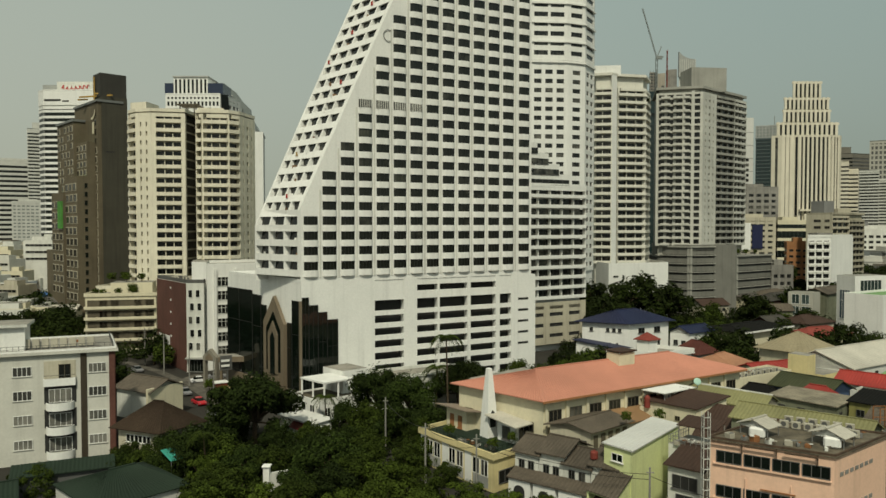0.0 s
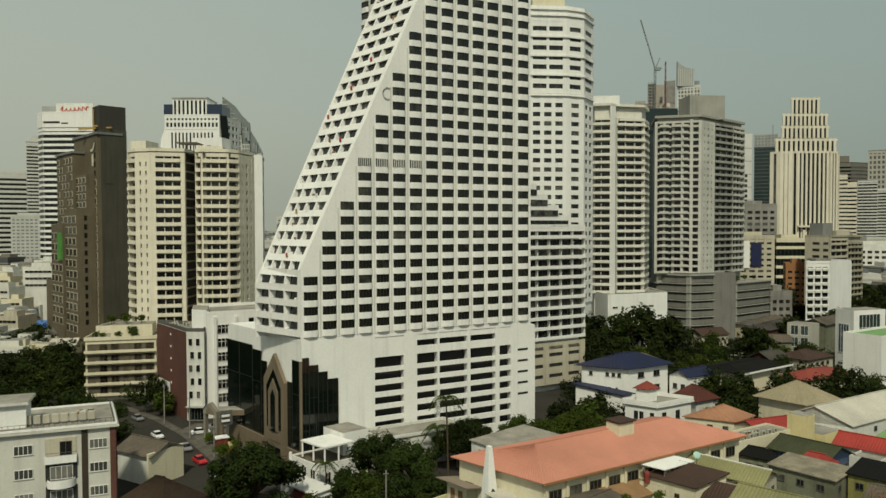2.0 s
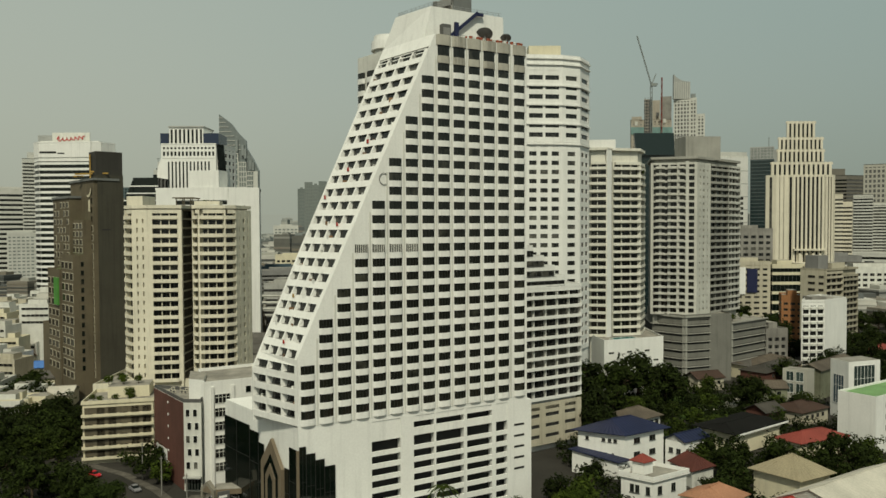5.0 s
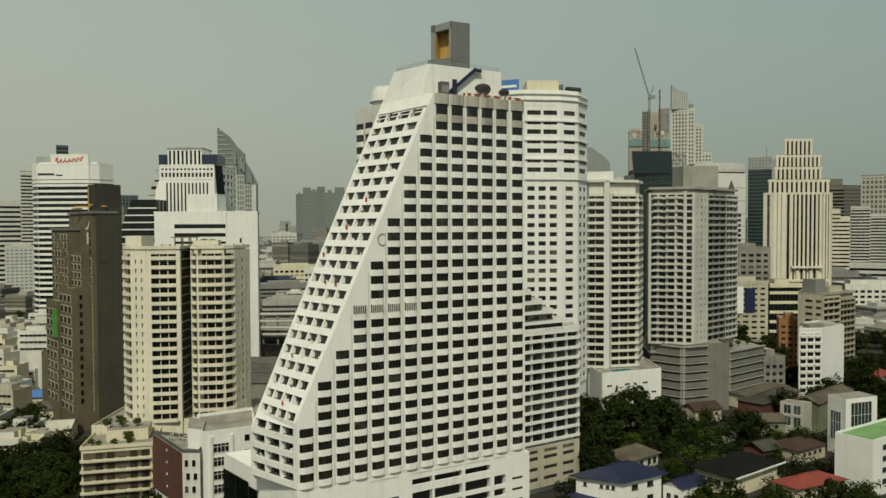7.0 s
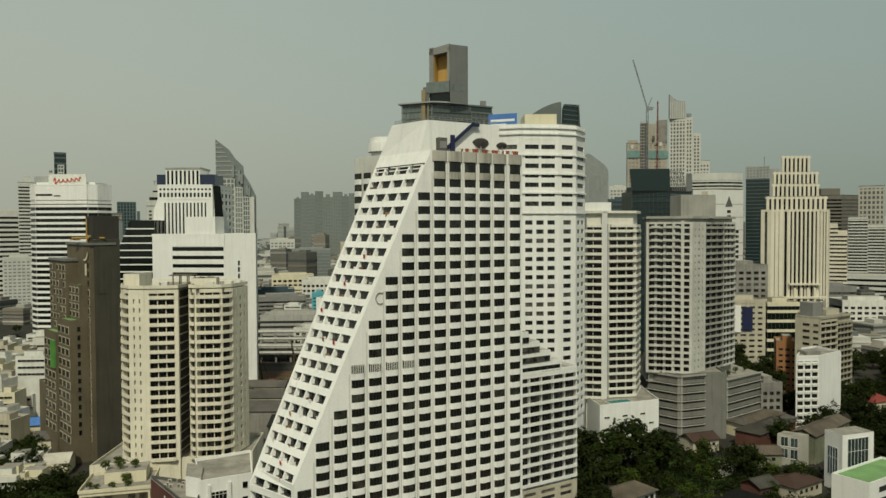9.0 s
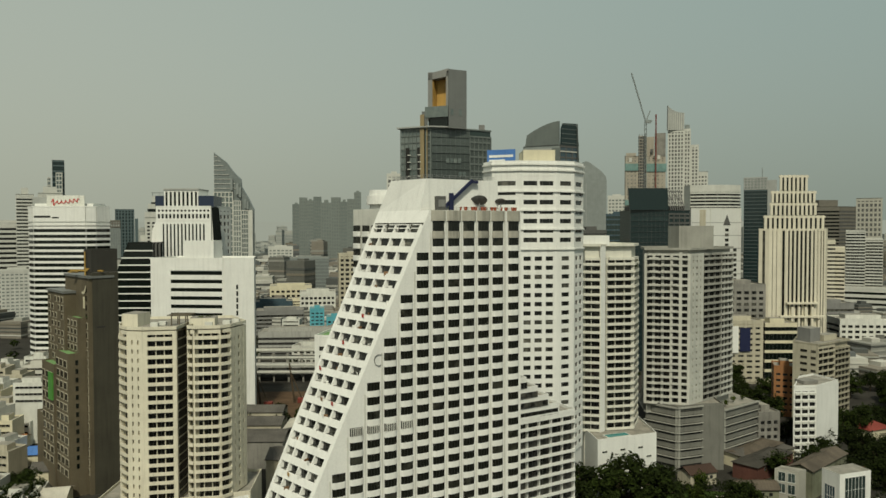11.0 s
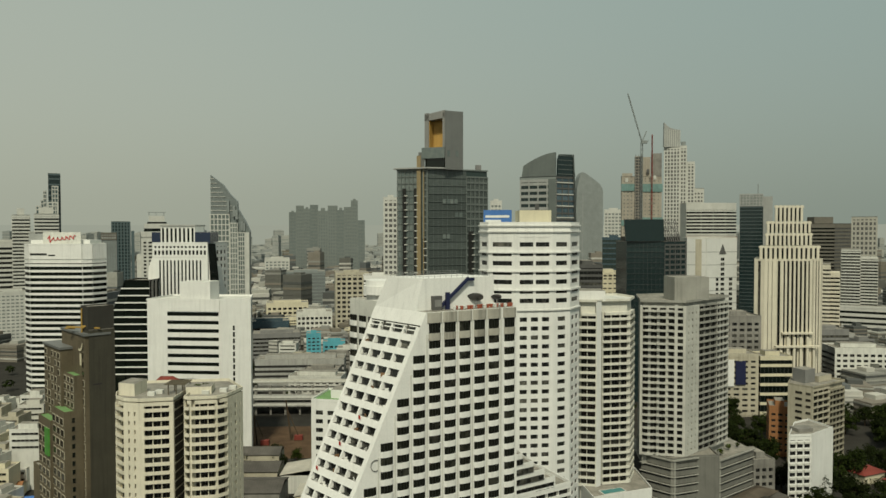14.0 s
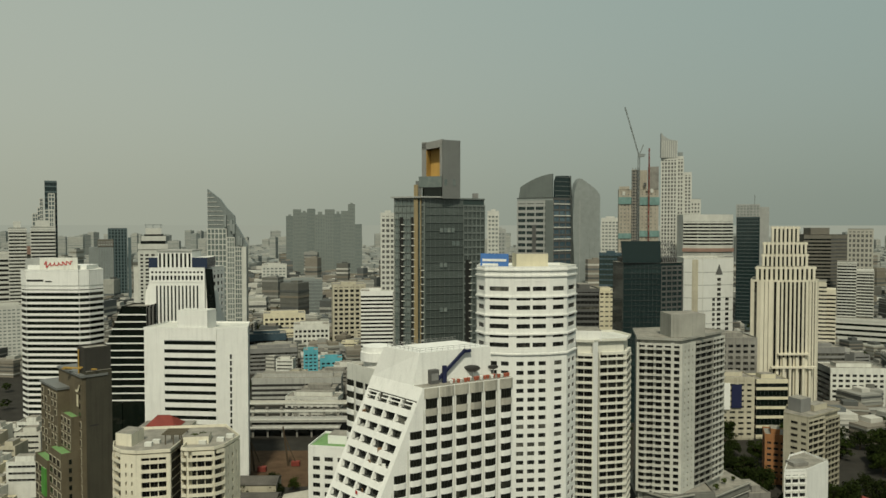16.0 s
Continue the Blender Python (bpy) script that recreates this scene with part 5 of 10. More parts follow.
for i in range(26):
    put("window", window_mesh(3.4, 2.3, FAR_GREY, GLASS, 1), twin, m_ @ Matrix.Translation((13.6, -0.1, 5 + i * 3.9)))
    if i < 22:
        put("window", window_mesh(2.4, 2.3, FAR_GREY, GLASS, 1), twin, m_ @ Matrix.Translation((9.2, -0.1, 5 + i * 3.9)))
        put("window", window_mesh(3.2, 2.3, FAR_GREY, GLASS, 1), twin, m_ @ Matrix.Translation((21.4, -0.1, 5 + i * 3.9)))
bm = bmesh.new()
vs = [bm.verts.new(v) for y in (-0.3, 0.2) for v in ((12.0, y, 107.5), (18.6, y, 107.5), (15.3, y, 115.5))]
bm.faces.new(vs[:3]), bm.faces.new(vs[3:][::-1])
for i in range(3):
    bm.faces.new((vs[(i + 1) % 3], vs[i], vs[i + 3], vs[(i + 1) % 3 + 3]))
bmesh.ops.recalc_face_normals(bm, faces=bm.faces)
part("gable_notch", bm, DARKGREY, twin, "dark triangular gable", m=m_)
RB = [(328.3, 934), (345, 927), (360, 925), (377, 927), (393.4, 934), (393, 960), (329, 960)]
ribbed = block("ribbed_office", "white office block with dark ribbon windows and bowed front", RB, 160, FAR_WHITE, 0, 0.5, group="city towers", par=0)
for a in range(4):
    facade(ribbed, RB[a], RB[a + 1], 119, 153, 8, 1, FAR_WHITE, GLASS_DARK, sp=0.46, rec=0.5, style="band")
    m_, l_ = along(RB[a], RB[a + 1])
    put("crown_band", box_mesh(l_, 0.5, 7.0, FAR_WHITE), ribbed, m_ @ Matrix.Translation((0, 0, 153.0)))
    put("louvre_band", box_mesh(l_ + 1, 1.6, 4.4, RUST_BAND), ribbed, m_ @ Matrix.Translation((-0.5, -1.6, 112.5)), "rust red louvre band")
    facade(ribbed, RB[a], RB[a + 1], 8, 111, 22, 1, FAR_WHITE, FAR_GLASS, sp=0.6, rec=0.5, style="band")

# curved dark tower
curved = block("curved_dark_tower", "dark grey tower with curved top and glass bands", [(67.4, 548), (92.5, 535), (108, 545), (104, 570), (70, 570)], 166, DARKGREY, 0, 0.4, body_mat=FAR_DARK, par=0, group="city towers")
facade(curved, (67.4, 548), (92.5, 535), 10, 164, 34, 4, FAR_GREY, GLASS_TEAL, sp=0.45, pier=0.12, rec=0.4, style="strips")
facade(curved, (92.5, 535), (108, 545), 10, 165.6, 34, 3, DARKGREY, GLASS_BLUE, sp=0.25, pier=0.12, rec=0.4, style="strips")
CV_M, cv_l = along((67.4, 548), (92.5, 535))
put("dark_slot", box_mesh(3.0, 0.5, 60, DARKGREY), curved, CV_M @ Matrix.Translation((12.0, -0.3, 86)))
put("dark_gap", box_mesh(6.0, 0.5, 156, GREENGREY), curved, CV_M @ Matrix.Translation((cv_l - 6.1, -0.2, 8)))
sail = [(1.3, 166.1), (cv_l - 0.8, 166.1)] + [(cv_l * (1 - u) + 2.6 * u - 0.8 * (1 - u), 180.6 - 9.2 * u ** 1.7 - 0.4) for u in [i / 8 for i in range(9)]]
bm = bmesh.new()
vs = [[bm.verts.new((x, y, z + (3.2 if z > 167 else 0))) for x, z in sail] for y in (0.0, 2.0)]
bm.faces.new(vs[0]), bm.faces.new(vs[1][::-1])
for i in range(len(sail)):
    j = (i + 1) % len(sail)
    bm.faces.new((vs[0][j], vs[0][i], vs[1][i], vs[1][j]))
bmesh.ops.recalc_face_normals(bm, faces=bm.faces)
part("roof_sail", bm, GREENGREY, curved, "dark curved roof screen", m=CV_M)
CW_M, cw_l = along((92.5, 535), (108, 545))
bm = bmesh.new()
vs = [[bm.verts.new((x, y, z)) for x, z in ((1.2, 166.2), (cw_l + 0.6, 166.2), (cw_l - 2.6, 182.5), (3.4, 182.0), (1.6, 178.5))] for y in (0.0, 1.2)]
bm.faces.new(vs[0]), bm.faces.new(vs[1][::-1])
for i in range(5):
    j = (i + 1) % 5
    bm.faces.new((vs[0][j], vs[0][i], vs[1][i], vs[1][j]))
bmesh.ops.recalc_face_normals(bm, faces=bm.faces)
part("glass_screen", bm, GLASS_TEAL, curved, m=CW_M)
for k in range(5):
    put("screen_bar", box_mesh(cw_l - 3, 0.2, 0.4, GREENGREY), curved, CW_M @ Matrix.Translation((1.6, -0.15, 167.5 + k * 3.4)))
    put("white_band", box_mesh(cw_l - 1.0, 0.4, 0.8, FAR_WHITE), curved, CW_M @ Matrix.Translation((0.5, -0.25, 161.0 - k * 8.6)))
bm = bmesh.new()
vs = [bm.verts.new(v) for v in ((cw_l - 2.6, -0.4, 182.5), (cw_l - 1.2, -0.4, 182.5), (cw_l + 3.4, -0.4, 100.0), (cw_l + 3.6, -0.4, 0.0), (cw_l - 0.6, -0.4, 0.0), (cw_l - 0.4, -0.4, 120.0))]
f = bm.faces.new(vs)
bmesh.ops.solidify(bm, geom=[f], thickness=1.2)
part("leaning_fin", bm, GREENGREY, curved, m=CW_M)

# ribbed tower with a stepped crown
DP = [(246.4, 551), (252, 546.5), (261, 546.5), (264, 544), (287, 544), (290, 546.5), (296, 548), (300, 553), (306, 580), (261, 580)]
deco = block("ribbed_deco_tower", "pale stone tower with vertical ribs and stepped crown", DP, 104, STONE, 0, 0.8, par=0.5, body_mat=GLASS, group="city towers")
for a, b, nc, pw in ((0, 1, 1, 2.6), (1, 2, 2, 2.7), (2, 3, 1, 1.0), (3, 4, 7, 1.5), (4, 5, 1, 1.0), (5, 6, 2, 1.4), (6, 7, 2, 1.2)):
    facade(deco, DP[a], DP[b], 4, 104, 1, nc, STONE, GLASS, sp=0.01, pier=pw, rec=0.8, style="fins", ends=0.3, bars=0)
for x0, x1, z0, z1, n in ((249.0, 296.0, 104.2, 114.5, 13), (253.6, 290.0, 114.7, 124, 11), (254.4, 289.0, 124.2, 133, 11), (260.5, 283.0, 133.2, 145, 7)):
    solid("setback", deco, [(x0 + 0.6, 549.6), (x1 - 0.6, 549.6), (x1 - 0.6, 570), (x0 + 11.0, 570)], z0, z1 - 0.3, STONE, STONE)
    w = (x1 - x0) / n
    put("dark_glazing", box_mesh(x1 - x0 - 2.4, 0.1, z1 - z0 - 2.0, GLASS_DARK), deco, Matrix.Translation((x0 + 1.2, 549.5, z0)))
    for i in range(n):
        put("rib", box_mesh(w * 0.55, 0.9, z1 - z0, STONE), deco, Matrix.Translation((x0 + w * (i + 0.19), 548.9, z0)))
    put("cornice_moulding", box_mesh(x1 - x0, 0.7, 1.6, STONE), deco, Matrix.Translation((x0, 549.1, z1 - 1.9)))
for z, w_, in ((48, 24), (38, 34)):
    put("lower_cornice", box_mesh(w_, 3.0, 1.4, STONE), deco, Matrix.Translation((276 - w_ / 2, 541.5, z)))
for i in range(6):
    put("lower_rib", box_mesh(1.8, 2.2, 46 if 0 < i < 5 else 36, STONE), deco, Matrix.Translation((262.5 + i * 5.0, 542.0, 0)))


# far towers: window bands on plain slabs
def far_tower(name, label, x0, x1, y, z1, wall, glass, fh=3.6, sp=0.5, depth=25, nc=1, style="band", z0=8):
    poly = faced(x0, y, x1, y + depth)
    t = block(name, label, poly, z1, wall, 0, 0.5, par=0, group="far towers", body_mat=wall, category="building")
    facade(t, poly[0], poly[1], z0, z1 - 1, max(2, int((z1 - z0) / fh)), nc, wall, glass, sp=sp, rec=0.5, style=style, pier=0.3 if style == "grid" else 0.42)
    return t
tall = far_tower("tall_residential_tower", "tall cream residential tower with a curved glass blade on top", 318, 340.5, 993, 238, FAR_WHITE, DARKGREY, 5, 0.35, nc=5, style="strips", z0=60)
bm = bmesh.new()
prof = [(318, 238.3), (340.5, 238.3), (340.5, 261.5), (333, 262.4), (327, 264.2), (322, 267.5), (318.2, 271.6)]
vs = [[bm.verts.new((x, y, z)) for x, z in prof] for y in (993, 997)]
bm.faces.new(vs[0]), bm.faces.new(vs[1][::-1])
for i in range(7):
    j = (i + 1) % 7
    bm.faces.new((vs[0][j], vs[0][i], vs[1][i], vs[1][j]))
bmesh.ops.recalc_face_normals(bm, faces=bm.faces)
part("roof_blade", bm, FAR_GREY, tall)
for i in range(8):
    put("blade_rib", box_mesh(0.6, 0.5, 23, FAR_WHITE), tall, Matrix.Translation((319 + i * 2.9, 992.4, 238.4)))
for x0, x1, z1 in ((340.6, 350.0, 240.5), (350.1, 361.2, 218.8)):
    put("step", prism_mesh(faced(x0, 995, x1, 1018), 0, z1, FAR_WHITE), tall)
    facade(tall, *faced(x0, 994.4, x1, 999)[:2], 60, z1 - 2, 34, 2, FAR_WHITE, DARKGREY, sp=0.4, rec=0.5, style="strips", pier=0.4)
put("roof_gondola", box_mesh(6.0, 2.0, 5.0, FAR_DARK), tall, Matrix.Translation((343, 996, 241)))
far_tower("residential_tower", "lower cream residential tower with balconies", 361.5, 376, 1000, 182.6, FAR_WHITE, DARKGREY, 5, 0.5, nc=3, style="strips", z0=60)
TAN = surface("tan_raw_concrete", (0.4, 0.365, 0.3), stain=0.2, streak=0.25, bump=0)
NET = surface("teal_safety_net", (0.2, 0.32, 0.3), rough=0.9, stain=0.3, streak=0.2, bump=0)
site = block("unfinished_tower", "unfinished concrete tower under construction with teal netting", rect(217, 826, 262.5, 832), 186.5, TAN, 0, 0.5, par=0, group="far towers")
facade(site, (217, 826), (231, 826), 60, 186, 30, 3, TAN, CONCRETE, sp=0.6, rec=0.5, style="strips", pier=0.5)
facade(site, (240, 826), (262.5, 826), 60, 186, 30, 4, TAN, CONCRETE, sp=0.7, rec=0.5, style="strips", pier=0.6)
solid("core", site, faced(250.2, 827, 262.6, 846), 186.6, 212.6, CONCRETE)
solid("core", site, faced(240.4, 828, 250, 846), 186.6, 208.5, TAN)
solid("open_shaft", site, faced(231.2, 825.2, 239.6, 838), 0, 209.0, DARKGREY)
solid("parapet_wall", site, faced(217.4, 826.2, 229, 836), 186.6, 190.0, TAN)
for k in range(44):
    put("shaft_floor", box_mesh(8.0, 0.5, 0.7, TAN), site, Matrix.Translation((231.4, 824.8, 62 + k * 3.4)))
for x in (232.0, 235.2, 238.4):
    put("shaft_rail", box_mesh(0.6, 0.6, 149, CONCRETE), site, Matrix.Translation((x, 824.6, 62)))
for x0, x1, z0, z1 in ((216.4, 231.1, 170, 178), (240, 263.2, 169, 178), (240, 263.2, 133, 140), (216.4, 231.1, 131, 137)):
    put("safety_net", box_mesh(x1 - x0, 0.5, z1 - z0, NET), site, Matrix.Translation((x0, 825.2, z0)), "teal safety netting")
for x, z in ((221, 180), (253, 183), (245, 190)):
    put("opening", box_mesh(3.0, 0.3, 4.4, FAR_WHITE if z < 185 else DARKGREY), site, Matrix.Translation((x, 825.5, z)))
bgt = far_tower("blue_glass_tower", "slender blue-grey glass tower with bare upper floors", 429.5, 463, 1010, 158, FAR_TEAL, GLASS_TEAL, 5, 0.12)
solid("side_block", bgt, faced(463.2, 1012, 477, 1036), 0, 172, FAR_GREY)
solid("upper_floors", bgt, faced(430, 1011, 463, 1034), 158.2, 175.5, FAR_GREY)
facade(bgt, *faced(430, 1010.4, 463, 1020)[:2], 158.4, 175, 4, 7, FAR_GREY, FAR_DARK, sp=0.3, rec=0.5, style="strips", pier=0.3)
put("aerial", box_mesh(0.8, 0.8, 14, FAR_DARK), bgt, Matrix.Translation((458, 1016, 175)))
BO = [(512, 985), (546, 978), (577, 990), (570, 1015), (515, 1015)]
bo = block("brown_office", "brown banded office block with a plant house", BO, 134, FAR_BROWN, 0, 0.5, par=0, group="far towers")
for a in range(2):
    facade(bo, BO[a], BO[a + 1], 8, 133, 26, 1, FAR_BROWN, GLASS_DARK if a == 0 else DARKGREY, sp=0.5, rec=0.5, style="band")
solid("roof_house", bo, rect(522, 986, 548, 1005), 134.2, 143, FAR_BROWN)
far_tower("pale_tower", "pale residential tower with regular windows", 523, 556, 900, 142, DULL_WHITE, DARKGREY, 6, 0.4, nc=6, style="strips")
ptb = far_tower("pale_tower", "white residential tower with balconies", 489, 513, 862, 103, FAR_WHITE, GLASS, 3.6, 0.45, nc=4, style="balcony")
solid("lower_wing", ptb, faced(513.2, 864, 535, 885), 0, 93, FAR_WHITE)
facade(ptb, *faced(513.2, 863.4, 535, 870)[:2], 8, 92, 23, 4, FAR_WHITE, GLASS, sp=0.45, rec=0.5, style="balcony")
solid("podium", ptb, faced(480, 850, 545, 861), 0, 36, FAR_WHITE, ROOF_GREY)
facade(ptb, *faced(480, 849.4, 545, 855)[:2], 4, 36, 5, 1, FAR_WHITE, GLASS_DARK, sp=0.55, rec=0.5, style="band")
wbt = far_tower("white_balcony_tower", "slim white apartment tower with stepped balconies", 353, 362, 654, 95, STONE, GLASS, 3.6, 0.55)
solid("lower_wing", wbt, faced(361, 655, 371, 672), 0, 88, STONE)
facade(wbt, *faced(361, 654.4, 371, 660)[:2], 8, 87, 22, 1, STONE, GLASS, sp=0.55, rec=0.5, style="balcony")

# ---- low houses and streets in front ----
def par4(f, r, l):
    """Plan of a skewed rectangle from its nearest, right and left corners."""
    return [f, r, (r[0] + l[0] - f[0], r[1] + l[1] - f[1]), l]


def lerp(p, q, t):
    return (p[0] + (q[0] - p[0]) * t, p[1] + (q[1] - p[1]) * t)


def roof(th, poly, z0, z1, mat, kind="gable", axis=0, over=0.5, hip=0.3, thick=0.16, label="", cap=None, fill=True):
    """Gable, hip, pyramid or single-pitch roof over a four-cornered plan; axis 0: ridge along the first side."""
    p = inset(poly, -over)
    p = p[axis:] + p[:axis]
    a, b, c, d = p
    if kind == "shed":
        top = [(*a, z0), (*b, z0), (*c, z1), (*d, z1)]
        faces = [(0, 1, 2, 3)]
    else:
        m0, m1 = lerp(a, d, 0.5), lerp(b, c, 0.5)
        h = {"gable": 0.0, "hip": hip, "pyramid": 0.495}[kind]
        r0, r1 = lerp(m0, m1, h), lerp(m0, m1, 1 - h)
        top = [(*a, z0), (*b, z0), (*c, z0), (*d, z0), (*r0, z1), (*r1, z1)]
        faces = [(0, 1, 5, 4), (2, 3, 4, 5)]
        if kind != "gable":
            faces += [(1, 2, 5), (3, 0, 4)]
    bm = bmesh.new()
    up = [Vector(v) for v in top]
    rib = 0.5 if min(q[1] for q in p) < 135 else 1.2
    drop = Vector((0, 0, thick))
    for f in faces:
        e0, e1 = up[f[0]], up[f[1]]
        r1, r0 = (up[f[2]], up[f[3]]) if len(f) == 4 else (up[f[2]], up[f[2]])
        nrm = (e1 - e0).cross(r0 - e0).normalized()
        n = max(2, int((e1 - e0).length / rib)) * 2
        lo, hi = [], []
        for i in range(n + 1):
            off = nrm * (0.06 if i % 2 else 0.0)
            lo.append(bm.verts.new(e0.lerp(e1, i / n) + off))
            hi.append(bm.verts.new(r0.lerp(r1, i / n) + off))
        lb = [bm.verts.new(v.co - drop) for v in lo]
        hb = [bm.verts.new(v.co - drop) for v in hi]
        for i in range(n):
            bm.faces.new((lo[i], lo[i + 1], hi[i + 1], hi[i]))
            bm.faces.new((lb[i + 1], lb[i], hb[i], hb[i + 1]))
            bm.faces.new((lb[i], lb[i + 1], lo[i + 1], lo[i]))
            bm.faces.new((hi[i], hi[i + 1], hb[i + 1], hb[i]))
        bm.faces.new((lo[0], hi[0], hb[0], lb[0]))
        bm.faces.new((lo[n], lb[n], hb[n], hi[n]))
    ob = part("roof", bm, mat, th, label)
    if kind != "shed":
        d3 = Vector(top[5]) - Vector(top[4])
        if d3.length > 1:
            bm = bmesh.new()
            add_box(bm, 0, -0.16, -0.03, d3.length, 0.16, 0.14)
            part("ridge", bm, cap or mat, th, m=along(top[4][:2], top[5][:2], z1)[0])
    if kind == "gable":
        for q0, q1, r in ((poly[3], poly[0], 4), (poly[1], poly[2], 5)) if not axis else ((poly[0], poly[1], 4), (poly[2], poly[3], 5)):
            bm = bmesh.new()
            mid = lerp(q0, q1, 0.5)
            vs = [bm.verts.new(v) for v in ((*q0, z0 - 0.3), (*q1, z0 - 0.3), (*q1, z0 - 0.1), (*mid, z1 - 0.25), (*q0, z0 - 0.1))]
            f = bm.faces.new(vs)
            bmesh.ops.solidify(bm, geom=[f], thickness=0.15)
            part("gable_wall", bm, WALL_OF.get(th.name, WHITE), th)
    if kind == "shed":
        w = inset(poly, 0.02)
        w = w[axis:] + w[:axis]
        dz = (z1 - z0) * over / max(0.1, (Vector(w[3]) - Vector(w[0])).length + 2 * over)
        bm = bmesh.new()
        lo = [bm.verts.new((*q, z0 - 0.35)) for q in w]
        hi = [bm.verts.new((*q, z)) for q, z in zip(w, (z0 + dz - thick, z0 + dz - thick, z1 - dz - thick, z1 - dz - thick))]
        for k in range(4):
            bm.faces.new((lo[k], lo[(k + 1) % 4], hi[(k + 1) % 4], hi[k]))
        bm.faces.new(hi)
        if th.name in WALL_OF and fill:
            part("gable_wall", bm, WALL_OF[th.name], th)
        else:
            bm.free()
    return ob


WALL_OF = {}
FOOTPRINTS = [[(60, 280), (92, 290), (92, 320), (58, 320)], [(90, 308), (112, 308), (158, 345), (98, 360)], [(-66, 126), (-52, 126), (-30, 165), (-40, 262), (-56, 262)], [(152, 326), (196, 330), (196, 360), (150, 360)]]


def house(name, label, poly, z, wall, z0=0.0, category="house", group="low houses", top=None):
    c = lerp(lerp(poly[0], poly[2], 0.5), lerp(poly[1], poly[3], 0.5), 0.5)
    th = thing(name, (*c, z0), label, category, group)
    WALL_OF[th.name] = wall
    FOOTPRINTS.append(poly)
    put("wall", prism_mesh(poly, z0, z, wall, top or ROOF_GREY), th)
    return th


def windows(th, p0, p1, rows, xs, w, h, fm=WHITE, glass=GLASS, bars=1, sill=True):
    """A row of framed windows on a wall, with sills, each set slightly into its frame."""
    m, ln = along(p0, p1)
    for z in rows:
        for x in xs:
            ob = put("window", window_mesh(w, h, fm, glass, bars), th, m @ Matrix.Translation((x * ln - w / 2, -0.07, z)))
            if sill:
                put("sill", box_mesh(w + 0.3, 0.22, 0.1, fm), ob, m @ Matrix.Translation((x * ln - w / 2 - 0.15, -0.2, z - 0.1)))


def railing(th, pts, z, h=1.0, mat=METAL, gap=1.2):
    for p, q in zip(pts, pts[1:]):
        m, ln = along(p, q, z)
        bm = bmesh.new()
        add_box(bm, 0, 0, h - 0.06, ln, 0.06, h)
        add_box(bm, 0, 0, h * 0.5, ln, 0.05, h * 0.5 + 0.05)
        for i in range(int(ln / gap) + 1):
            add_box(bm, i * gap, 0, 0, i * gap + 0.06, 0.06, h - 0.06)
        part("railing", bm, mat, th, m=m)


AC_CASE = surface("aged_cream_enamel", (0.5, 0.47, 0.38), rough=0.5, stain=0.3, streak=0.2)


def ac_unit():
    """Outdoor air-conditioning unit: case, fan grille and feet."""
    th = thing("air_conditioner", (0, 0, 0), "cream metal outdoor air conditioning unit on a flat roof", "air conditioner", "roof air conditioners")
    case = put("case", box_mesh(0.95, 0.4, 0.8, AC_CASE, 0.03), th, Matrix.Translation((0, 0, 0.1)))
    bm = bmesh.new()
    bmesh.ops.create_circle(bm, cap_ends=True, radius=0.3, segments=16, matrix=Matrix.Translation((0.42, -0.012, 0.5)) @ Matrix.Rotation(radians(90), 4, "X"))
    part("fan_grille", bm, DARKGREY, case)
    put("bracket", box_mesh(0.8, 0.36, 0.1, DARKGREY), th, Matrix.Translation((0.08, 0.02, 0)))
    return th


AC = ac_unit()
AC.matrix_basis = pose(45.0, 80.2, 13.57, 0, 0, -30)


def tank_at(x, y, z, r, h, mat, label):
    th = thing("water_tank", (x, y, z), label, "water tank", "roof tanks")
    bm = bmesh.new()
    prof = [(r * 0.98, 0.0), (r, 0.1), (r, h * 0.8), (r * 0.8, h * 0.92), (r * 0.25, h), (0.0, h)]
    rings = [[bm.verts.new((a * math.cos(k * math.tau / 20), a * math.sin(k * math.tau / 20), z)) for k in range(20)] for a, z in prof[:-1]]
    for p, q in zip(rings, rings[1:]):
        for k in range(20):
            bm.faces.new((p[k], p[(k + 1) % 20], q[(k + 1) % 20], q[k]))
    bm.faces.new(rings[-1]), bm.faces.new(rings[0][::-1])
    vessel = part("vessel", bm, mat, th, m=Matrix.Translation((x, y, z)))
    bm = bmesh.new()
    bmesh.ops.create_cone(bm, cap_ends=True, radius1=r * 0.25, radius2=r * 0.22, depth=0.12, segments=16, matrix=Matrix.Translation((x, y, z + h + 0.05)))
    part("lid", bm, mat, vessel)
    return th


OFFWHITE = surface("dull_white_render", (0.6, 0.59, 0.525), stain=0.14, streak=0.16)
# white apartment house with rounded balconies
STRIP = surface("dark_olive_brown_tile", (0.06, 0.047, 0.03), stain=0.25, streak=0.25, grain=0.25)
WL = [(-70.5, 109.7), (-52.7, 116.7), (-59.5, 130.0), (-77.3, 122.7)]
wl = house("apartment_house", "white four-storey apartment house with rounded balconies and brown end wall", WL, 17.05, OFFWHITE, top=ROOF_GREY)
wm, wlen = along((-67.2, 111.0), WL[1])
put("cornice", prism_mesh(inset(WL, -0.55), 17.05, 17.45, OFFWHITE, ROOF_GREY), wl)
parapet(wl, inset(WL, -0.3), 17.46, 0.3, 0.25, WHITE)
railing(wl, [inset(WL, 0.1)[3], inset(WL, 0.1)[0], inset(WL, 0.1)[1], inset(WL, 0.1)[2]], 17.46, 1.0, DARKGREY, 0.8)
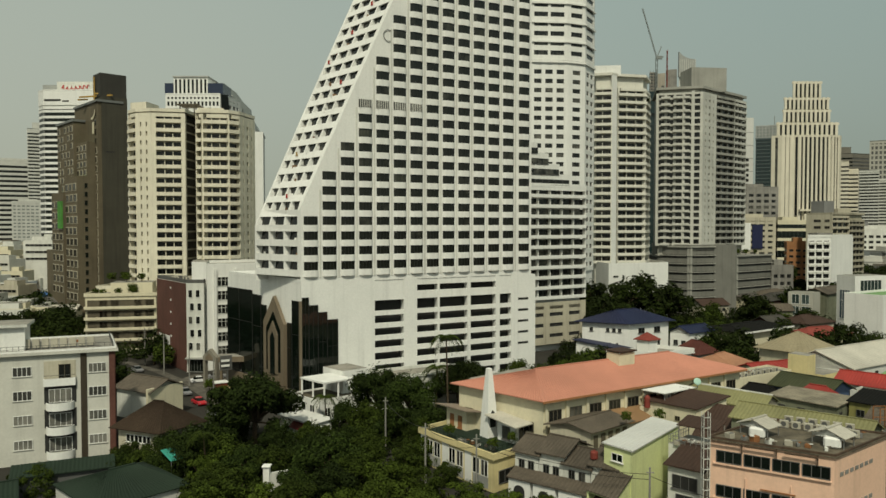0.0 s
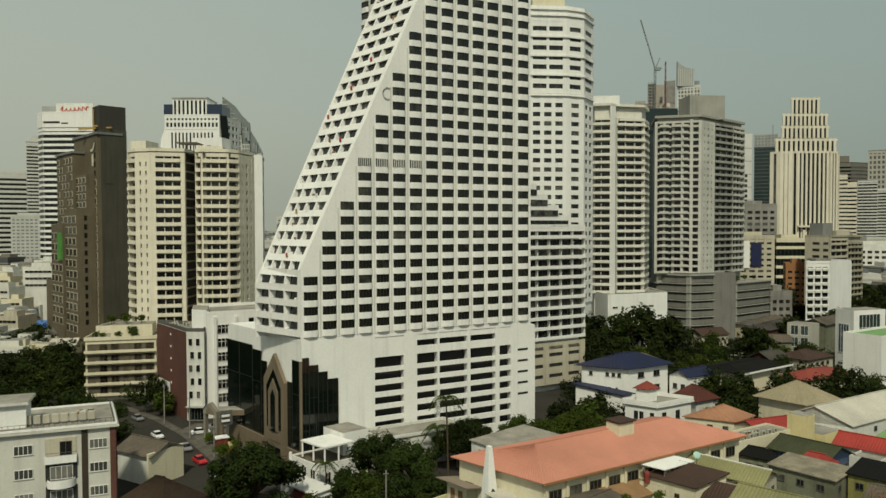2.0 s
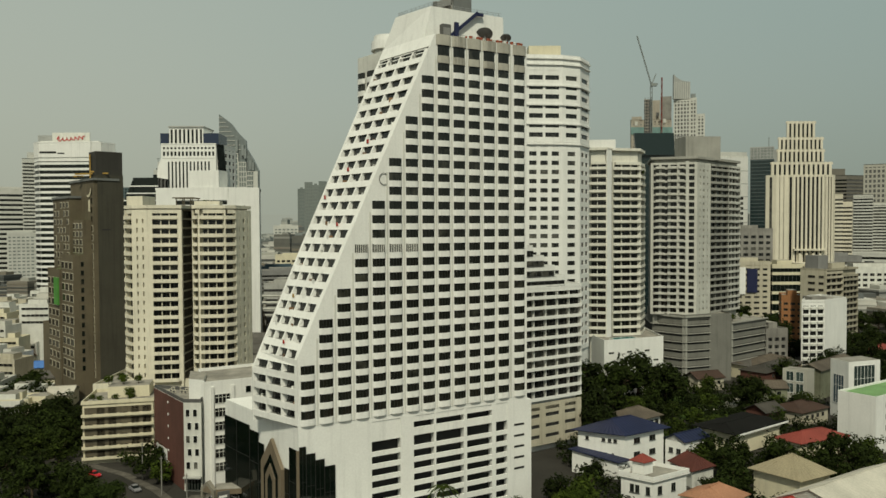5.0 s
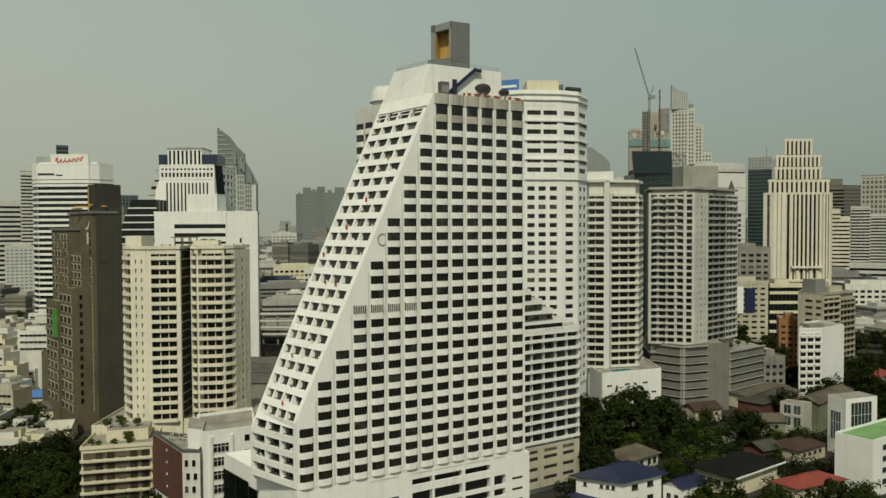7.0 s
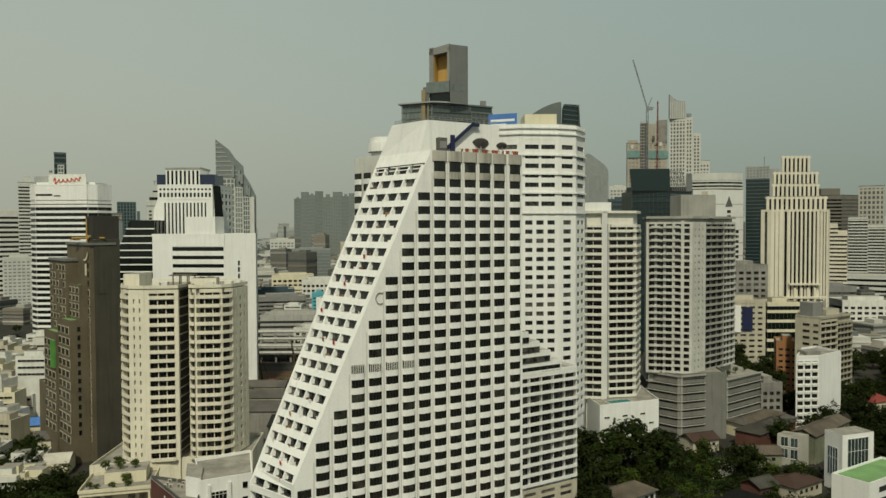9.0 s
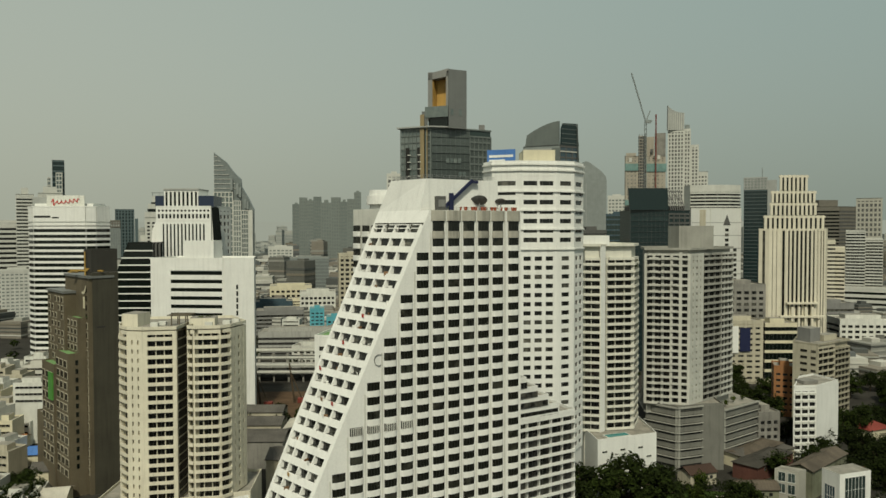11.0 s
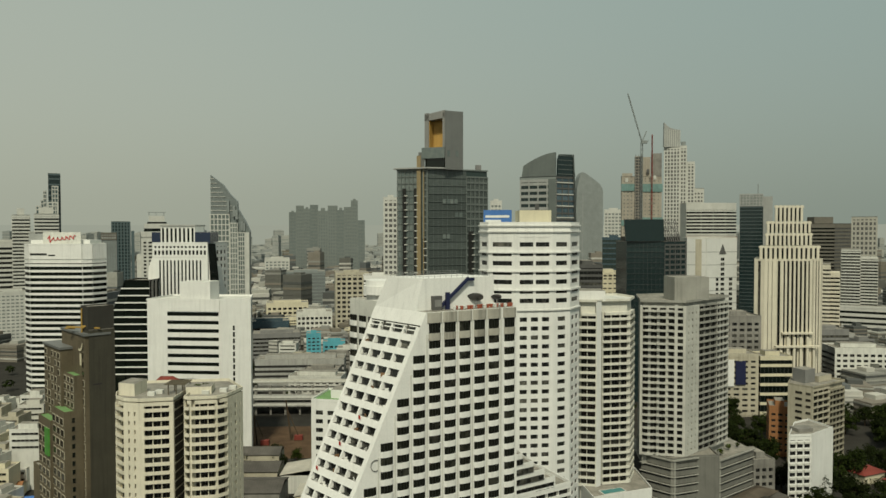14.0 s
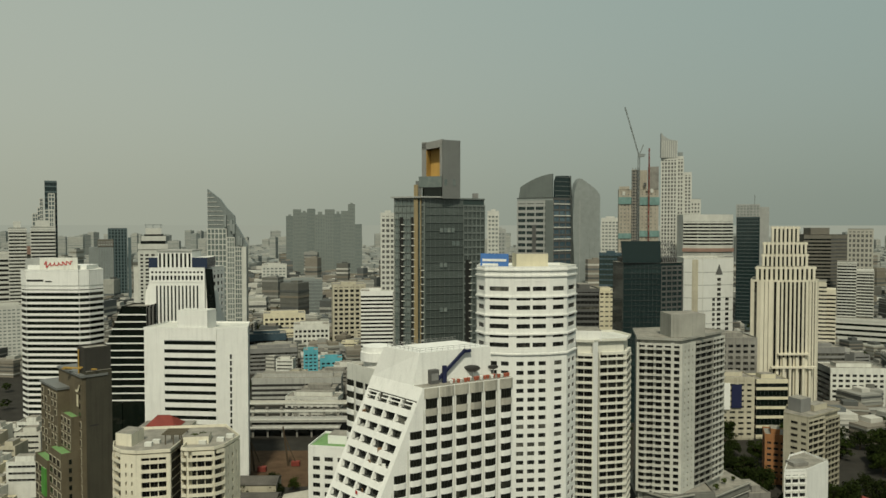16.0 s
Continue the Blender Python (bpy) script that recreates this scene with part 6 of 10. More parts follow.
for z in (2.4, 6.25, 10.05, 13.8):
    for x, w in ((0.165, 2.6), (0.84, 2.6)):
        put("window", window_mesh(w, 1.5, WHITE, CURTAIN, 3), wl, wm @ Matrix.Translation((x * wlen - w / 2, -0.07, z)))
        put("sill", box_mesh(w + 0.2, 0.14, 0.07, OFFWHITE), wl, wm @ Matrix.Translation((x * wlen - w / 2 - 0.1, -0.14, z - 0.08)))
    # flat panel; on the lower floors its near-black paints the loggia's shade
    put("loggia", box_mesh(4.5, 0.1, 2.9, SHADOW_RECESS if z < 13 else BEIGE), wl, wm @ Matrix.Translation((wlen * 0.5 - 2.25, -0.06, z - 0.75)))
    if z > 13:
        put("balcony_door", window_mesh(1.7, 2.2, BROWN, GLASS, 1), wl, wm @ Matrix.Translation((wlen * 0.5 - 0.2, -0.12, z - 0.6)))
    else:
        put("balcony_door", window_mesh(3.2, 2.1, WHITE, CURTAIN, 3), wl, wm @ Matrix.Translation((wlen * 0.5 - 1.6, -0.12, z - 0.6)))
    put("balcony_rail", box_mesh(3.4 if z < 13 else 4.4, 0.06, 0.06, DARKGREY), wl, wm @ Matrix.Translation((wlen * 0.5 - (1.7 if z < 13 else 2.2), -0.75 if z < 13 else -0.5, z - 0.1)))
    bm = bmesh.new()
    n = 14
    ring = [(2.0 * math.cos(math.pi * (1 + k / n)), (0.5 if z > 13 else 1.5) * math.sin(math.pi * (1 + k / n))) for k in range(n + 1)]
    if z > 13:
        ring = [(-2.25, 0), (-2.25, -0.5), (2.25, -0.5), (2.25, 0)]
    lo, hi = [[bm.verts.new((x, y, zz)) for x, y in ring] for zz in (0, 1.2)]
    inn = [bm.verts.new((x * 0.93, y * 0.9, 1.2)) for x, y in ring]
    inl = [bm.verts.new((x * 0.93, y * 0.9, 0.15)) for x, y in ring]
    for k in range(len(ring) - 1):
        bm.faces.new((lo[k], lo[k + 1], hi[k + 1], hi[k]))
        bm.faces.new((hi[k], hi[k + 1], inn[k + 1], inn[k]))
        bm.faces.new((inn[k], inn[k + 1], inl[k + 1], inl[k]))
    bm.faces.new(lo[::-1]), bm.faces.new(inl)
    part("balcony", bm, WHITE, wl, "rounded white balcony", m=wm @ Matrix.Translation((wlen * 0.5 - 0.05, -0.02, z - 1.75)))
put("brown_strip", box_mesh(0.9, 0.12, 17.0, STRIP), wl, wm @ Matrix.Translation((wlen * 0.685, -0.1, 0.02)), "dark brown tiled strip")
put("brown_end", box_mesh(0.85, 0.25, 17.0, BRICK), wl, wm @ Matrix.Translation((wlen - 0.8, -0.15, 0.02)))
sm2, sl2 = along(WL[1], WL[2])
put("end_wall", box_mesh(sl2, 0.15, 17.0, BRICK), wl, sm2 @ Matrix.Translation((0.02, -0.16, 0)))
solid("roof_house", wl, [(-71.0, 112.0), (-65.5, 114.1), (-67.8, 119.6), (-73.2, 117.4)], 17.5, 21.2, WHITE, ROOF_GREY)
put("roof_slab", prism_mesh([(-71.3, 111.2), (-64.9, 113.7), (-67.4, 120.3), (-73.8, 117.9)], 21.21, 21.65, WHITE_WORN, ROOF_GREY), wl)

# brick and white shop house, and the white block beside it
BR = [(-64.8, 184.2), (-60.3, 184.0), (-62.5, 196), (-79.0, 202.0)]
br = house("brick_shop_house", "red-brown brick and white shop house with small windows", BR, 22.6, WHITE_WORN)
bmx, bl = along(BR[3], BR[0])
put("brick_wall", box_mesh(bl - 0.05, 0.18, 22.4, BRICK), br, bmx @ Matrix.Translation((0, -0.18, 0.1)), "red-brown brick side wall")
for i in range(6):
    put("wall_light", box_mesh(0.5, 0.12, 0.5, WHITE), br, bmx @ Matrix.Translation((bl * 0.5, -0.31, 4.5 + i * 3.2)))
put("mural", box_mesh(9, 0.06, 4.2, WHITE), br, bmx @ Matrix.Translation((1.5, -0.25, 3.6)))
fmx, fl2 = along(BR[0], BR[1])
for i in range(5):
    for k in range(2):
        put("window", window_mesh(1.1, 1.9, WHITE, GLASS, 0), br, fmx @ Matrix.Translation((0.5 + k * 1.9 + (0.4 if i % 2 else 0), -0.07, 5.6 + i * 3.35)))
put("shop_front", window_mesh(4.0, 3.0, DARKGREY, GLASS_DARK, 4), br, fmx @ Matrix.Translation((0.3, -0.08, 0.2)))
put("shop_canopy", box_mesh(4.6, 1.2, 0.3, GREY), br, fmx @ Matrix.Translation((0, -1.2, 3.5)))
parapet(br, BR, 22.6, 0.9, 0.25, DARKGREY)
WB = [(-60.2, 186.0), (-48.5, 192.0), (-54, 212), (-67.5, 204)]
wb = house("white_office_block", "white office block with a tall glazed stair bay", WB, 26.6, WHITE)
wbm, wbl = along(WB[0], WB[1])
parapet(wb, WB, 26.6, 0.8, 0.25, WHITE)
for i in range(6):
    put("window", window_mesh(4.0, 2.4, WHITE_WORN, GLASS, 3, True), wb, wbm @ Matrix.Translation((2.6, -0.08, 3.8 + i * 3.55)))
    put("window", window_mesh(1.3, 1.6, DARKGREY, GLASS_DARK, 0), wb, wbm @ Matrix.Translation((10.6, -0.08, 4.2 + i * 3.9)))
put("pier", box_mesh(0.7, 0.5, 26, WHITE), wb, wbm @ Matrix.Translation((1.7, -0.5, 0)))
put("pier", box_mesh(0.7, 0.5, 26, WHITE), wb, wbm @ Matrix.Translation((6.9, -0.5, 0)))
solid("lower_wing", wb, [(-64.8, 188.4), (-60.4, 186.6), (-63, 197), (-68, 199)], 0, 27.8, WHITE, ROOF_GREY)
random.seed(5)
for i in range(16):
    x, y = -73 + random.random() * 8, 193 + random.random() * 6
    ob = copy_thing(AC, pose(x, y, 22.61, 0, 0, 20))

for i in range(8):
    p = lerp(lerp(inset(WL, 1.2)[0], inset(WL, 1.2)[1], 0.36 + 0.078 * i), lerp(inset(WL, 1.2)[3], inset(WL, 1.2)[2], 0.36 + 0.078 * i), 0.2)
    ob = copy_thing(AC, pose(p[0], p[1], 17.5, 0, 0, 201.6))
    ob.scale = (1.05, 1.6, 1.75)
# beige apartment block with balconies and roof garden
BG = [(-100.8, 205.5), (-82.6, 210.0), (-86, 226), (-104, 221)]
bg = house("beige_apartment_block", "cream five-storey apartment block with long balconies and planted roof", BG, 17.0, CREAM)
gmx, gl2 = along(BG[0], BG[1])
parapet(bg, inset(BG, -0.3), 17.0, 1.0, 0.25, CREAM)
for i in range(5):
    z = 1.6 + i * 3.05
    put("balcony", balcony_mesh(gl2 + 0.4, 1.0, 0.8, CREAM), bg, gmx @ Matrix.Translation((-0.2, 0, z - 0.3)))
    # flat brown strip painting the shade behind the balcony
    put("loggia", box_mesh(gl2 - 1.0, 0.05, 1.75, BROWN), bg, gmx @ Matrix.Translation((0.5, -0.05, z + 0.45)))
    for k in range(6):
        put("window", window_mesh(2.1, 1.9, BROWN, GLASS, 1), bg, gmx @ Matrix.Translation((0.6 + k * 3.05, -0.07, z + 0.25)))
    lmx, ll2 = along(BG[3], BG[0])
    for k in range(3):
        put("window", window_mesh(1.3, 1.8, WHITE, GLASS, 0), bg, lmx @ Matrix.Translation((2 + k * 4.2, -0.07, z + 0.3)))
solid("roof_room", bg, [(-97, 213), (-86, 216), (-88, 224), (-99, 221)], 17.05, 20.4, CREAM, ROOF_GREY)

# long hall with a salmon roof
RF, RR, RL = (14.6, 105.6), (52.6, 129.0), (2.6, 117.2)
RP = par4(RF, RR, RL)
hall = house("long_hall", "long cream hall under a salmon red metal hip roof", RP, 11.5, CREAM, top=SHADOW_RECESS)
roof(hall, RP, 11.7, 14.4, RED_TILE, "hip", 0, 0.9, 0.17, label="salmon red metal roof")
hm1, hl1 = along(RP[0], RP[1])
for i in range(11):
    put("window", window_mesh(2.4, 1.7, BROWN, GLASS, 2), hall, hm1 @ Matrix.Translation((1.0 + i * 4.0, -0.07, 8.3)))
    put("pilaster", box_mesh(0.4, 0.3, 11.4, CREAM), hall, hm1 @ Matrix.Translation((0.2 + i * 4.0, -0.3, 0)))
put("eave_board", box_mesh(hl1 + 1.6, 0.12, 0.3, ORANGE), hall, hm1 @ Matrix.Translation((-0.8, -0.98, 11.4)))
hm3, hl3 = along(RP[3], RP[0])
for i in range(4):
    put("window", window_mesh(1.6, 1.5, BROWN, GLASS, 1), hall, hm3 @ Matrix.Translation((1.4 + i * 4.0, -0.07, 6.6)))
solid("chimney_house", hall, [(29.4, 121.3), (32.4, 123.1), (30.8, 125.5), (27.8, 123.7)], 12.6, 15.7, CREAM, CREAM)
put("chimney_cap", prism_mesh([(29.4, 120.9), (32.8, 123.0), (30.9, 125.9), (27.5, 123.8)], 15.9, 16.1, BROWN_TILE), hall)
for k, (x, y) in enumerate(((29.5, 121.6), (32.1, 123.1), (30.7, 125.2), (28.1, 123.7))):
    put("chimney_post", box_mesh(0.25, 0.25, 0.25, WHITE), hall, Matrix.Translation((x - 0.1, y - 0.1, 15.68)))

# yellow house with a roof terrace and a white spire
YF, YR, YL = (7.0, 100.2), (14.6, 107.2), (-3.4, 113.4)
YP = par4(YF, YR, YL)
yh = house("yellow_house", "pale yellow two-storey house with a green tiled roof terrace", YP, 5.0, YELLOW, top=GREEN_ROOF)
parapet(yh, inset(YP, -0.35), 4.7, 0.9, 0.3, YELLOW)
ym1, yl1 = along(YP[3], YP[0])
for i in range(3):
    for k in range(2):
        put("window", window_mesh(1.5, 2.3, WHITE, GLASS, 1), yh, ym1 @ Matrix.Translation((1.6 + i * 5.4 + k * 1.8, -0.07, 1.9)))
    put("grey_panel", box_mesh(3.3, 0.06, 1.5, GREY), yh, ym1 @ Matrix.Translation((1.6 + i * 5.4, -0.06, 0.3)))
    put("white_panel", box_mesh(1.5, 0.08, 4.4, WHITE), yh, ym1 @ Matrix.Translation((0.05 + i * 5.3, -0.08, 0.2)))
ym2, yl2 = along(YP[0], YP[1])
put("window", window_mesh(6.0, 1.9, DARKGREY, GLASS, 4), yh, ym2 @ Matrix.Translation((1.0, -0.07, 1.0)))
put("window", window_mesh(1.6, 1.9, DARKGREY, GLASS, 1), yh, ym2 @ Matrix.Translation((8.0, -0.07, 1.0)))
railing(yh, [inset(YP, 0.1)[3], inset(YP, 0.1)[0], inset(YP, 0.1)[1]], 5.6, 0.8, GREEN_ROOF, 0.9)
pent = house("roof_room", "white roof room with a grey sheet roof on the terrace", par4((10.6, 106.2), (14.2, 109.6), (8.2, 109.0)), 8.0, WHITE, 5.0)
roof(pent, par4((10.6, 106.2), (14.2, 109.6), (8.2, 109.0)), 8.0, 8.7, PALE_ROOF, "shed", 0, 1.4)
windows(pent, (8.2, 109.0), (10.6, 106.2), (5.3,), (0.5,), 1.6, 2.0, DARKGREY)
windows(pent, (10.6, 106.2), (14.2, 109.6), (5.3,), (0.35,), 2.0, 2.1, DARKGREY)
pent2 = house("roof_hut", "brown roofed hut on the terrace", par4((3.6, 113.2), (6.4, 115.6), (0.6, 116.6)), 7.4, CREAM, 5.0)
roof(pent2, par4((3.6, 113.2), (6.4, 115.6), (0.6, 116.6)), 7.4, 8.6, surface("grey_brown_awning", (0.27, 0.22, 0.17), stain=0.3, streak=0), "shed", 1, 1.3)
windows(pent2, (0.6, 116.6), (3.6, 113.2), (5.2,), (0.3, 0.7), 0.9, 2.0, ORANGE, ORANGE)
spire = thing("spire", (7.0, 110.6, 5.0), "white tapered concrete spire with a dark arched base", "spire")
bm = bmesh.new()
for z, r in ((0, 1.0), (4.6, 0.78), (10.4, 0.33)):
    for x, y in ((-r, -r), (r, -r), (r, r), (-r, r)):
        bm.verts.new((x, y, z))
bm.verts.ensure_lookup_table()
for a in (0, 4):
    for i in range(4):
        bm.faces.new([bm.verts[k] for k in (a + i, a + (i + 1) % 4, a + 4 + (i + 1) % 4, a + 4 + i)])
bm.faces.new([bm.verts[k] for k in (8, 9, 10, 11)])
part("shaft", bm, WHITE, spire, m=pose(7.0, 110.6, 5.0, 0, 0, 35))
bm = bmesh.new()
gable(bm, -0.5, 0.5, 1.6, 3.4, 4.1, -1.06, -0.8)
part("arch_panel", bm, SHADOW_RECESS, spire, m=pose(7.0, 110.6, 5.0, 0, 0, 35))

# row of small grey-roofed town houses
TOWN_TILE = surface("brown_grey_roof_tile", (0.145, 0.118, 0.088), stain=0.5, streak=0.0, grain=0.4)
TH_UP = (0.0, 0.55, -0.35, 0.3)
for i in range(4):
    f = (12.8 + i * 3.0, 97.2 - i * 2.3)
    poly = par4(f, (f[0] + 4.2, f[1] + 4.6), (f[0] - 2.9, f[1] + 2.25))
    t = house("town_house", "white town house under a brown-grey tiled roof", poly, 6.2 + TH_UP[i], WHITE_WORN, group="town houses")
    roof(t, poly, 6.3 + TH_UP[i], 7.9 + TH_UP[i], TOWN_TILE, "gable", 1, 0.45)
    windows(t, poly[3], poly[0], (3.9,), (0.3, 0.7), 0.9, 1.4, DARKGREY)
    windows(t, poly[0], poly[1], (3.6,), (0.5,), 1.2, 1.4, DARKGREY)
    lp = par4((f[0] - 1.3, f[1] - 1.4), (f[0] - 0.1, f[1] + 0.1), (f[0] - 3.95, f[1] + 0.6))
    put("porch_wall", prism_mesh(lp, 0, 3.2, WHITE, GREY_TILE), t)
    roof(t, lp, 3.25, 4.2, TOWN_TILE, "shed", 3, 0.25, fill=False)
    am, al = along(lp[3], lp[0])
    # flat near-black panel painting the shade within the porch arch
    bm = bmesh.new()
    n_ = 10
    ring = [(-0.85, 0.1), (0.85, 0.1)] + [(0.85 * math.cos(k * math.pi / n_), 1.5 + 0.85 * math.sin(k * math.pi / n_)) for k in range(n_ + 1)]
    fr = [bm.verts.new((x, -0.05, z)) for x, z in ring]
    bk = [bm.verts.new((x, 0.03, z)) for x, z in ring]
    bm.faces.new(fr)
    for k in range(len(ring)):
        bm.faces.new((fr[(k + 1) % len(ring)], fr[k], bk[k], bk[(k + 1) % len(ring)]))
    part("arch", bm, SHADOW_RECESS, t, "dark arched panel painted as a porch opening's shade", m=am @ Matrix.Translation((al / 2, 0, 0)))
TH2P = par4((20.5, 100.5), (27.2, 106.3), (15.4, 104.6))
th2 = house("weathered_house", "weathered house with rusty roof and open top floor", TH2P, 8.4, BEIGE)
roof(th2, TH2P, 8.5, 9.4, TOWN_TILE, "gable", 0, 0.6)
for k in range(5):
    put("shutter", box_mesh(0.9, 0.1, 2.0, BROWN), th2, along(TH2P[0], TH2P[1])[0] @ Matrix.Translation((0.6 + k * 1.7, -0.1, 5.8)))
windows(th2, TH2P[3], TH2P[0], (5.6,), (0.25, 0.55, 0.82), 1.1, 1.5, DARKGREY)
put("balcony", balcony_mesh(5.2, 1.2, 1.1, CONCRETE), th2, along(TH2P[3], TH2P[0])[0] @ Matrix.Translation((0.6, 0, 5.0)))
RU = par4((25.4, 108.0), (33.0, 113.2), (23.6, 110.6))
ru = house("lean_to_shed", "lean-to shed with an ochre fibre roof", RU, 7.2, BEIGE)
roof(ru, RU, 7.3, 8.6, surface("ochre_roof", (0.3, 0.18, 0.09), stain=0.4, streak=0, grain=0.3), "shed", 0, 0.4)

# pale green house with white sheet roof
GP = par4((23.0, 88.4), (32.2, 99.3), (20.4, 91.8))
gh = house("green_house", "pale green rendered house with a white sheet roof", GP, 9.5, LIME, group="low houses")
roof(gh, GP, 9.65, 9.95, surface("white_sheet_roof", (0.6, 0.6, 0.57), rough=0.5, stain=0.15, streak=0, grain=0.12), "shed", 3, 0.25, label="pale metal sheet roof")
windows(gh, GP[3], GP[0], (7.7,), (0.5,), 1.7, 1.0, WHITE, GLASS_DARK)
windows(gh, GP[3], GP[0], (2.2,), (0.3, 0.62), 0.9, 1.5, WHITE, GLASS_DARK)
gl4 = par4((20.4, 85.8), (23.0, 88.6), (17.9, 89.0))
for p, q in ((gl4[0], gl4[1]), (gl4[3], gl4[2])):
    m_, l_ = along(p, q)
    put("porch_wall", box_mesh(l_, 0.25, 4.35, LIME), gh, m_)
roof(gh, gl4, 4.6, 6.6, TOWN_TILE, "shed", 3, 0.2)
windows(gh, lerp(gl4[3], gl4[2], 0.6), lerp(gl4[0], gl4[1], 0.6), (0.9,), (0.3, 0.7), 1.0, 1.6, WHITE, GLASS_DARK)

# brown roofed house behind it
BP = par4((37.6, 107.9), (43.2, 110.6), (32.2, 113.5))
bh = house("brown_roofed_house", "cream house under a dark brown tiled sloping roof", BP, 9.6, CREAM)
roof(bh, BP, 9.85, 11.2, BROWN_TILE, "shed", 3, 0.35)
windows(bh, BP[3], BP[0], (7.5,), (0.14, 0.32, 0.62), 0.8, 0.7, BROWN, GLASS_DARK, sill=False)
BP2 = par4((40.6, 101.6), (44.8, 106.4), (36.4, 105.2))
put("lower_wall", prism_mesh(BP2, 0, 6.2, CREAM), bh)
roof(bh, BP2, 6.6, 10.2, BROWN_TILE, "shed", 3, 0.3)
windows(bh, BP2[3], BP2[0], (3.6,), (0.3, 0.7), 1.2, 1.3, DARKGREY)

BV = par4((30.6, 85.4), (34.0, 88.9), (27.4, 88.2))
bv = house("small_brown_house", "small white house with brown tiled roof and dark shutters", BV, 7.9, WHITE_WORN)
roof(bv, BV, 8.1, 9.7, BROWN_TILE, "shed", 3, 0.45)
windows(bv, BV[3], BV[0], (5.3,), (0.5,), 3.1, 1.7, DARKGREY, SHADOW_RECESS, 2)
put("balcony", balcony_mesh(4.4, 1.0, 1.0, WHITE), bv, along(BV[3], BV[0])[0] @ Matrix.Translation((-0.1, 0, 2.8)))
windows(bv, BV[3], BV[0], (2.9,), (0.5,), 2.2, 1.8, DARKGREY, SHADOW_RECESS, 1, sill=False)
BV2 = par4((32.4, 89.6), (36.2, 93.4), (28.8, 92.6))
bv2 = house("terrace_house", "narrow white house with a railed roof terrace and washing", BV2, 9.3, WHITE_WORN)
railing(bv2, [BV2[2], BV2[3], BV2[0], BV2[1]], 9.3, 1.1, METAL, 0.7)
roof(bv2, par4(lerp(BV2[0], BV2[1], 0.5), BV2[1], lerp(BV2[3], BV2[2], 0.5)), 11.2, 11.9, BROWN_TILE, "shed", 3, 0.2, fill=False)
for p in (lerp(BV2[0], BV2[1], 0.5), BV2[1], BV2[2], lerp(BV2[3], BV2[2], 0.5)):
    put("post", box_mesh(0.12, 0.12, 2.0, METAL), bv2, Matrix.Translation((p[0], p[1], 9.3)))

# sheet roofed sheds packed behind the pink block
DARK_SHEET = surface("dark_weathered_roof_sheet", (0.075, 0.068, 0.056), stain=0.45, streak=0.0, grain=0.35)
OLD_SHEET = surface("old_pale_sheet_roof", (0.34, 0.3, 0.22), rough=0.7, stain=0.5, streak=0.0, grain=0.35, scale=0.35)
DARK_OLIVE = surface("dark_olive_sheet_roof", (0.06, 0.068, 0.03), rough=0.65, stain=0.4, streak=0.0, grain=0.3, scale=0.3)
BRIGHT_RED = surface("bright_red_sheet_roof", (0.36, 0.045, 0.035), rough=0.6, stain=0.35, streak=0.0, grain=0.25)
BLUE_WALL = surface("faded_blue_sheet_wall", (0.07, 0.11, 0.2), stain=0.35, streak=0.3)
MUSTARD = surface("mustard_render", (0.33, 0.31, 0.11), stain=0.35, streak=0.4)
MOSS_WALL = surface("mossy_grey_wall", (0.24, 0.25, 0.17), stain=0.45, streak=0.5)
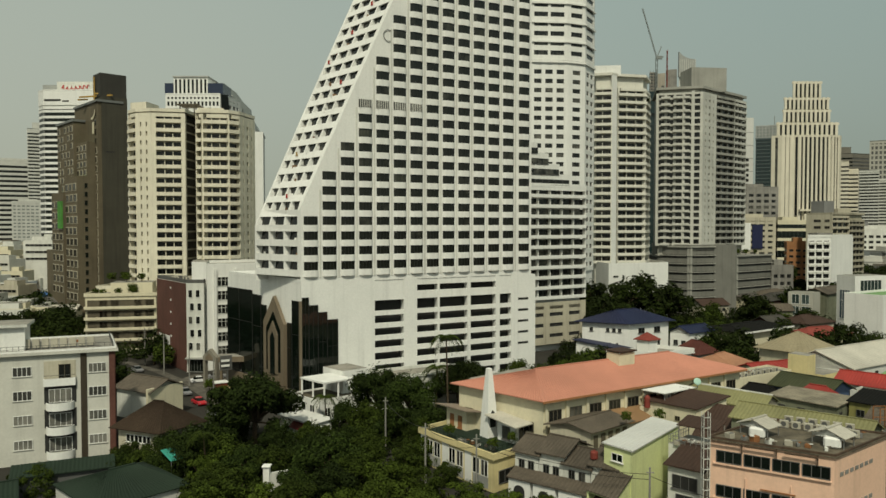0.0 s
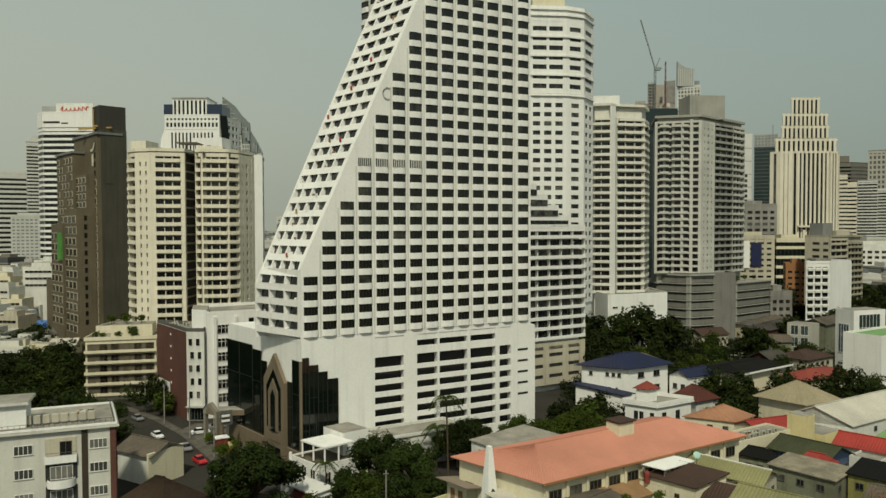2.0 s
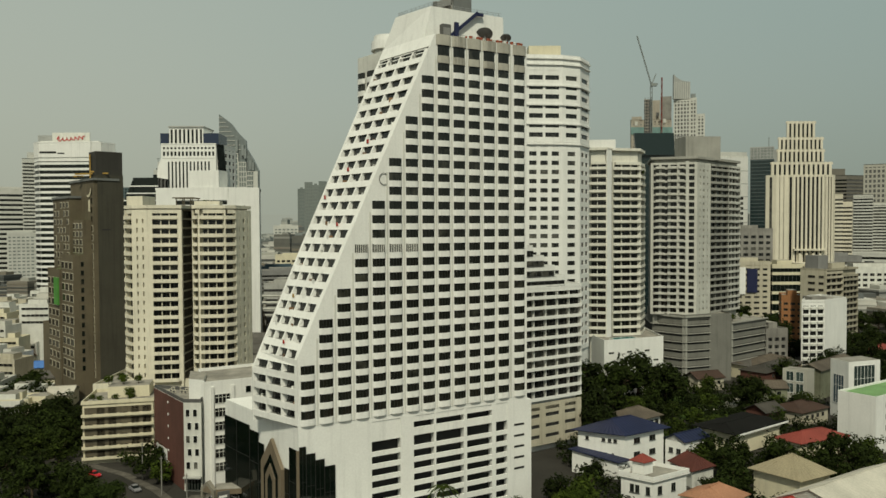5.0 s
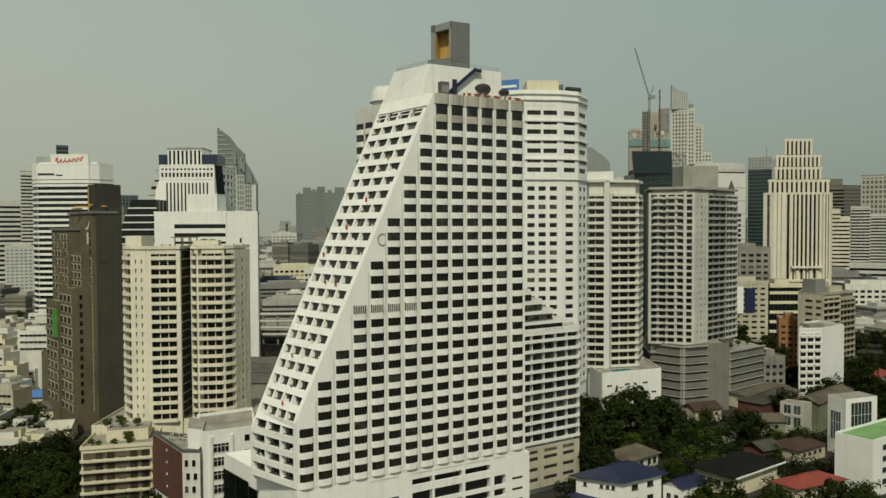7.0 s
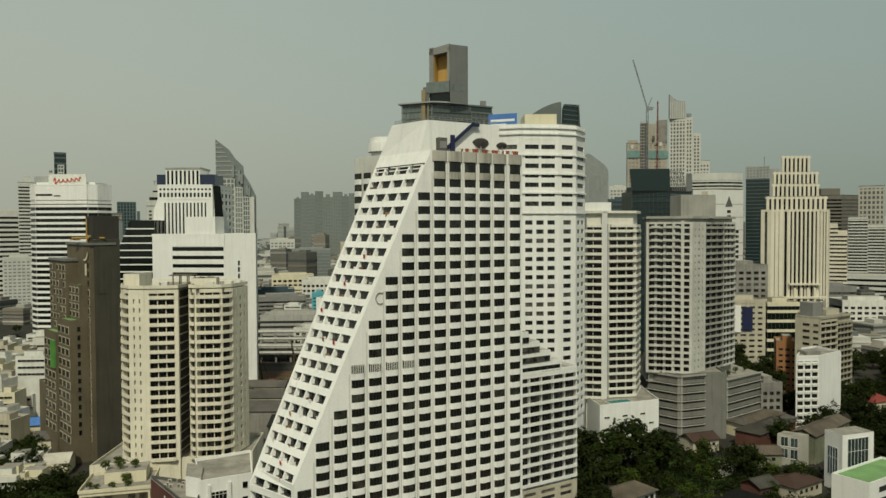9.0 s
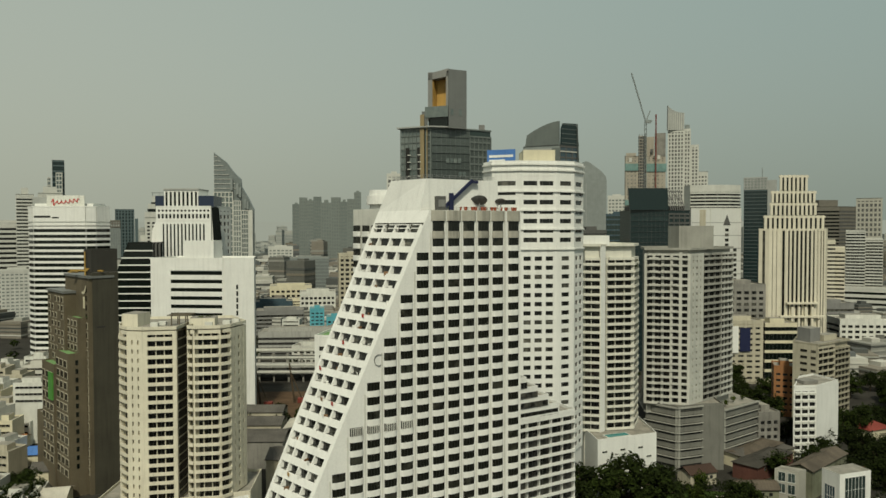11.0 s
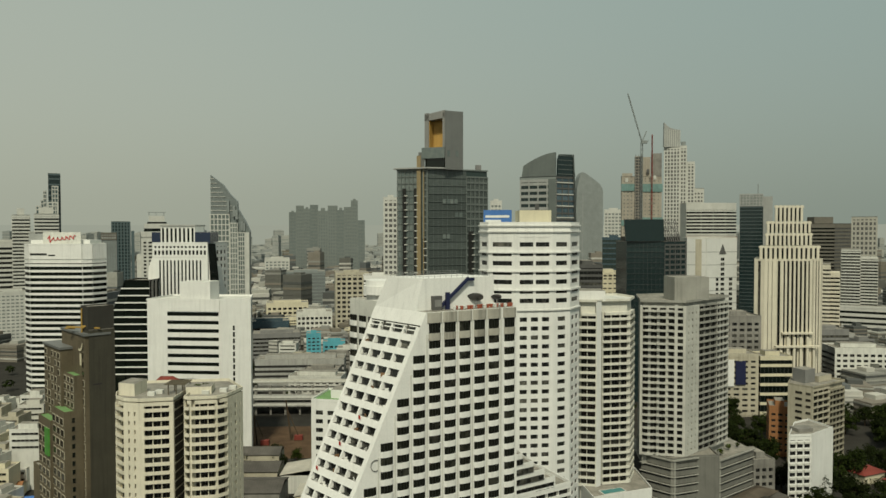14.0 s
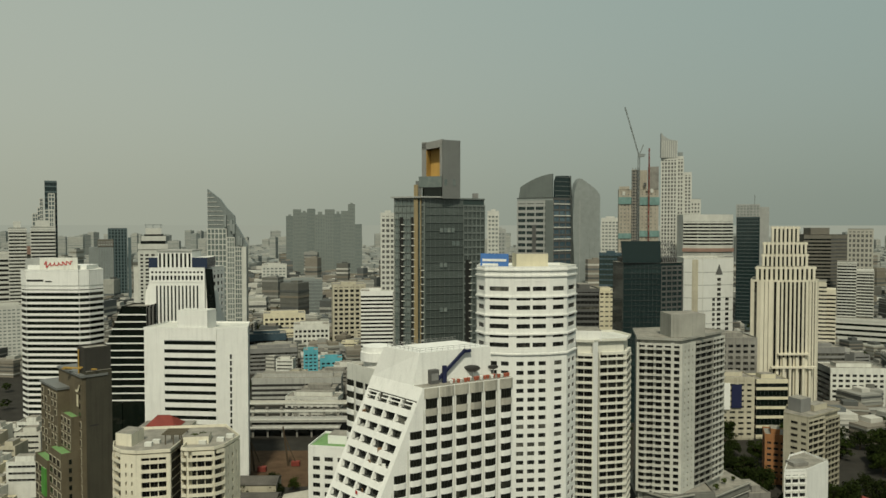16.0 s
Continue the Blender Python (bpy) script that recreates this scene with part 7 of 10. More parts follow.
for nm, lab, f, r, l, ze, zr, kd, ax, mt, wl_ in (
        ("olive_shed", "shed under an olive metal roof with pale ridge cap", (48.9, 111.0), (53.4, 116.0), (38.8, 121.2), 8.9, 10.6, "gable", 1, OLIVE_ROOF, BEIGE),
        ("olive_workshop", "workshop under a faded yellow-olive sheet roof", (53.0, 90.6), (57.6, 95.2), (40.3, 101.4), 10.3, 12.0, "gable", 1, OLIVE_ROOF, MOSS_WALL),
        ("dark_olive_shed", "shed under a dark olive roof with blue gable end", (67.0, 126.4), (73.8, 130.6), (60.4, 134.6), 7.6, 9.7, "gable", 1, DARK_OLIVE, BLUE_WALL),
        ("netted_yard_shed", "low yard shed covered in black shade netting", (58.6, 130.6), (62.4, 134.2), (53.4, 135.2), 6.6, 7.9, "hip", 1, BLACK_ROOF, MOSS_WALL),
        ("patched_shed", "mossy walled shed under a patched pale sheet roof", (61.8, 114.3), (67.6, 119.4), (55.1, 122.6), 8.5, 8.9, "shed", 3, OLD_SHEET, MOSS_WALL),
        ("small_red_shed", "small shed under a red hip roof", (65.0, 122.4), (68.0, 125.2), (61.6, 126.0), 7.9, 9.5, "hip", 1, BRIGHT_RED, WHITE_WORN),
        ("red_sheet_shed", "white shed under a bright red sheet roof", (79.4, 130.0), (84.4, 134.6), (73.4, 136.2), 7.8, 9.7, "gable", 1, BRIGHT_RED, WHITE_WORN),
        ("pale_warehouse", "long warehouse under a pale weathered sheet roof", (84.0, 148.9), (114.0, 167.4), (72.6, 156.6), 7.6, 11.0, "gable", 0, PALE_ROOF, WHITE_WORN),
        ("green_long_shed", "shed under a green sheet roof", (88.0, 134.0), (98.0, 140.0), (83.0, 140.0), 7.4, 8.8, "gable", 1, GREEN_DECK, WHITE_WORN),
        ("mustard_house", "mustard yellow house under a black sheet roof", (71.2, 110.6), (76.4, 115.4), (65.4, 117.0), 8.8, 9.8, "shed", 3, BLACK_ROOF, MUSTARD),
        ("dark_lean_to", "dark lean-to shed beside the pink block", (60.4, 86.0), (66.4, 92.4), (54.6, 92.2), 8.6, 9.6, "shed", 3, GREY_TILE, DARKGREY),
        ("brown_shed", "low shed under a rusty brown sheet roof", (70.0, 100.0), (77.0, 107.0), (62.0, 107.0), 8.0, 9.4, "gable", 1, TOWN_TILE, BEIGE),
        ("grey_annex", "low white annex under a flat grey roof", (14.5, 131.0), (26.0, 141.5), (5.5, 141.0), 7.2, 7.5, "shed", 0, ROOF_GREY, WHITE_WORN),
        ("orange_shed", "cream shed under an orange tiled roof", (63.4, 157.0), (69.4, 162.2), (53.9, 161.9), 6.4, 8.8, "hip", 0, surface("faded_orange_tile", (0.4, 0.2, 0.115), stain=0.35, streak=0.0, grain=0.3), CREAM),
        ("red_roofed_row", "cream row under a red sheet roof", (64.0, 147.0), (77.0, 152.0), (61.0, 152.0), 7.4, 8.8, "gable", 0, BRIGHT_RED, CREAM)):
    poly = par4(f, r, l)
    t = house(nm, lab, poly, ze, wl_, category="shed", group="low sheds")
    roof(t, poly, ze + 0.12, zr, mt, kd, ax, 0.35, 0.25, cap=WHITE_WORN if nm == "olive_shed" else None)
    windows(t, poly[3], poly[0], (ze - 2.2,), (0.2, 0.5, 0.8), 1.2, 1.1, DARKGREY, sill=False)
    windows(t, poly[0], poly[1], (ze - 2.2,), (0.25, 0.7), 1.1, 1.1, DARKGREY, sill=False)
for f, r, l, z in (((75.9, 126.0), (80.4, 129.6), (72.6, 129.6), 7.4), ((82.0, 125.0), (88.0, 129.5), (78.6, 128.4), 6.6)):
    poly = par4(f, r, l)
    t = house("white_flat_house", "small white flat-roofed house with dark windows", poly, z, WHITE_WORN)
    parapet(t, poly, z, 0.4, 0.18, WHITE_WORN)
    windows(t, poly[3], poly[0], (z - 2.4,), (0.3, 0.7), 1.2, 1.4, DARKGREY, GLASS_DARK)
    windows(t, poly[0], poly[1], (z - 2.4,), (0.3, 0.7), 1.2, 1.4, DARKGREY, GLASS_DARK)
scaf = thing("scaffold_frame", (58.4, 97.0, 0), "rusty orange scaffold frame behind the olive workshop", "scaffold")
RUST = surface("rusty_steel", (0.3, 0.13, 0.05), rough=0.8, stain=0.4, streak=0.3)
for dx in (0, 1.6, 3.2):
    for dy in (0, 1.6):
        put("post", box_mesh(0.12, 0.12, 12.6, RUST), scaf, Matrix.Translation((58.4 + dx, 97 + dy, 0)))
for z in (3, 6, 9, 11, 12.5):
    for dy in (0, 1.6):
        put("rail", box_mesh(3.3, 0.1, 0.1, RUST), scaf, Matrix.Translation((58.4, 97 + dy, z)))
# terrace of condensers in front of the hall
CT = par4((34.0, 111.4), (41.5, 116.6), (31.0, 114.4))
ct = house("condenser_terrace", "cream flat-roofed annex with a white shelter over condensers", CT, 8.7, CREAM)
put("shelter_roof", prism_mesh(inset(par4((34.2, 112.2), (40.2, 116.4), (31.8, 114.6)), -0.3), 11.1, 11.22, WHITE_WORN, WHITE), ct)
for p in par4((34.2, 112.2), (40.2, 116.4), (31.8, 114.6)):
    put("post", box_mesh(0.12, 0.12, 2.4, METAL), ct, Matrix.Translation((p[0], p[1], 8.71)))
put("rack", prism_mesh(inset(par4((34.2, 112.2), (40.2, 116.4), (31.8, 114.6)), 0.3), 9.9, 9.98, METAL), ct)
PB = par4((54.5, 134.0), (68.5, 142.6), (51.6, 138.6))
pb = house("plant_roof_block", "cream flat-roofed block carrying rows of condensers", PB, 8.6, CREAM)
parapet(pb, PB, 8.6, 0.35, 0.2, CREAM)
windows(pb, PB[0], PB[1], (6.0,), (0.3, 0.6, 0.85), 1.4, 1.1, DARKGREY)

# pink block with a flat roof full of plant
STAINED = surface("stained_roof_screed", (0.2, 0.17, 0.12), stain=0.6, streak=0.0, grain=0.35, scale=0.5)
BLACKENED = surface("blackened_coping", (0.13, 0.085, 0.055), stain=0.5, streak=0.2, grain=0.4, scale=0.6)
PP = par4((39.9, 73.8), (49.8, 81.4), (29.6, 80.4))
pk = house("pink_block", "salmon pink flat-roofed block with dark ribbon windows", PP, 13.4, PINK, top=ROOF_GREY)
put("roof_coping", prism_mesh(inset(PP, -0.25), 13.42, 13.56, STAINED, STAINED), pk)
parapet(pk, inset(PP, -0.2), 13.565, 0.22, 0.2, BLACKENED)
km, kl = along(PP[3], PP[0])
for z in (11.0, 7.2, 3.4):
    for i in range(4):
        put("window", window_mesh(2.65, 1.35, DARKGREY, GLASS_DARK, 2), pk, km @ Matrix.Translation((0.7 + i * 2.85, -0.07, z)))
    put("ledge", box_mesh(11.6, 0.25, 0.14, PINK), pk, km @ Matrix.Translation((0.4, -0.25, z - 0.2)))
km2, kl2 = along(PP[0], PP[1])
for z in (11.2, 7.4):
    for i in range(7):
        put("vent_block", box_mesh(0.75, 0.1, 0.42, CONCRETE), pk, km2 @ Matrix.Translation((1.2 + i * 1.15, -0.06, z)))
for x, z in ((3.7, 6.0), (8.2, 4.6)):
    put("drain_pipe", box_mesh(0.12, 0.14, 9.5, PINK), pk, km @ Matrix.Translation((x, -0.16, 0.2)))
random.seed(11)
for k in range(13):
    a, b = (0.72 + 0.2 * (k % 2), 0.25 + 0.052 * k)
    p = lerp(lerp(PP[0], PP[1], a), lerp(PP[3], PP[2], a), b)
    copy_thing(AC, pose(p[0], p[1], 13.57, 0, 0, -31))
for x, y, w, d in ((35.6, 79.6, 2.3, 3.2), (41.9, 75.8, 2.3, 3.3)):
    cp = thing("roof_canopy", (x, y, 13.57), "small pale sheet canopy over roof equipment", "canopy", "roof canopies")
    p4 = [tuple((Matrix.Rotation(radians(37.5), 2) @ Vector(v)) + Vector((x, y))) for v in ((0, 0), (w, 0), (w, d), (0, d))]
    roof(cp, p4, 14.8, 15.5, PALE_ROOF, "gable", 0, 0.3, thick=0.06)
    for q in p4:
        put("post", box_mesh(0.08, 0.08, 1.4, METAL), cp, Matrix.Translation((*q, 13.57)))
    put("tarpaulin", box_mesh(1.7, 1.1, 1.15, WHITE, 0.2), cp, pose(x - 1.7, y + 0.9, 13.58, 0, 0, -31), "crumpled white tarpaulin")
for k, (a, b) in enumerate(((0.02, 0.93), (0.3, 0.95), (0.62, 0.97))):
    p, q = lerp(PP[3], PP[0], a), lerp(PP[3], PP[0], a + 0.26)
    m_, l_ = along(p, q)
    put("roof_pipe", box_mesh(l_, 0.14, 0.14, BLACKENED), pk, m_ @ Matrix.Translation((0, -0.5, 13.3 - 0.08 * k)))
    put("drop_pipe", box_mesh(0.12, 0.12, 1.1, BLACKENED), pk, m_ @ Matrix.Translation((l_ - 0.1, -0.36, 12.4)))
m_, l_ = along(PP[3], PP[0])
put("service_pipe", box_mesh(l_ * 0.28, 0.12, 0.12, RUST), pk, m_ @ Matrix.Translation((l_ * 0.43, -0.2, 8.75)))
lad = thing("steel_ladder_tower", (29.2, 80.0, 0), "rusty open steel ladder tower beside the pink block", "ladder")
for i, (dx, dy) in enumerate(((0, 0), (0.7, 0), (0.7, 0.7), (0, 0.7))):
    put("post", box_mesh(0.07, 0.07, 16.5, WHITE_WORN), lad, Matrix.Translation((28.6 + dx, 79.6 + dy, 0)))
for i in range(14):
    bm = bmesh.new()
    add_box(bm, 28.6, 79.6, 1 + i * 1.15, 29.35, 79.66, 1.07 + i * 1.15)
    add_box(bm, 28.6, 79.6, 1 + i * 1.15, 28.66, 80.35, 1.07 + i * 1.15)
    add_box(bm, 29.3, 79.6, 1 + i * 1.15, 29.36, 80.35, 1.07 + i * 1.15)
    part("rung", bm, WHITE_WORN, lad)

tank_at(31.9, 113.4, 8.7, 0.45, 1.9, RED_DARK, "red and white water tank on a roof")
tank_at(36.9, 113.9, 8.7, 0.35, 0.9, surface("turquoise_plastic", (0.2, 0.45, 0.4), stain=0.1), "turquoise water tank on a roof")
tank_at(19.4, 93.0, 7.2, 0.5, 1.0, RED_DARK, "small red water tank among grey roofs")
tank_at(17.6, 111.2, 6.0, 0.9, 2.6, GREEN_ROOF, "tall dark green water tank")

# villas further back
V1 = par4((49.5, 193.5), (62.0, 200.5), (38.0, 199.0))
v1 = house("blue_roofed_villa", "white villa under a navy blue tiled hip roof", V1, 11.0, WHITE)
roof(v1, V1, 11.1, 14.3, BLUE_ROOF, "hip", 0, 1.0, 0.28)
windows(v1, V1[3], V1[0], (8.6,), (0.2, 0.55, 0.68, 0.8), 0.9, 1.0, DARKGREY)
windows(v1, V1[3], V1[0], (5.2,), (0.45, 0.6, 0.75), 0.6, 0.5, DARKGREY)
windows(v1, V1[0], V1[1], (8.2, 4.4), (0.3, 0.7), 2.2, 1.5, DARKGREY)
VP = par4((47, 190.5), (50, 192.5), (36, 197))
put("lower_wing", prism_mesh(VP, 0, 4.6, WHITE, BLUE_ROOF), v1)
roof(v1, VP, 4.7, 6.4, BLUE_ROOF, "shed", 0, 0.6)
V2 = par4((50.6, 171.6), (60.6, 177.6), (44.2, 176.2))
v2 = house("white_terrace_villa", "white villa with balustraded roof terrace and red turret", V2, 6.0, WHITE)
put("terrace_edge", prism_mesh(inset(V2, -0.5), 6.0, 6.35, WHITE, ROOF_GREY), v2)
parapet(v2, inset(V2, -0.4), 6.36, 0.9, 0.2, WHITE)
windows(v2, V2[3], V2[0], (2.6,), (0.35, 0.52, 0.85), 1.0, 2.0, DARKGREY, GLASS_DARK)
windows(v2, V2[0], V2[1], (2.6,), (0.2, 0.6), 1.4, 2.0, DARKGREY, GLASS_DARK)
T2 = par4((49.6, 175.6), (52.2, 177.2), (47.2, 177.4))
put("turret", prism_mesh(T2, 6.36, 9.4, WHITE), v2)
roof(v2, T2, 9.5, 11.2, RED_DARK, "pyramid", 0, 0.5, label="red tiled turret roof")
V3 = par4((66.5, 196.5), (75.0, 202.0), (62.5, 200.5))
v3 = house("small_blue_roofed_house", "white house with a navy blue roof", V3, 8.0, WHITE)
roof(v3, V3, 8.1, 9.8, BLUE_ROOF, "gable", 0, 0.5)
windows(v3, V3[3], V3[0], (4.5,), (0.3, 0.7), 1.2, 1.4, DARKGREY)
V4 = par4((86.4, 210.4), (106.6, 224.6), (78.4, 220.4))
v4 = house("black_roofed_house", "low cream house under a wide black tiled roof", V4, 6.0, CREAM)
roof(v4, V4, 6.2, 7.6, BLACK_ROOF, "hip", 0, 1.2, 0.2)
windows(v4, V4[3], V4[0], (2.6,), (0.2, 0.4, 0.6, 0.8), 1.8, 1.6, DARKGREY)
put("fascia", box_mesh(26.5, 0.15, 0.5, WHITE), v4, along(V4[0], V4[1])[0] @ Matrix.Translation((-0.9, -1.25, 5.9)))
V5 = par4((83.6, 167.6), (93.4, 172.8), (76.6, 176.2))
v5 = house("beige_pavilion", "cream pavilion under a pale beige pyramid roof", V5, 7.6, CREAM)
roof(v5, V5, 7.7, 11.9, surface("beige_shingle", (0.36, 0.31, 0.2), stain=0.3, streak=0, grain=0.3), "pyramid", 0, 1.0)
V6 = par4((70.2, 140.0), (72.8, 142.2), (67.8, 143.0))
house("stair_tower", "pale yellow stair tower with a flat cap", V6, 12.0, YELLOW)
V7 = par4((74.0, 141.5), (80.0, 145.5), (70.6, 145.5))
v7 = house("yellow_flat_house", "pale yellow flat-roofed house with small windows", V7, 8.0, YELLOW)
windows(v7, V7[3], V7[0], (5.4,), (0.3, 0.7), 1.4, 1.2, DARKGREY)
V8 = par4((100.4, 201.2), (117.6, 208.6), (96.2, 207.0))
v8 = house("red_roofed_house", "house under a rust-red tiled hip roof", V8, 6.0, CREAM)
roof(v8, V8, 6.2, 8.4, RED_DARK, "hip", 0, 0.8)
windows(v8, V8[3], V8[0], (3.0,), (0.3, 0.7), 1.2, 1.8, WHITE)
V9 = par4((64.2, 184.0), (71.2, 188.2), (61.2, 192.0))
v9 = house("rust_roofed_house", "low white house under a dark rust-red roof", V9, 4.4, WHITE_WORN)
roof(v9, V9, 4.5, 7.2, surface("dark_rust_roof", (0.12, 0.035, 0.025), stain=0.35, streak=0.0, grain=0.3), "hip", 1, 0.6, 0.3)

# white flat block on the right, with a green roof deck
W1 = par4((126.4, 209.6), (151.0, 225.0), (120.2, 218.6))
w1 = house("white_flat_block", "white flat-roofed block with dark slots and green roof deck", W1, 16.4, WHITE, top=GREEN_DECK)
parapet(w1, W1, 16.4, 0.7, 0.25, WHITE)
wm1, wl1 = along(W1[0], W1[1])
for i in range(4):
    # flat near-black strip on the wall, painted as a balcony's shade
    put("balcony_slot", box_mesh(22, 0.12, 1.6, SHADOW_RECESS), w1, wm1 @ Matrix.Translation((5.5, -0.06, 3.0 + i * 3.4)))
W2 = par4((140.0, 248.0), (153.5, 252.5), (137.8, 255.5))
w2 = house("glazed_block", "white block with a large green glazed screen", W2, 20.0, WHITE)
put("green_glazing", window_mesh(9.5, 12.0, WHITE, GLASS_GREEN, 5, True), w2, along(W2[0], W2[1])[0] @ Matrix.Translation((2.2, -0.1, 6.5)))
put("green_glazing", window_mesh(4.5, 10, WHITE, GLASS_BLUE, 3, True), w2, along(W2[3], W2[0])[0] @ Matrix.Translation((1.4, -0.1, 5.0)))
PV = par4((139.0, 274.0), (143.5, 277.5), (132.0, 279.0))
pv = house("glazed_pavilion", "pale green glazed pavilion in front of a dark long roof", PV, 12.0, DULL_WHITE)
windows(pv, PV[3], PV[0], (3.0, 7.5), (0.3, 0.7), 2.6, 3.6, WHITE, GLASS_GREEN)
SH = par4((146.0, 277.5), (172.0, 300.0), (140.0, 284.0))
sh = house("long_shed", "long shed under a dark grey sheet roof", SH, 11.0, MOSS_WALL)
roof(sh, SH, 11.1, 13.2, TOWN_TILE, "gable", 0, 0.6)
for k, (f, r, l, z) in enumerate((((133, 296), (158, 317), (126, 304), 6.5), ((116, 275), (132, 275), (117, 283), 5.0), ((120, 240), (133, 248), (114, 249), 4.5), ((108, 240), (116, 244), (104, 246), 4.6),
                               ((137, 312), (160, 331), (131, 319), 6.5), ((104, 292), (116, 296), (101, 299), 5.0))):
    poly = par4(f, r, l)
    t = house("grey_shed", "low brick shed under a weathered grey roof", poly, z, (BRICK, MOSS_WALL, BEIGE)[k % 3], category="shed", group="low sheds")
    roof(t, poly, z + 0.1, z + 2.4, (DARK_SHEET, TOWN_TILE, BROWN_TILE)[k % 3], "gable" if k % 2 else "hip", 0, 0.6)
    windows(t, poly[0], poly[1], (z - 2.4,), (0.2, 0.4, 0.6, 0.8), 1.4, 1.3, DARKGREY, GLASS_DARK, sill=False)

VG = par4((61.0, 232.6), (73.5, 241.6), (54.6, 240.0))
vg = house("garden_villa", "white villa under a dark brown hip roof in a garden", VG, 3.9, WHITE_WORN)
roof(vg, VG, 4.0, 6.8, TOWN_TILE, "hip", 0, 0.9, 0.3)
windows(vg, VG[3], VG[0], (1.2,), (0.25, 0.55, 0.8), 1.2, 1.6, DARKGREY, GLASS_DARK)
windows(vg, VG[0], VG[1], (1.0,), (0.2, 0.45, 0.7, 0.88), 1.6, 1.9, DARKGREY, GLASS_DARK)

# garden with a pale curved path between the trees
lawn = tagged(new("lawn", prism_mesh([(84, 250), (120, 256), (122, 286), (92, 290), (80, 270)], 0.0, 0.06, surface("garden_grass", (0.05, 0.085, 0.018), rough=0.95, stain=0.4, streak=0.0, grain=0.4))), "rough green garden lawn", "lawn", kind="structure")
arc_ = [(95 + 21 * math.sin(u), 262 + 19 * (1 - math.cos(u))) for u in [i * 0.16 for i in range(11)]]
gp = prism_mesh(arc_ + [(95 + 15.5 * math.sin(u), 265.5 + 15.5 * (1 - math.cos(u)) + 1.0) for u in [i * 0.16 for i in range(10, -1, -1)]], 0.0, 0.12, PALE_ROOF)
tagged(new("garden_path", gp), "pale curved concrete garden path", "path", kind="structure")

# houses towards the street on the left
GRP = par4((-41.5, 86.5), (-33.5, 95.5), (-51.0, 95.3))
g1 = house("green_roofed_house", "low house under a dark green metal hip roof", GRP, 2.9, WHITE_WORN)
roof(g1, GRP, 3.0, 5.3, GREEN_ROOF, "hip", 0, 0.3, 0.36)
GR2 = par4((-58.0, 97.4), (-46.8, 102.4), (-59.0, 99.6))
g2 = house("green_sheet_lean_to", "long low lean-to with green sheet roof", GR2, 3.0, DARKGREY, category="shed")
roof(g2, GR2, 3.1, 4.0, GREEN_ROOF, "shed", 0, 0.4)
GR3 = par4((-59, 86), (-53.4, 90), (-63, 93))
g3 = house("green_roofed_shed", "shed under a dark green metal roof", GR3, 2.6, WHITE_WORN, category="shed")
roof(g3, GR3, 2.7, 4.2, GREEN_ROOF, "gable", 0, 0.5)
BRH = par4((-43.4, 111.0), (-39.4, 117.0), (-51.0, 114.0))
b1 = house("brown_hip_house", "white house under a dark brown hip roof", BRH, 5.4, BEIGE)
roof(b1, BRH, 5.5, 9.2, surface("blackened_brown_roof_tile", (0.055, 0.038, 0.026), rough=0.9, stain=0.4, streak=0.0, grain=0.4), "hip", 1, 0.9, 0.4)
windows(b1, BRH[3], BRH[0], (3.4,), (0.3, 0.5, 0.7), 1.6, 1.2, WHITE)
S1 = par4((-55.0, 136.5), (-51.5, 143.5), (-63.5, 141.5))
s1 = house("street_house", "white house under a grey gable roof beside the street", S1, 5.6, WHITE_WORN)
roof(s1, S1, 5.7, 7.6, TOWN_TILE, "gable", 1, 0.6)
put("party_wall", prism_mesh(par4((-55.2, 135.8), (-51.2, 143.0), (-55.6, 136.0)), 0, 6.4, CREAM), s1)

PALE_WHITE = surface("white_sheet_canopy", (0.66, 0.66, 0.62), stain=0.2, streak=0.0)
# hotel forecourt: annex roof, white canopies, small porch
AN = par4((-12.0, 144.5), (5.0, 154.0), (-17.0, 150.5))
an = house("forecourt_annex", "low white annex with flat roof at the podium foot", AN, 6.4, WHITE_WORN)
parapet(an, inset(AN, -0.3), 6.4, 0.6, 0.25, WHITE_WORN)
windows(an, AN[0], AN[1], (2.6,), (0.82, 0.93), 1.9, 2.4, DARKGREY, GLASS_DARK)
CN = par4((-22.0, 134.4), (-17.0, 138.6), (-27.4, 139.4))
cn = house("white_canopy", "white flat porch canopy on slender posts over a terrace", CN, 8.05, WHITE, 7.75, category="canopy", top=WHITE)
for p in inset(CN, 0.25) + [lerp(inset(CN, 0.25)[3], inset(CN, 0.25)[0], 0.5), lerp(inset(CN, 0.25)[0], inset(CN, 0.25)[1], 0.5)]:
    put("post", box_mesh(0.3, 0.3, 2.95, WHITE), cn, Matrix.Translation((p[0] - 0.15, p[1] - 0.15, 4.8)))
CB = par4((-19.4, 140.8), (-15.0, 144.4), (-24.0, 145.6))
cb = house("white_stair_house", "white stair house behind the porch canopy", CB, 8.9, WHITE)
CK = par4((-23.0, 134.0), (-15.8, 140.0), (-29.6, 140.6))
ck = house("white_gate_house", "white two-storey gate house with a terrace and dark windows", CK, 4.5, WHITE, top=BROWN)
windows(ck, CK[3], CK[0], (1.7,), (0.5, 0.8), 1.5, 2.0, WHITE, GLASS_DARK)
windows(ck, CK[0], CK[1], (1.2,), (0.2, 0.5), 1.3, 2.0, WHITE, GLASS_DARK)
parapet(ck, CK, 4.5, 0.3, 0.25, WHITE)
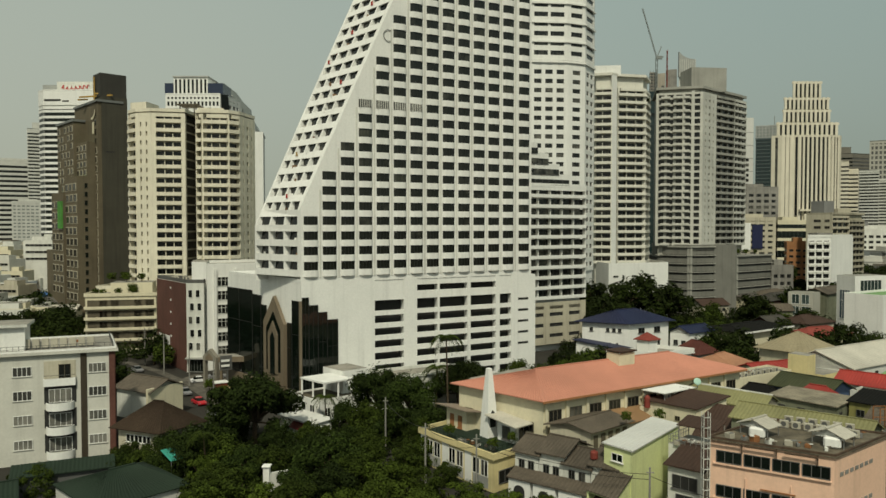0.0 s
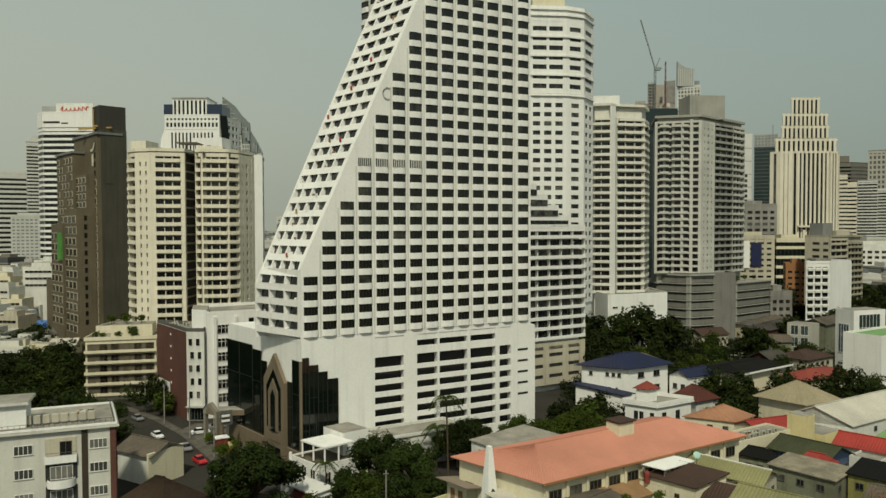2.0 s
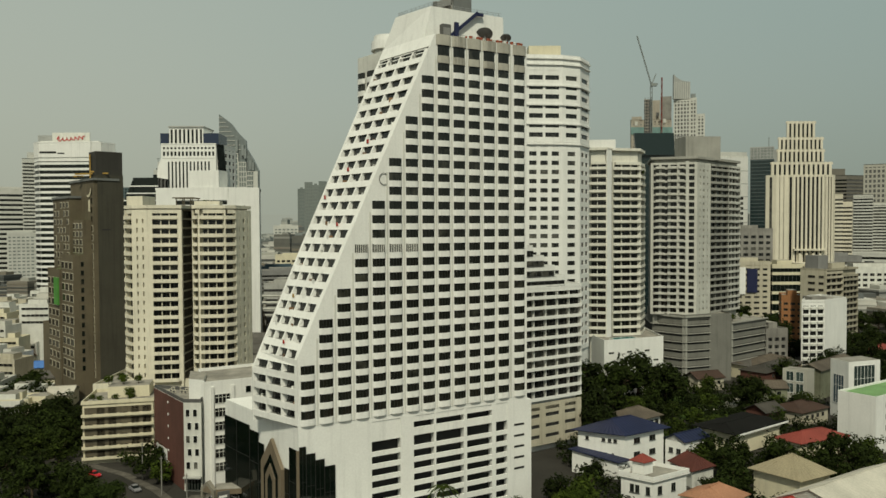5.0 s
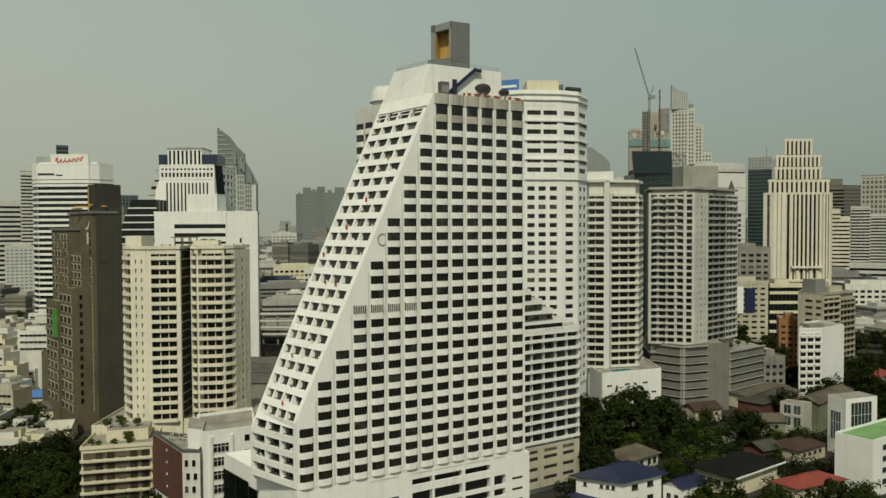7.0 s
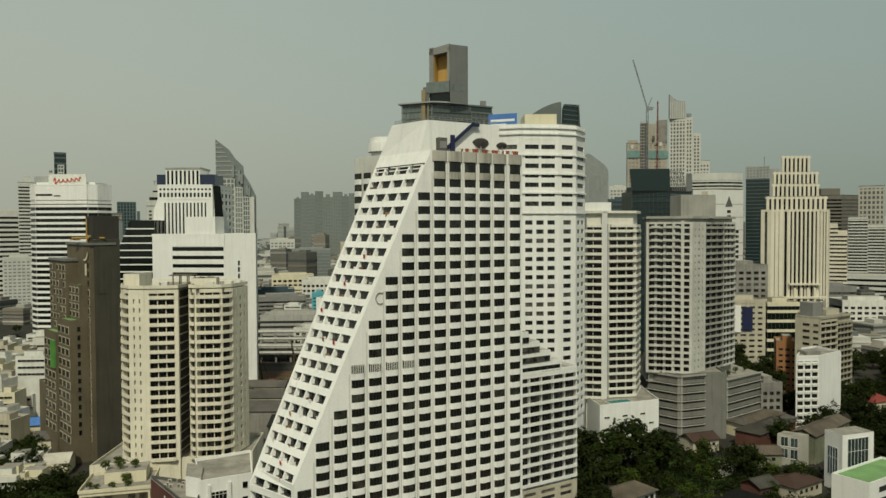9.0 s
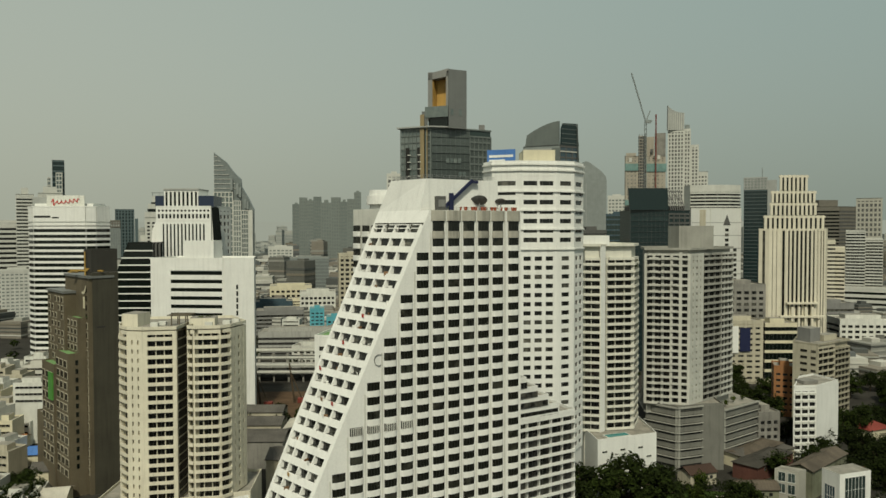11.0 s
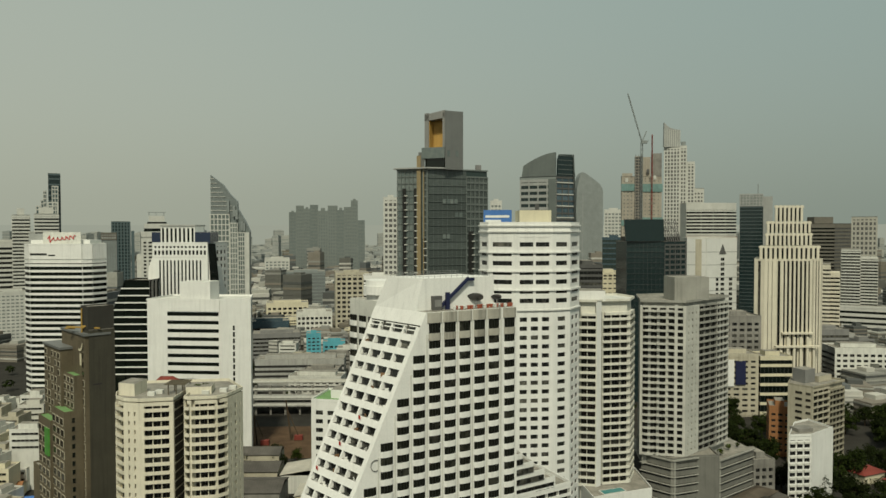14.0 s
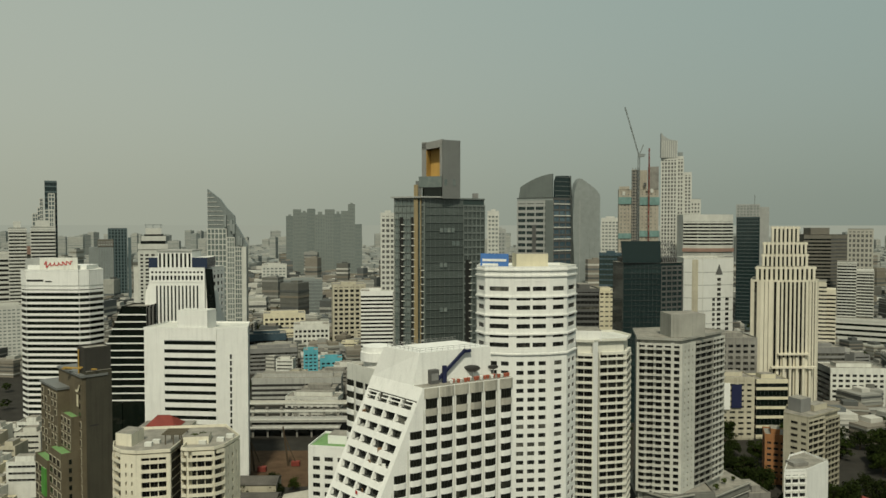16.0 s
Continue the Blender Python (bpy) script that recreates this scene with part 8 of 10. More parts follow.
for p in (CK[3], CK[0]):
    put("gate_pier", box_mesh(0.5, 0.5, 5.3, WHITE), ck, Matrix.Translation((p[0] - 0.25, p[1] - 0.25, 0)))
PC = par4((-50.8, 164.6), (-42.6, 165.6), (-52.0, 168.6))
pc = house("entrance_canopy", "bronze entrance canopy behind a gabled gateway", PC, 7.4, BRONZE, 6.2, category="canopy")
for p in inset(PC, 0.6):
    put("post", box_mesh(0.6, 0.6, 6.2, BRONZE), pc, Matrix.Translation((p[0] - 0.3, p[1] - 0.3, 0)))
GATE_STONE = surface("grey_beige_gate_render", (0.27, 0.25, 0.2), stain=0.3, streak=0.3)
gm_, gl_ = along((-54.6, 166.6), (-50.9, 164.4))
bm = bmesh.new()
gable(bm, 0, gl_, 6.4, 7.3, 9.1, -0.5, 0.5)
part("pediment", bm, GATE_STONE, pc, "grey-beige gable", m=gm_)
bm = bmesh.new()
gable(bm, 0.9, gl_ - 0.9, 6.6, 7.1, 8.2, -0.56, -0.46)
part("pediment_panel", bm, BRONZE, pc, m=gm_)
for x in (0.0, gl_ - 0.6):
    put("gate_column", box_mesh(0.6, 0.9, 6.4, GATE_STONE), pc, gm_ @ Matrix.Translation((x, -0.45, 0)))

# street surface, kerbs and parked cars
STREET = [(-30.0, 118.0), (-44.0, 138.0), (-52.0, 150.5), (-64.0, 168.0), (-75.5, 181.5), (-88.0, 193.0), (-101.0, 201.0), (-126.0, 212.0)]


def ribbon(pts, a, b):
    """Outline of a strip running from offset a to offset b beside a line."""
    lo, hi = [], []
    for i, p in enumerate(pts):
        q0, q1 = Vector(pts[max(i - 1, 0)]), Vector(pts[min(i + 1, len(pts) - 1)])
        d = (q1 - q0).normalized()
        n = Vector((d.y, -d.x))
        lo.append(tuple(Vector(p) + n * a))
        hi.append(tuple(Vector(p) + n * b))
    return lo + hi[::-1]


road = tagged(new("road", prism_mesh(ribbon(STREET[1:], 3.4, -3.4), 0.0, 0.03, ASPHALT)), "worn grey asphalt street", "road", kind="structure")
pave = tagged(new("pavement", prism_mesh(ribbon(STREET[1:], 5.6, 3.45), 0.0, 0.16, surface("grimy_pavement", (0.15, 0.138, 0.115), rough=0.9, stain=0.5, streak=0.0, grain=0.35, scale=0.4))), "raised concrete pavement beside the street", "pavement", kind="structure")
court = tagged(new("forecourt", prism_mesh([(-49.5, 157.0), (-40.0, 146.0), (-34.0, 153.0), (-52.0, 182.0), (-62.0, 181.0), (-63.5, 174.0)], 0.0, 0.1, surface("forecourt_paving", (0.17, 0.155, 0.13), rough=0.85, stain=0.5, streak=0.0, grain=0.3, scale=0.4))), "worn paved hotel forecourt", "pavement", kind="structure")
for p, q in zip(STREET, STREET[1:]):
    FOOTPRINTS.append(ribbon([p, q], 4.4, -4.4))


def car(x, y, yaw, paint, label):
    th = thing("car", (x, y, 0.03), label, "car", "parked cars")
    base = pose(x, y, 0.03, 0, 0, yaw)

    def loft(prof, w0, w1, mat, nm):
        bm = bmesh.new()
        a = [bm.verts.new((px, -(w0 if z < 0.8 else w1), z)) for px, z in prof]
        b = [bm.verts.new((px, (w0 if z < 0.8 else w1), z)) for px, z in prof]
        n = len(prof)
        bm.faces.new(a), bm.faces.new(b[::-1])
        for i in range(n):
            bm.faces.new((a[(i + 1) % n], a[i], b[i], b[(i + 1) % n]))
        bmesh.ops.recalc_face_normals(bm, faces=bm.faces)
        bmesh.ops.bevel(bm, geom=list(bm.edges), offset=0.05, segments=2, affect="EDGES")
        return part(nm, bm, mat, th, m=base)
    loft([(-2.15, 0.3), (2.15, 0.3), (2.2, 0.6), (2.0, 0.78), (1.0, 0.92), (-1.7, 0.98), (-2.15, 0.85)], 0.88, 0.84, paint, "body")
    loft([(-1.55, 0.95), (1.05, 0.9), (0.35, 1.42), (-1.0, 1.45)], 0.75, 0.68, GLASS_DARK, "cabin")
    loft([(-1.0, 1.44), (0.4, 1.41), (0.3, 1.47), (-0.9, 1.5)], 0.66, 0.64, paint, "roof_panel")
    for wx in (-1.35, 1.35):
        for wy in (-0.8, 0.8):
            bm = bmesh.new()
            bmesh.ops.create_cone(bm, cap_ends=True, radius1=0.32, radius2=0.32, depth=0.2, segments=18, matrix=Matrix.Translation((wx, wy, 0.32)) @ Matrix.Rotation(radians(90), 4, "X"))
            wheel = part("wheel", bm, SHADOW_RECESS, th, m=base)
            bm = bmesh.new()
            bmesh.ops.create_cone(bm, cap_ends=True, radius1=0.19, radius2=0.19, depth=0.22, segments=14, matrix=Matrix.Translation((wx, wy, 0.32)) @ Matrix.Rotation(radians(90), 4, "X"))
            part("rim", bm, METAL, wheel, m=base)
    for sx_, nm, mt in ((2.17, "headlight", METAL), (-2.17, "tail_light", RED_DARK)):
        for wy in (-0.6, 0.6):
            bm = bmesh.new()
            add_box(bm, sx_ - 0.06, wy - 0.16, 0.58, sx_ + 0.06, wy + 0.16, 0.72)
            part(nm, bm, mt, th, m=base)
    return th


RED_CAR = surface("red_car_paint", (0.45, 0.02, 0.03), rough=0.3, stain=0.05, streak=0, grain=0.02, bump=0)
WHITE_CAR = surface("white_car_paint", (0.7, 0.7, 0.7), rough=0.3, stain=0.05, streak=0, grain=0.02, bump=0)
GREY_CAR = surface("grey_car_paint", (0.2, 0.2, 0.21), rough=0.3, stain=0.05, streak=0, grain=0.02, bump=0)
car(-50.6, 150.6, -50, RED_CAR, "red hatchback car on the street")
car(-56.5, 159.5, -56, GREY_CAR, "dark grey car on the street")
car(-66.5, 169.0, -50, WHITE_CAR, "white car waiting on the street")
car(-77.5, 184.5, -47, GREY_CAR, "grey car on the street")
car(-57.5, 172.0, 30, WHITE_CAR, "white car parked by the shop house")
car(-54.8, 176.5, 20, GREY_CAR, "grey saloon car parked by the shop house")
car(-46.8, 158.6, -52, RED_CAR, "red car parked at the hotel forecourt")
car(-43.4, 154.2, -52, WHITE_CAR, "white car parked at the hotel forecourt")
car(-93.0, 195.4, -32, RED_CAR, "red taxi car further up the street")
kio = thing("street_kiosk", (-51.1, 161.2, 0), "red and white street kiosk with a dark sign panel", "kiosk")
put("body", box_mesh(2.4, 1.8, 2.6, RED_DARK, 0.05), kio, pose(-49.4, 158.6, 0.0, 0, 0, 30))
put("roof_panel", box_mesh(3.0, 2.4, 0.2, WHITE), kio, pose(-49.6, 158.2, 2.62, 0, 0, 30))
put("sign_post", box_mesh(0.3, 0.3, 7.2, DARKGREY), kio, pose(-47.8, 160.8, 0.0, 0, 0, 30))
put("sign_panel", box_mesh(2.6, 0.3, 3.2, DARKGREY), kio, pose(-49.0, 160.0, 5.2, 0, 0, 30), "dark sign panel with pale bars")
for k in range(2):
    put("sign_bar", box_mesh(1.8, 0.06, 0.5, WHITE), kio, pose(-48.7, 159.8, 6.0 + k * 1.1, 0, 0, 30))
put("yellow_board", box_mesh(1.4, 0.2, 2.2, YELLOW), kio, pose(-46.6, 157.2, 0.2, 0, 0, 30))
car(-44.4, 141.2, -56, GREY_CAR, "dark grey car at the kerb")


def lamp_post(x, y, h, label="grey concrete utility pole beside the trees"):
    th = thing("utility_pole", (x, y, 0), label, "pole", "utility poles")
    bm = bmesh.new()
    bmesh.ops.create_cone(bm, cap_ends=True, radius1=0.17, radius2=0.11, depth=h, segments=10, matrix=Matrix.Translation((x, y, h / 2)))
    part("shaft", bm, CONCRETE, th)
    put("crossarm", box_mesh(0.9, 0.1, 0.1, CONCRETE), th, Matrix.Translation((x - 0.45, y - 0.18, h - 0.6)))
    return th


for x, y, h in ((-9.4, 118.8, 9), (-69.4, 181, 10), (-58.6, 168, 10), (-79, 193, 10), (-2.5, 103, 9), (4.5, 97.5, 9), (-48.6, 154, 9)):
    lamp_post(x, y, h)

# small street furniture and roof clutter near by
gate = thing("gate_post", (-24.5, 100.5, 0), "white rendered gate post with a low wall", "gate post")
put("post", box_mesh(0.9, 0.9, 3.6, WHITE, 0.05), gate, Matrix.Translation((-24.9, 100.1, 0)))
put("cap", box_mesh(1.2, 1.2, 0.25, WHITE, 0.05), gate, Matrix.Translation((-25.05, 99.95, 3.6)))
put("wall", box_mesh(2.6, 0.35, 2.7, WHITE_WORN), gate, pose(-24.0, 100.5, 0, 0, 0, 30))
WPP = par4((-22.2, 123.4), (-19.4, 125.9), (-29.2, 130.0))
wp = house("white_porch_house", "low white porch building with a flat white sheet roof", WPP, 3.2, WHITE)
roof(wp, WPP, 3.35, 3.7, PALE_WHITE, "shed", 3, 0.3)
windows(wp, WPP[0], WPP[1], (0.6,), (0.3, 0.7), 0.9, 2.0, WHITE, SHADOW_RECESS, sill=False)
awn = thing("red_awning", (-24, 124.5, 0), "dark red canvas awning along a white porch", "awning")
m_, l_ = along(WPP[3], WPP[0])
bm = bmesh.new()
vs_ = [bm.verts.new(v) for v in ((l_ * 0.45, -1.3, 2.1), (l_ * 0.97, -1.3, 2.1), (l_ * 0.97, -0.08, 3.0), (l_ * 0.45, -0.08, 3.0))]
f_ = bm.faces.new(vs_)
bmesh.ops.solidify(bm, geom=[f_], thickness=0.08)
part("canvas", bm, RED_DARK, awn, m=m_)
for u in (0.47, 0.95):
    put("post", box_mesh(0.1, 0.1, 2.1, WHITE), awn, m_ @ Matrix.Translation((l_ * u, -1.25, 0)))
# teal tarpaulin over a stall
tarp = thing("teal_awning", (-38.9, 103.6, 0), "turquoise sheet awning on poles", "awning")
TP = par4((-38.9, 103.6), (-37.5, 105.0), (-40.7, 104.8))
roof(tarp, TP, 3.4, 4.6, surface("turquoise_sheet", (0.04, 0.26, 0.2), rough=0.5, stain=0.1, streak=0), "shed", 0, 0.1, thick=0.05)
for p in TP:
    put("post", box_mesh(0.08, 0.08, 3.4, METAL), tarp, Matrix.Translation((*p, 0)))
# power lines between the poles
for k, (a, b, z) in enumerate((((-9.4, 118.8), (-2.5, 103), 8.4), ((-2.5, 103), (4.5, 97.5), 8.4), ((4.5, 97.5), (24, 84), 8.2), ((4.5, 97.5), (24, 84), 7.6), ((-2.5, 103), (4.5, 97.5), 7.4), ((24, 84), (40, 70), 8.0))):
    ln = thing("power_line", (*a, z), "black overhead power cable between poles", "cable", "power lines")
    bm = bmesh.new()
    pts = [Vector((*lerp(a, b, i / 10), z - 0.9 * 4 * (i / 10) * (1 - i / 10))) for i in range(11)]
    for p, q in zip(pts, pts[1:]):
        d = q - p
        m_ = Matrix.Translation(p) @ d.to_track_quat("X", "Z").to_matrix().to_4x4()
        add_box(bm, 0, -0.025, -0.025, d.length, 0.025, 0.025, 0, m_)
    part("cable", bm, BLACK_FRAME, ln)
lamp_post(24, 84, 9)
lamp_post(40, 70, 9)
for x, y, z, r in ((34.6, 112.8, 8.71, 35), (35.8, 113.7, 8.71, 35), (37.6, 114.9, 8.71, 35), (38.8, 115.7, 8.71, 35), (34.8, 112.9, 9.98, 35), (36.2, 113.9, 9.98, 35), (37.6, 114.9, 9.98, 35), (54.8, 135, 8.61, 30), (56.4, 136, 8.61, 30), (58.0, 137, 8.61, 30), (59.6, 138, 8.61, 30), (61.2, 139, 8.61, 30), (62.8, 140, 8.61, 30), (64.4, 141, 8.61, 30), (55.4, 137.2, 8.61, 30), (57.6, 138.6, 8.61, 30), (60.6, 140.4, 8.61, 30)):
    copy_thing(AC, pose(x, y, z, 0, 0, r))
dishm = thing("roof_dish", (40.6, 116.0, 8.7), "small pale green satellite dish on a roof", "satellite dish", "satellite dishes")
bm = bmesh.new()
bmesh.ops.create_uvsphere(bm, u_segments=16, v_segments=8, radius=0.6)
for v in bm.verts:
    v.co.z *= 0.3
part("reflector", bm, surface("pale_green_plastic", (0.4, 0.6, 0.5), stain=0.1), dishm, m=pose(40.6, 116.0, 12.2, 60, 0, 0))
put("mast", box_mesh(0.1, 0.1, 3.4, METAL), dishm, Matrix.Translation((40.55, 116.0, 8.7)))

# planters, crates and buckets on the near terraces and roofs
rcl = random.Random(14)
CLUTTER = [surface("cream_plastic", (0.45, 0.42, 0.34), stain=0.3, streak=0.0), surface("grey_plastic", (0.2, 0.2, 0.19), stain=0.3, streak=0.0), RUST, WHITE_WORN, TOWN_TILE]
for x0, y0, x1, y1, z, cnt in ((31.5, 79.5, 40.5, 75.5, 13.57, 9), (22.5, 103.2, 25.5, 105.2, 8.45, 0), (29.5, 92.0, 32.0, 90.6, 9.3, 4), (-63.5, 120.5, -59.5, 123.5, 17.5, 5), (2.0, 107.0, 8.0, 103.0, 5.02, 6), (41.5, 78.5, 47.0, 80.0, 13.57, 7), (56.0, 137.6, 64.0, 141.8, 8.61, 6)):
    for k in range(cnt):
        u = (k + rcl.random() * 0.6) / cnt
        x, y = x0 + (x1 - x0) * u, y0 + (y1 - y0) * u + rcl.uniform(-0.6, 0.6)
        s = rcl.uniform(0.4, 0.9)
        cr = thing("storage_crate", (x, y, z), "weathered storage crate standing on a flat roof", "crate", "roof crates")
        put("box", box_mesh(s, s * rcl.uniform(0.6, 1.2), s * 0.8, CLUTTER[k % 5], 0.03), cr, pose(x, y, z, 0, 0, rcl.uniform(0, 90)))
        put("lid", box_mesh(s * 0.7, s * 0.5, 0.06, CLUTTER[(k + 1) % 5]), cr, pose(x + 0.05, y + 0.05, z + s * 0.8, 0, 0, rcl.uniform(0, 90)))

# ---- trees ----
def leaf_cloud(rng, blobs, count, size, flat=0.9):
    """Thousands of small leaf clumps, thicker towards the outside of each bough."""
    vs, fs = [], []
    for _ in range(count):
        cx, cy, cz, r = blobs[rng.randrange(len(blobs))]
        while True:
            d = Vector((rng.uniform(-1, 1), rng.uniform(-1, 1), rng.uniform(-0.8, 1)))
            if 0.2 < d.length < 1:
                break
        d = d.normalized() * (d.length ** 0.7) * (1.0 + 0.45 * noise.noise(Vector((cx, cy, cz)) * 0.7 + d * 1.6))
        p = Vector((cx + d.x * r, cy + d.y * r, cz + d.z * r * flat * rng.uniform(0.8, 1.15)))
        n = (d + Vector((rng.uniform(-0.8, 0.8), rng.uniform(-0.8, 0.8), rng.uniform(-0.2, 0.9)))).normalized()
        t = n.orthogonal().normalized()
        t = Matrix.Rotation(rng.uniform(0, 6.28), 3, n) @ t
        b = n.cross(t)
        s = size * rng.uniform(0.6, 1.4)
        k = len(vs)
        vs += [p - t * s, p - b * s * 0.42 + n * s * 0.15, p + t * s, p + b * s * 0.42 + n * s * 0.15]
        fs.append((k, k + 1, k + 2, k + 3))
    me = bpy.data.meshes.new("crown")
    me.from_pydata([tuple(v) for v in vs], [], fs)
    return me


def limb(bm, p, q, r0, r1, seg=7):
    p, q = Vector(p), Vector(q)
    d = (q - p).normalized()
    t = d.orthogonal().normalized()
    b = d.cross(t)
    a, c = [[bm.verts.new(o + (t * math.cos(k * math.tau / seg) + b * math.sin(k * math.tau / seg)) * r) for k in range(seg)] for o, r in ((p, r0), (q, r1))]
    for k in range(seg):
        bm.faces.new((a[k], a[(k + 1) % seg], c[(k + 1) % seg], c[k]))


def make_tree(seed, h, r, mat, leaves=5200, size=0.34, label="", low=0.4):
    rng = random.Random(seed)
    th = thing("tree", (0, -500, 0), label, "tree", "street trees")
    bm = bmesh.new()
    fork = h * low * 0.9
    limb(bm, (0, 0, 0), (0.1, 0.05, fork), h * 0.035, h * 0.026, 9)
    blobs = []
    n = 26
    for k in range(n):
        a = k * 2.4 + rng.uniform(-0.3, 0.3)
        rr = r * rng.uniform(0.2, 0.86)
        q = (rr * math.cos(a), rr * math.sin(a), max(h * 0.08, h * rng.uniform(low, 0.9) - (rr / r) ** 2 * h * 0.16))
        mid = (q[0] * 0.45, q[1] * 0.45, fork + (q[2] - fork) * 0.6)
        limb(bm, (0.1, 0.05, fork * 0.95), mid, h * 0.016, h * 0.011)
        limb(bm, mid, q, h * 0.011, h * 0.004)
        blobs.append((*q, r * rng.uniform(0.18, 0.42)))
    blobs.append((0, 0, h * 0.85, r * 0.4))
    part("trunk", bm, BARK, th, m=world_of(th))
    me = leaf_cloud(rng, blobs, leaves, size)
    me.materials.append(mat)
    put("crown", me, th, world_of(th))
    return th


def make_palm(seed, h):
    rng = random.Random(seed)
    th = thing("palm_tree", (0, -520, 0), "tall palm tree with a crown of arching fronds", "palm tree", "palm trees")
    bm = bmesh.new()
    limb(bm, (0, 0, 0), (0.2, 0.1, h * 0.5), 0.2, 0.16, 9)
    limb(bm, (0.2, 0.1, h * 0.5), (0.3, 0.3, h), 0.16, 0.12, 9)
    part("trunk", bm, BARK, th, m=world_of(th))
    vs, fs = [], []
    for k in range(16):
        a, lift = k * 2.399, rng.uniform(0.1, 0.9)
        u = Vector((math.cos(a), math.sin(a), 0))
        side = Vector((-u.y, u.x, 0))
        pts = [Vector((0.3, 0.3, h)) + u * (s * 2.6) + Vector((0, 0, lift * s * 2.2 - 2.6 * s * s)) for s in (0, 0.25, 0.5, 0.75, 1.0, 1.15)]
        for i in range(5):
            for sg in (-1, 1):
                for j in range(3):
                    p = pts[i].lerp(pts[i + 1], j / 3)
                    ln = 0.75 * (1 - abs(i / 5 - 0.4))
                    q = p + side * sg * ln + u * 0.35 - Vector((0, 0, 0.3 + 0.2 * rng.random()))
                    w = u * 0.11
                    m = len(vs)
                    vs += [p - w, p + w, q]
                    fs.append((m, m + 1, m + 2))
    me = bpy.data.meshes.new("frond_crown")
    me.from_pydata([tuple(v) for v in vs], [], fs)
    me.materials.append(LEAF)
    put("frond_crown", me, th, world_of(th))
    return th


TREES = [make_tree(1, 12.5, 6.6, LEAF_MID, 11000, 0.31, label="broad dark green tree with a dense crown"),
         make_tree(2, 10.5, 5.2, LEAF_DARK, 10000, 0.28, label="dark green street tree with uneven crown"),
         make_tree(3, 8.0, 4.0, LEAF, 7000, 0.25, label="mid green garden tree with a loose crown"),
         make_tree(4, 6.0, 3.2, LEAF_LIGHT, 4500, 0.22, label="yellow-green small garden tree"),
         make_tree(5, 14.0, 7.2, LEAF_DARK, 9000, 0.4, label="tall dark park tree with a spreading crown"),
         make_tree(6, 7.0, 4.6, LEAF_MID, 6800, 0.27, label="dense dark green garden tree leafy to the ground", low=0.16),
         make_tree(7, 5.5, 3.6, LEAF, 5600, 0.23, label="dense mid green bush tree leafy to the ground", low=0.14),
         make_tree(8, 4.2, 3.0, LEAF_LIGHT, 4500, 0.2, label="low yellow-green bush with fine leaves", low=0.12)]
FAR_TREES = [make_tree(11, 12.5, 6.6, LEAF_DARK, 1600, 0.66, label="broad dark green tree in a city garden"),
             make_tree(12, 10.5, 5.2, LEAF_DARK, 1500, 0.55, label="dark green roadside tree with uneven crown"),
             make_tree(13, 8.0, 4.0, LEAF, 1000, 0.5, label="mid green garden tree behind the houses"),
             make_tree(14, 6.0, 3.2, LEAF_LIGHT, 700, 0.4, label="small yellow-green garden tree"),
             make_tree(15, 14.0, 7.2, LEAF_DARK, 1700, 0.7, label="tall dark park tree with a spreading crown")]
PALMS = [make_palm(1, 14.0), make_palm(2, 8.0)]
rngt = random.Random(77)


def plant(k, x, y, s=1.0, z=0.0):
    t = copy_thing((TREES if k > 4 or y < 165 and s > 0.5 else FAR_TREES)[k], Matrix.Translation((x, y, z)) @ Matrix.Rotation(rngt.uniform(0, 6.28), 4, "Z"))
    t.scale = (s * rngt.uniform(0.92, 1.08),) * 2 + (s * rngt.uniform(0.92, 1.06),)
    return t


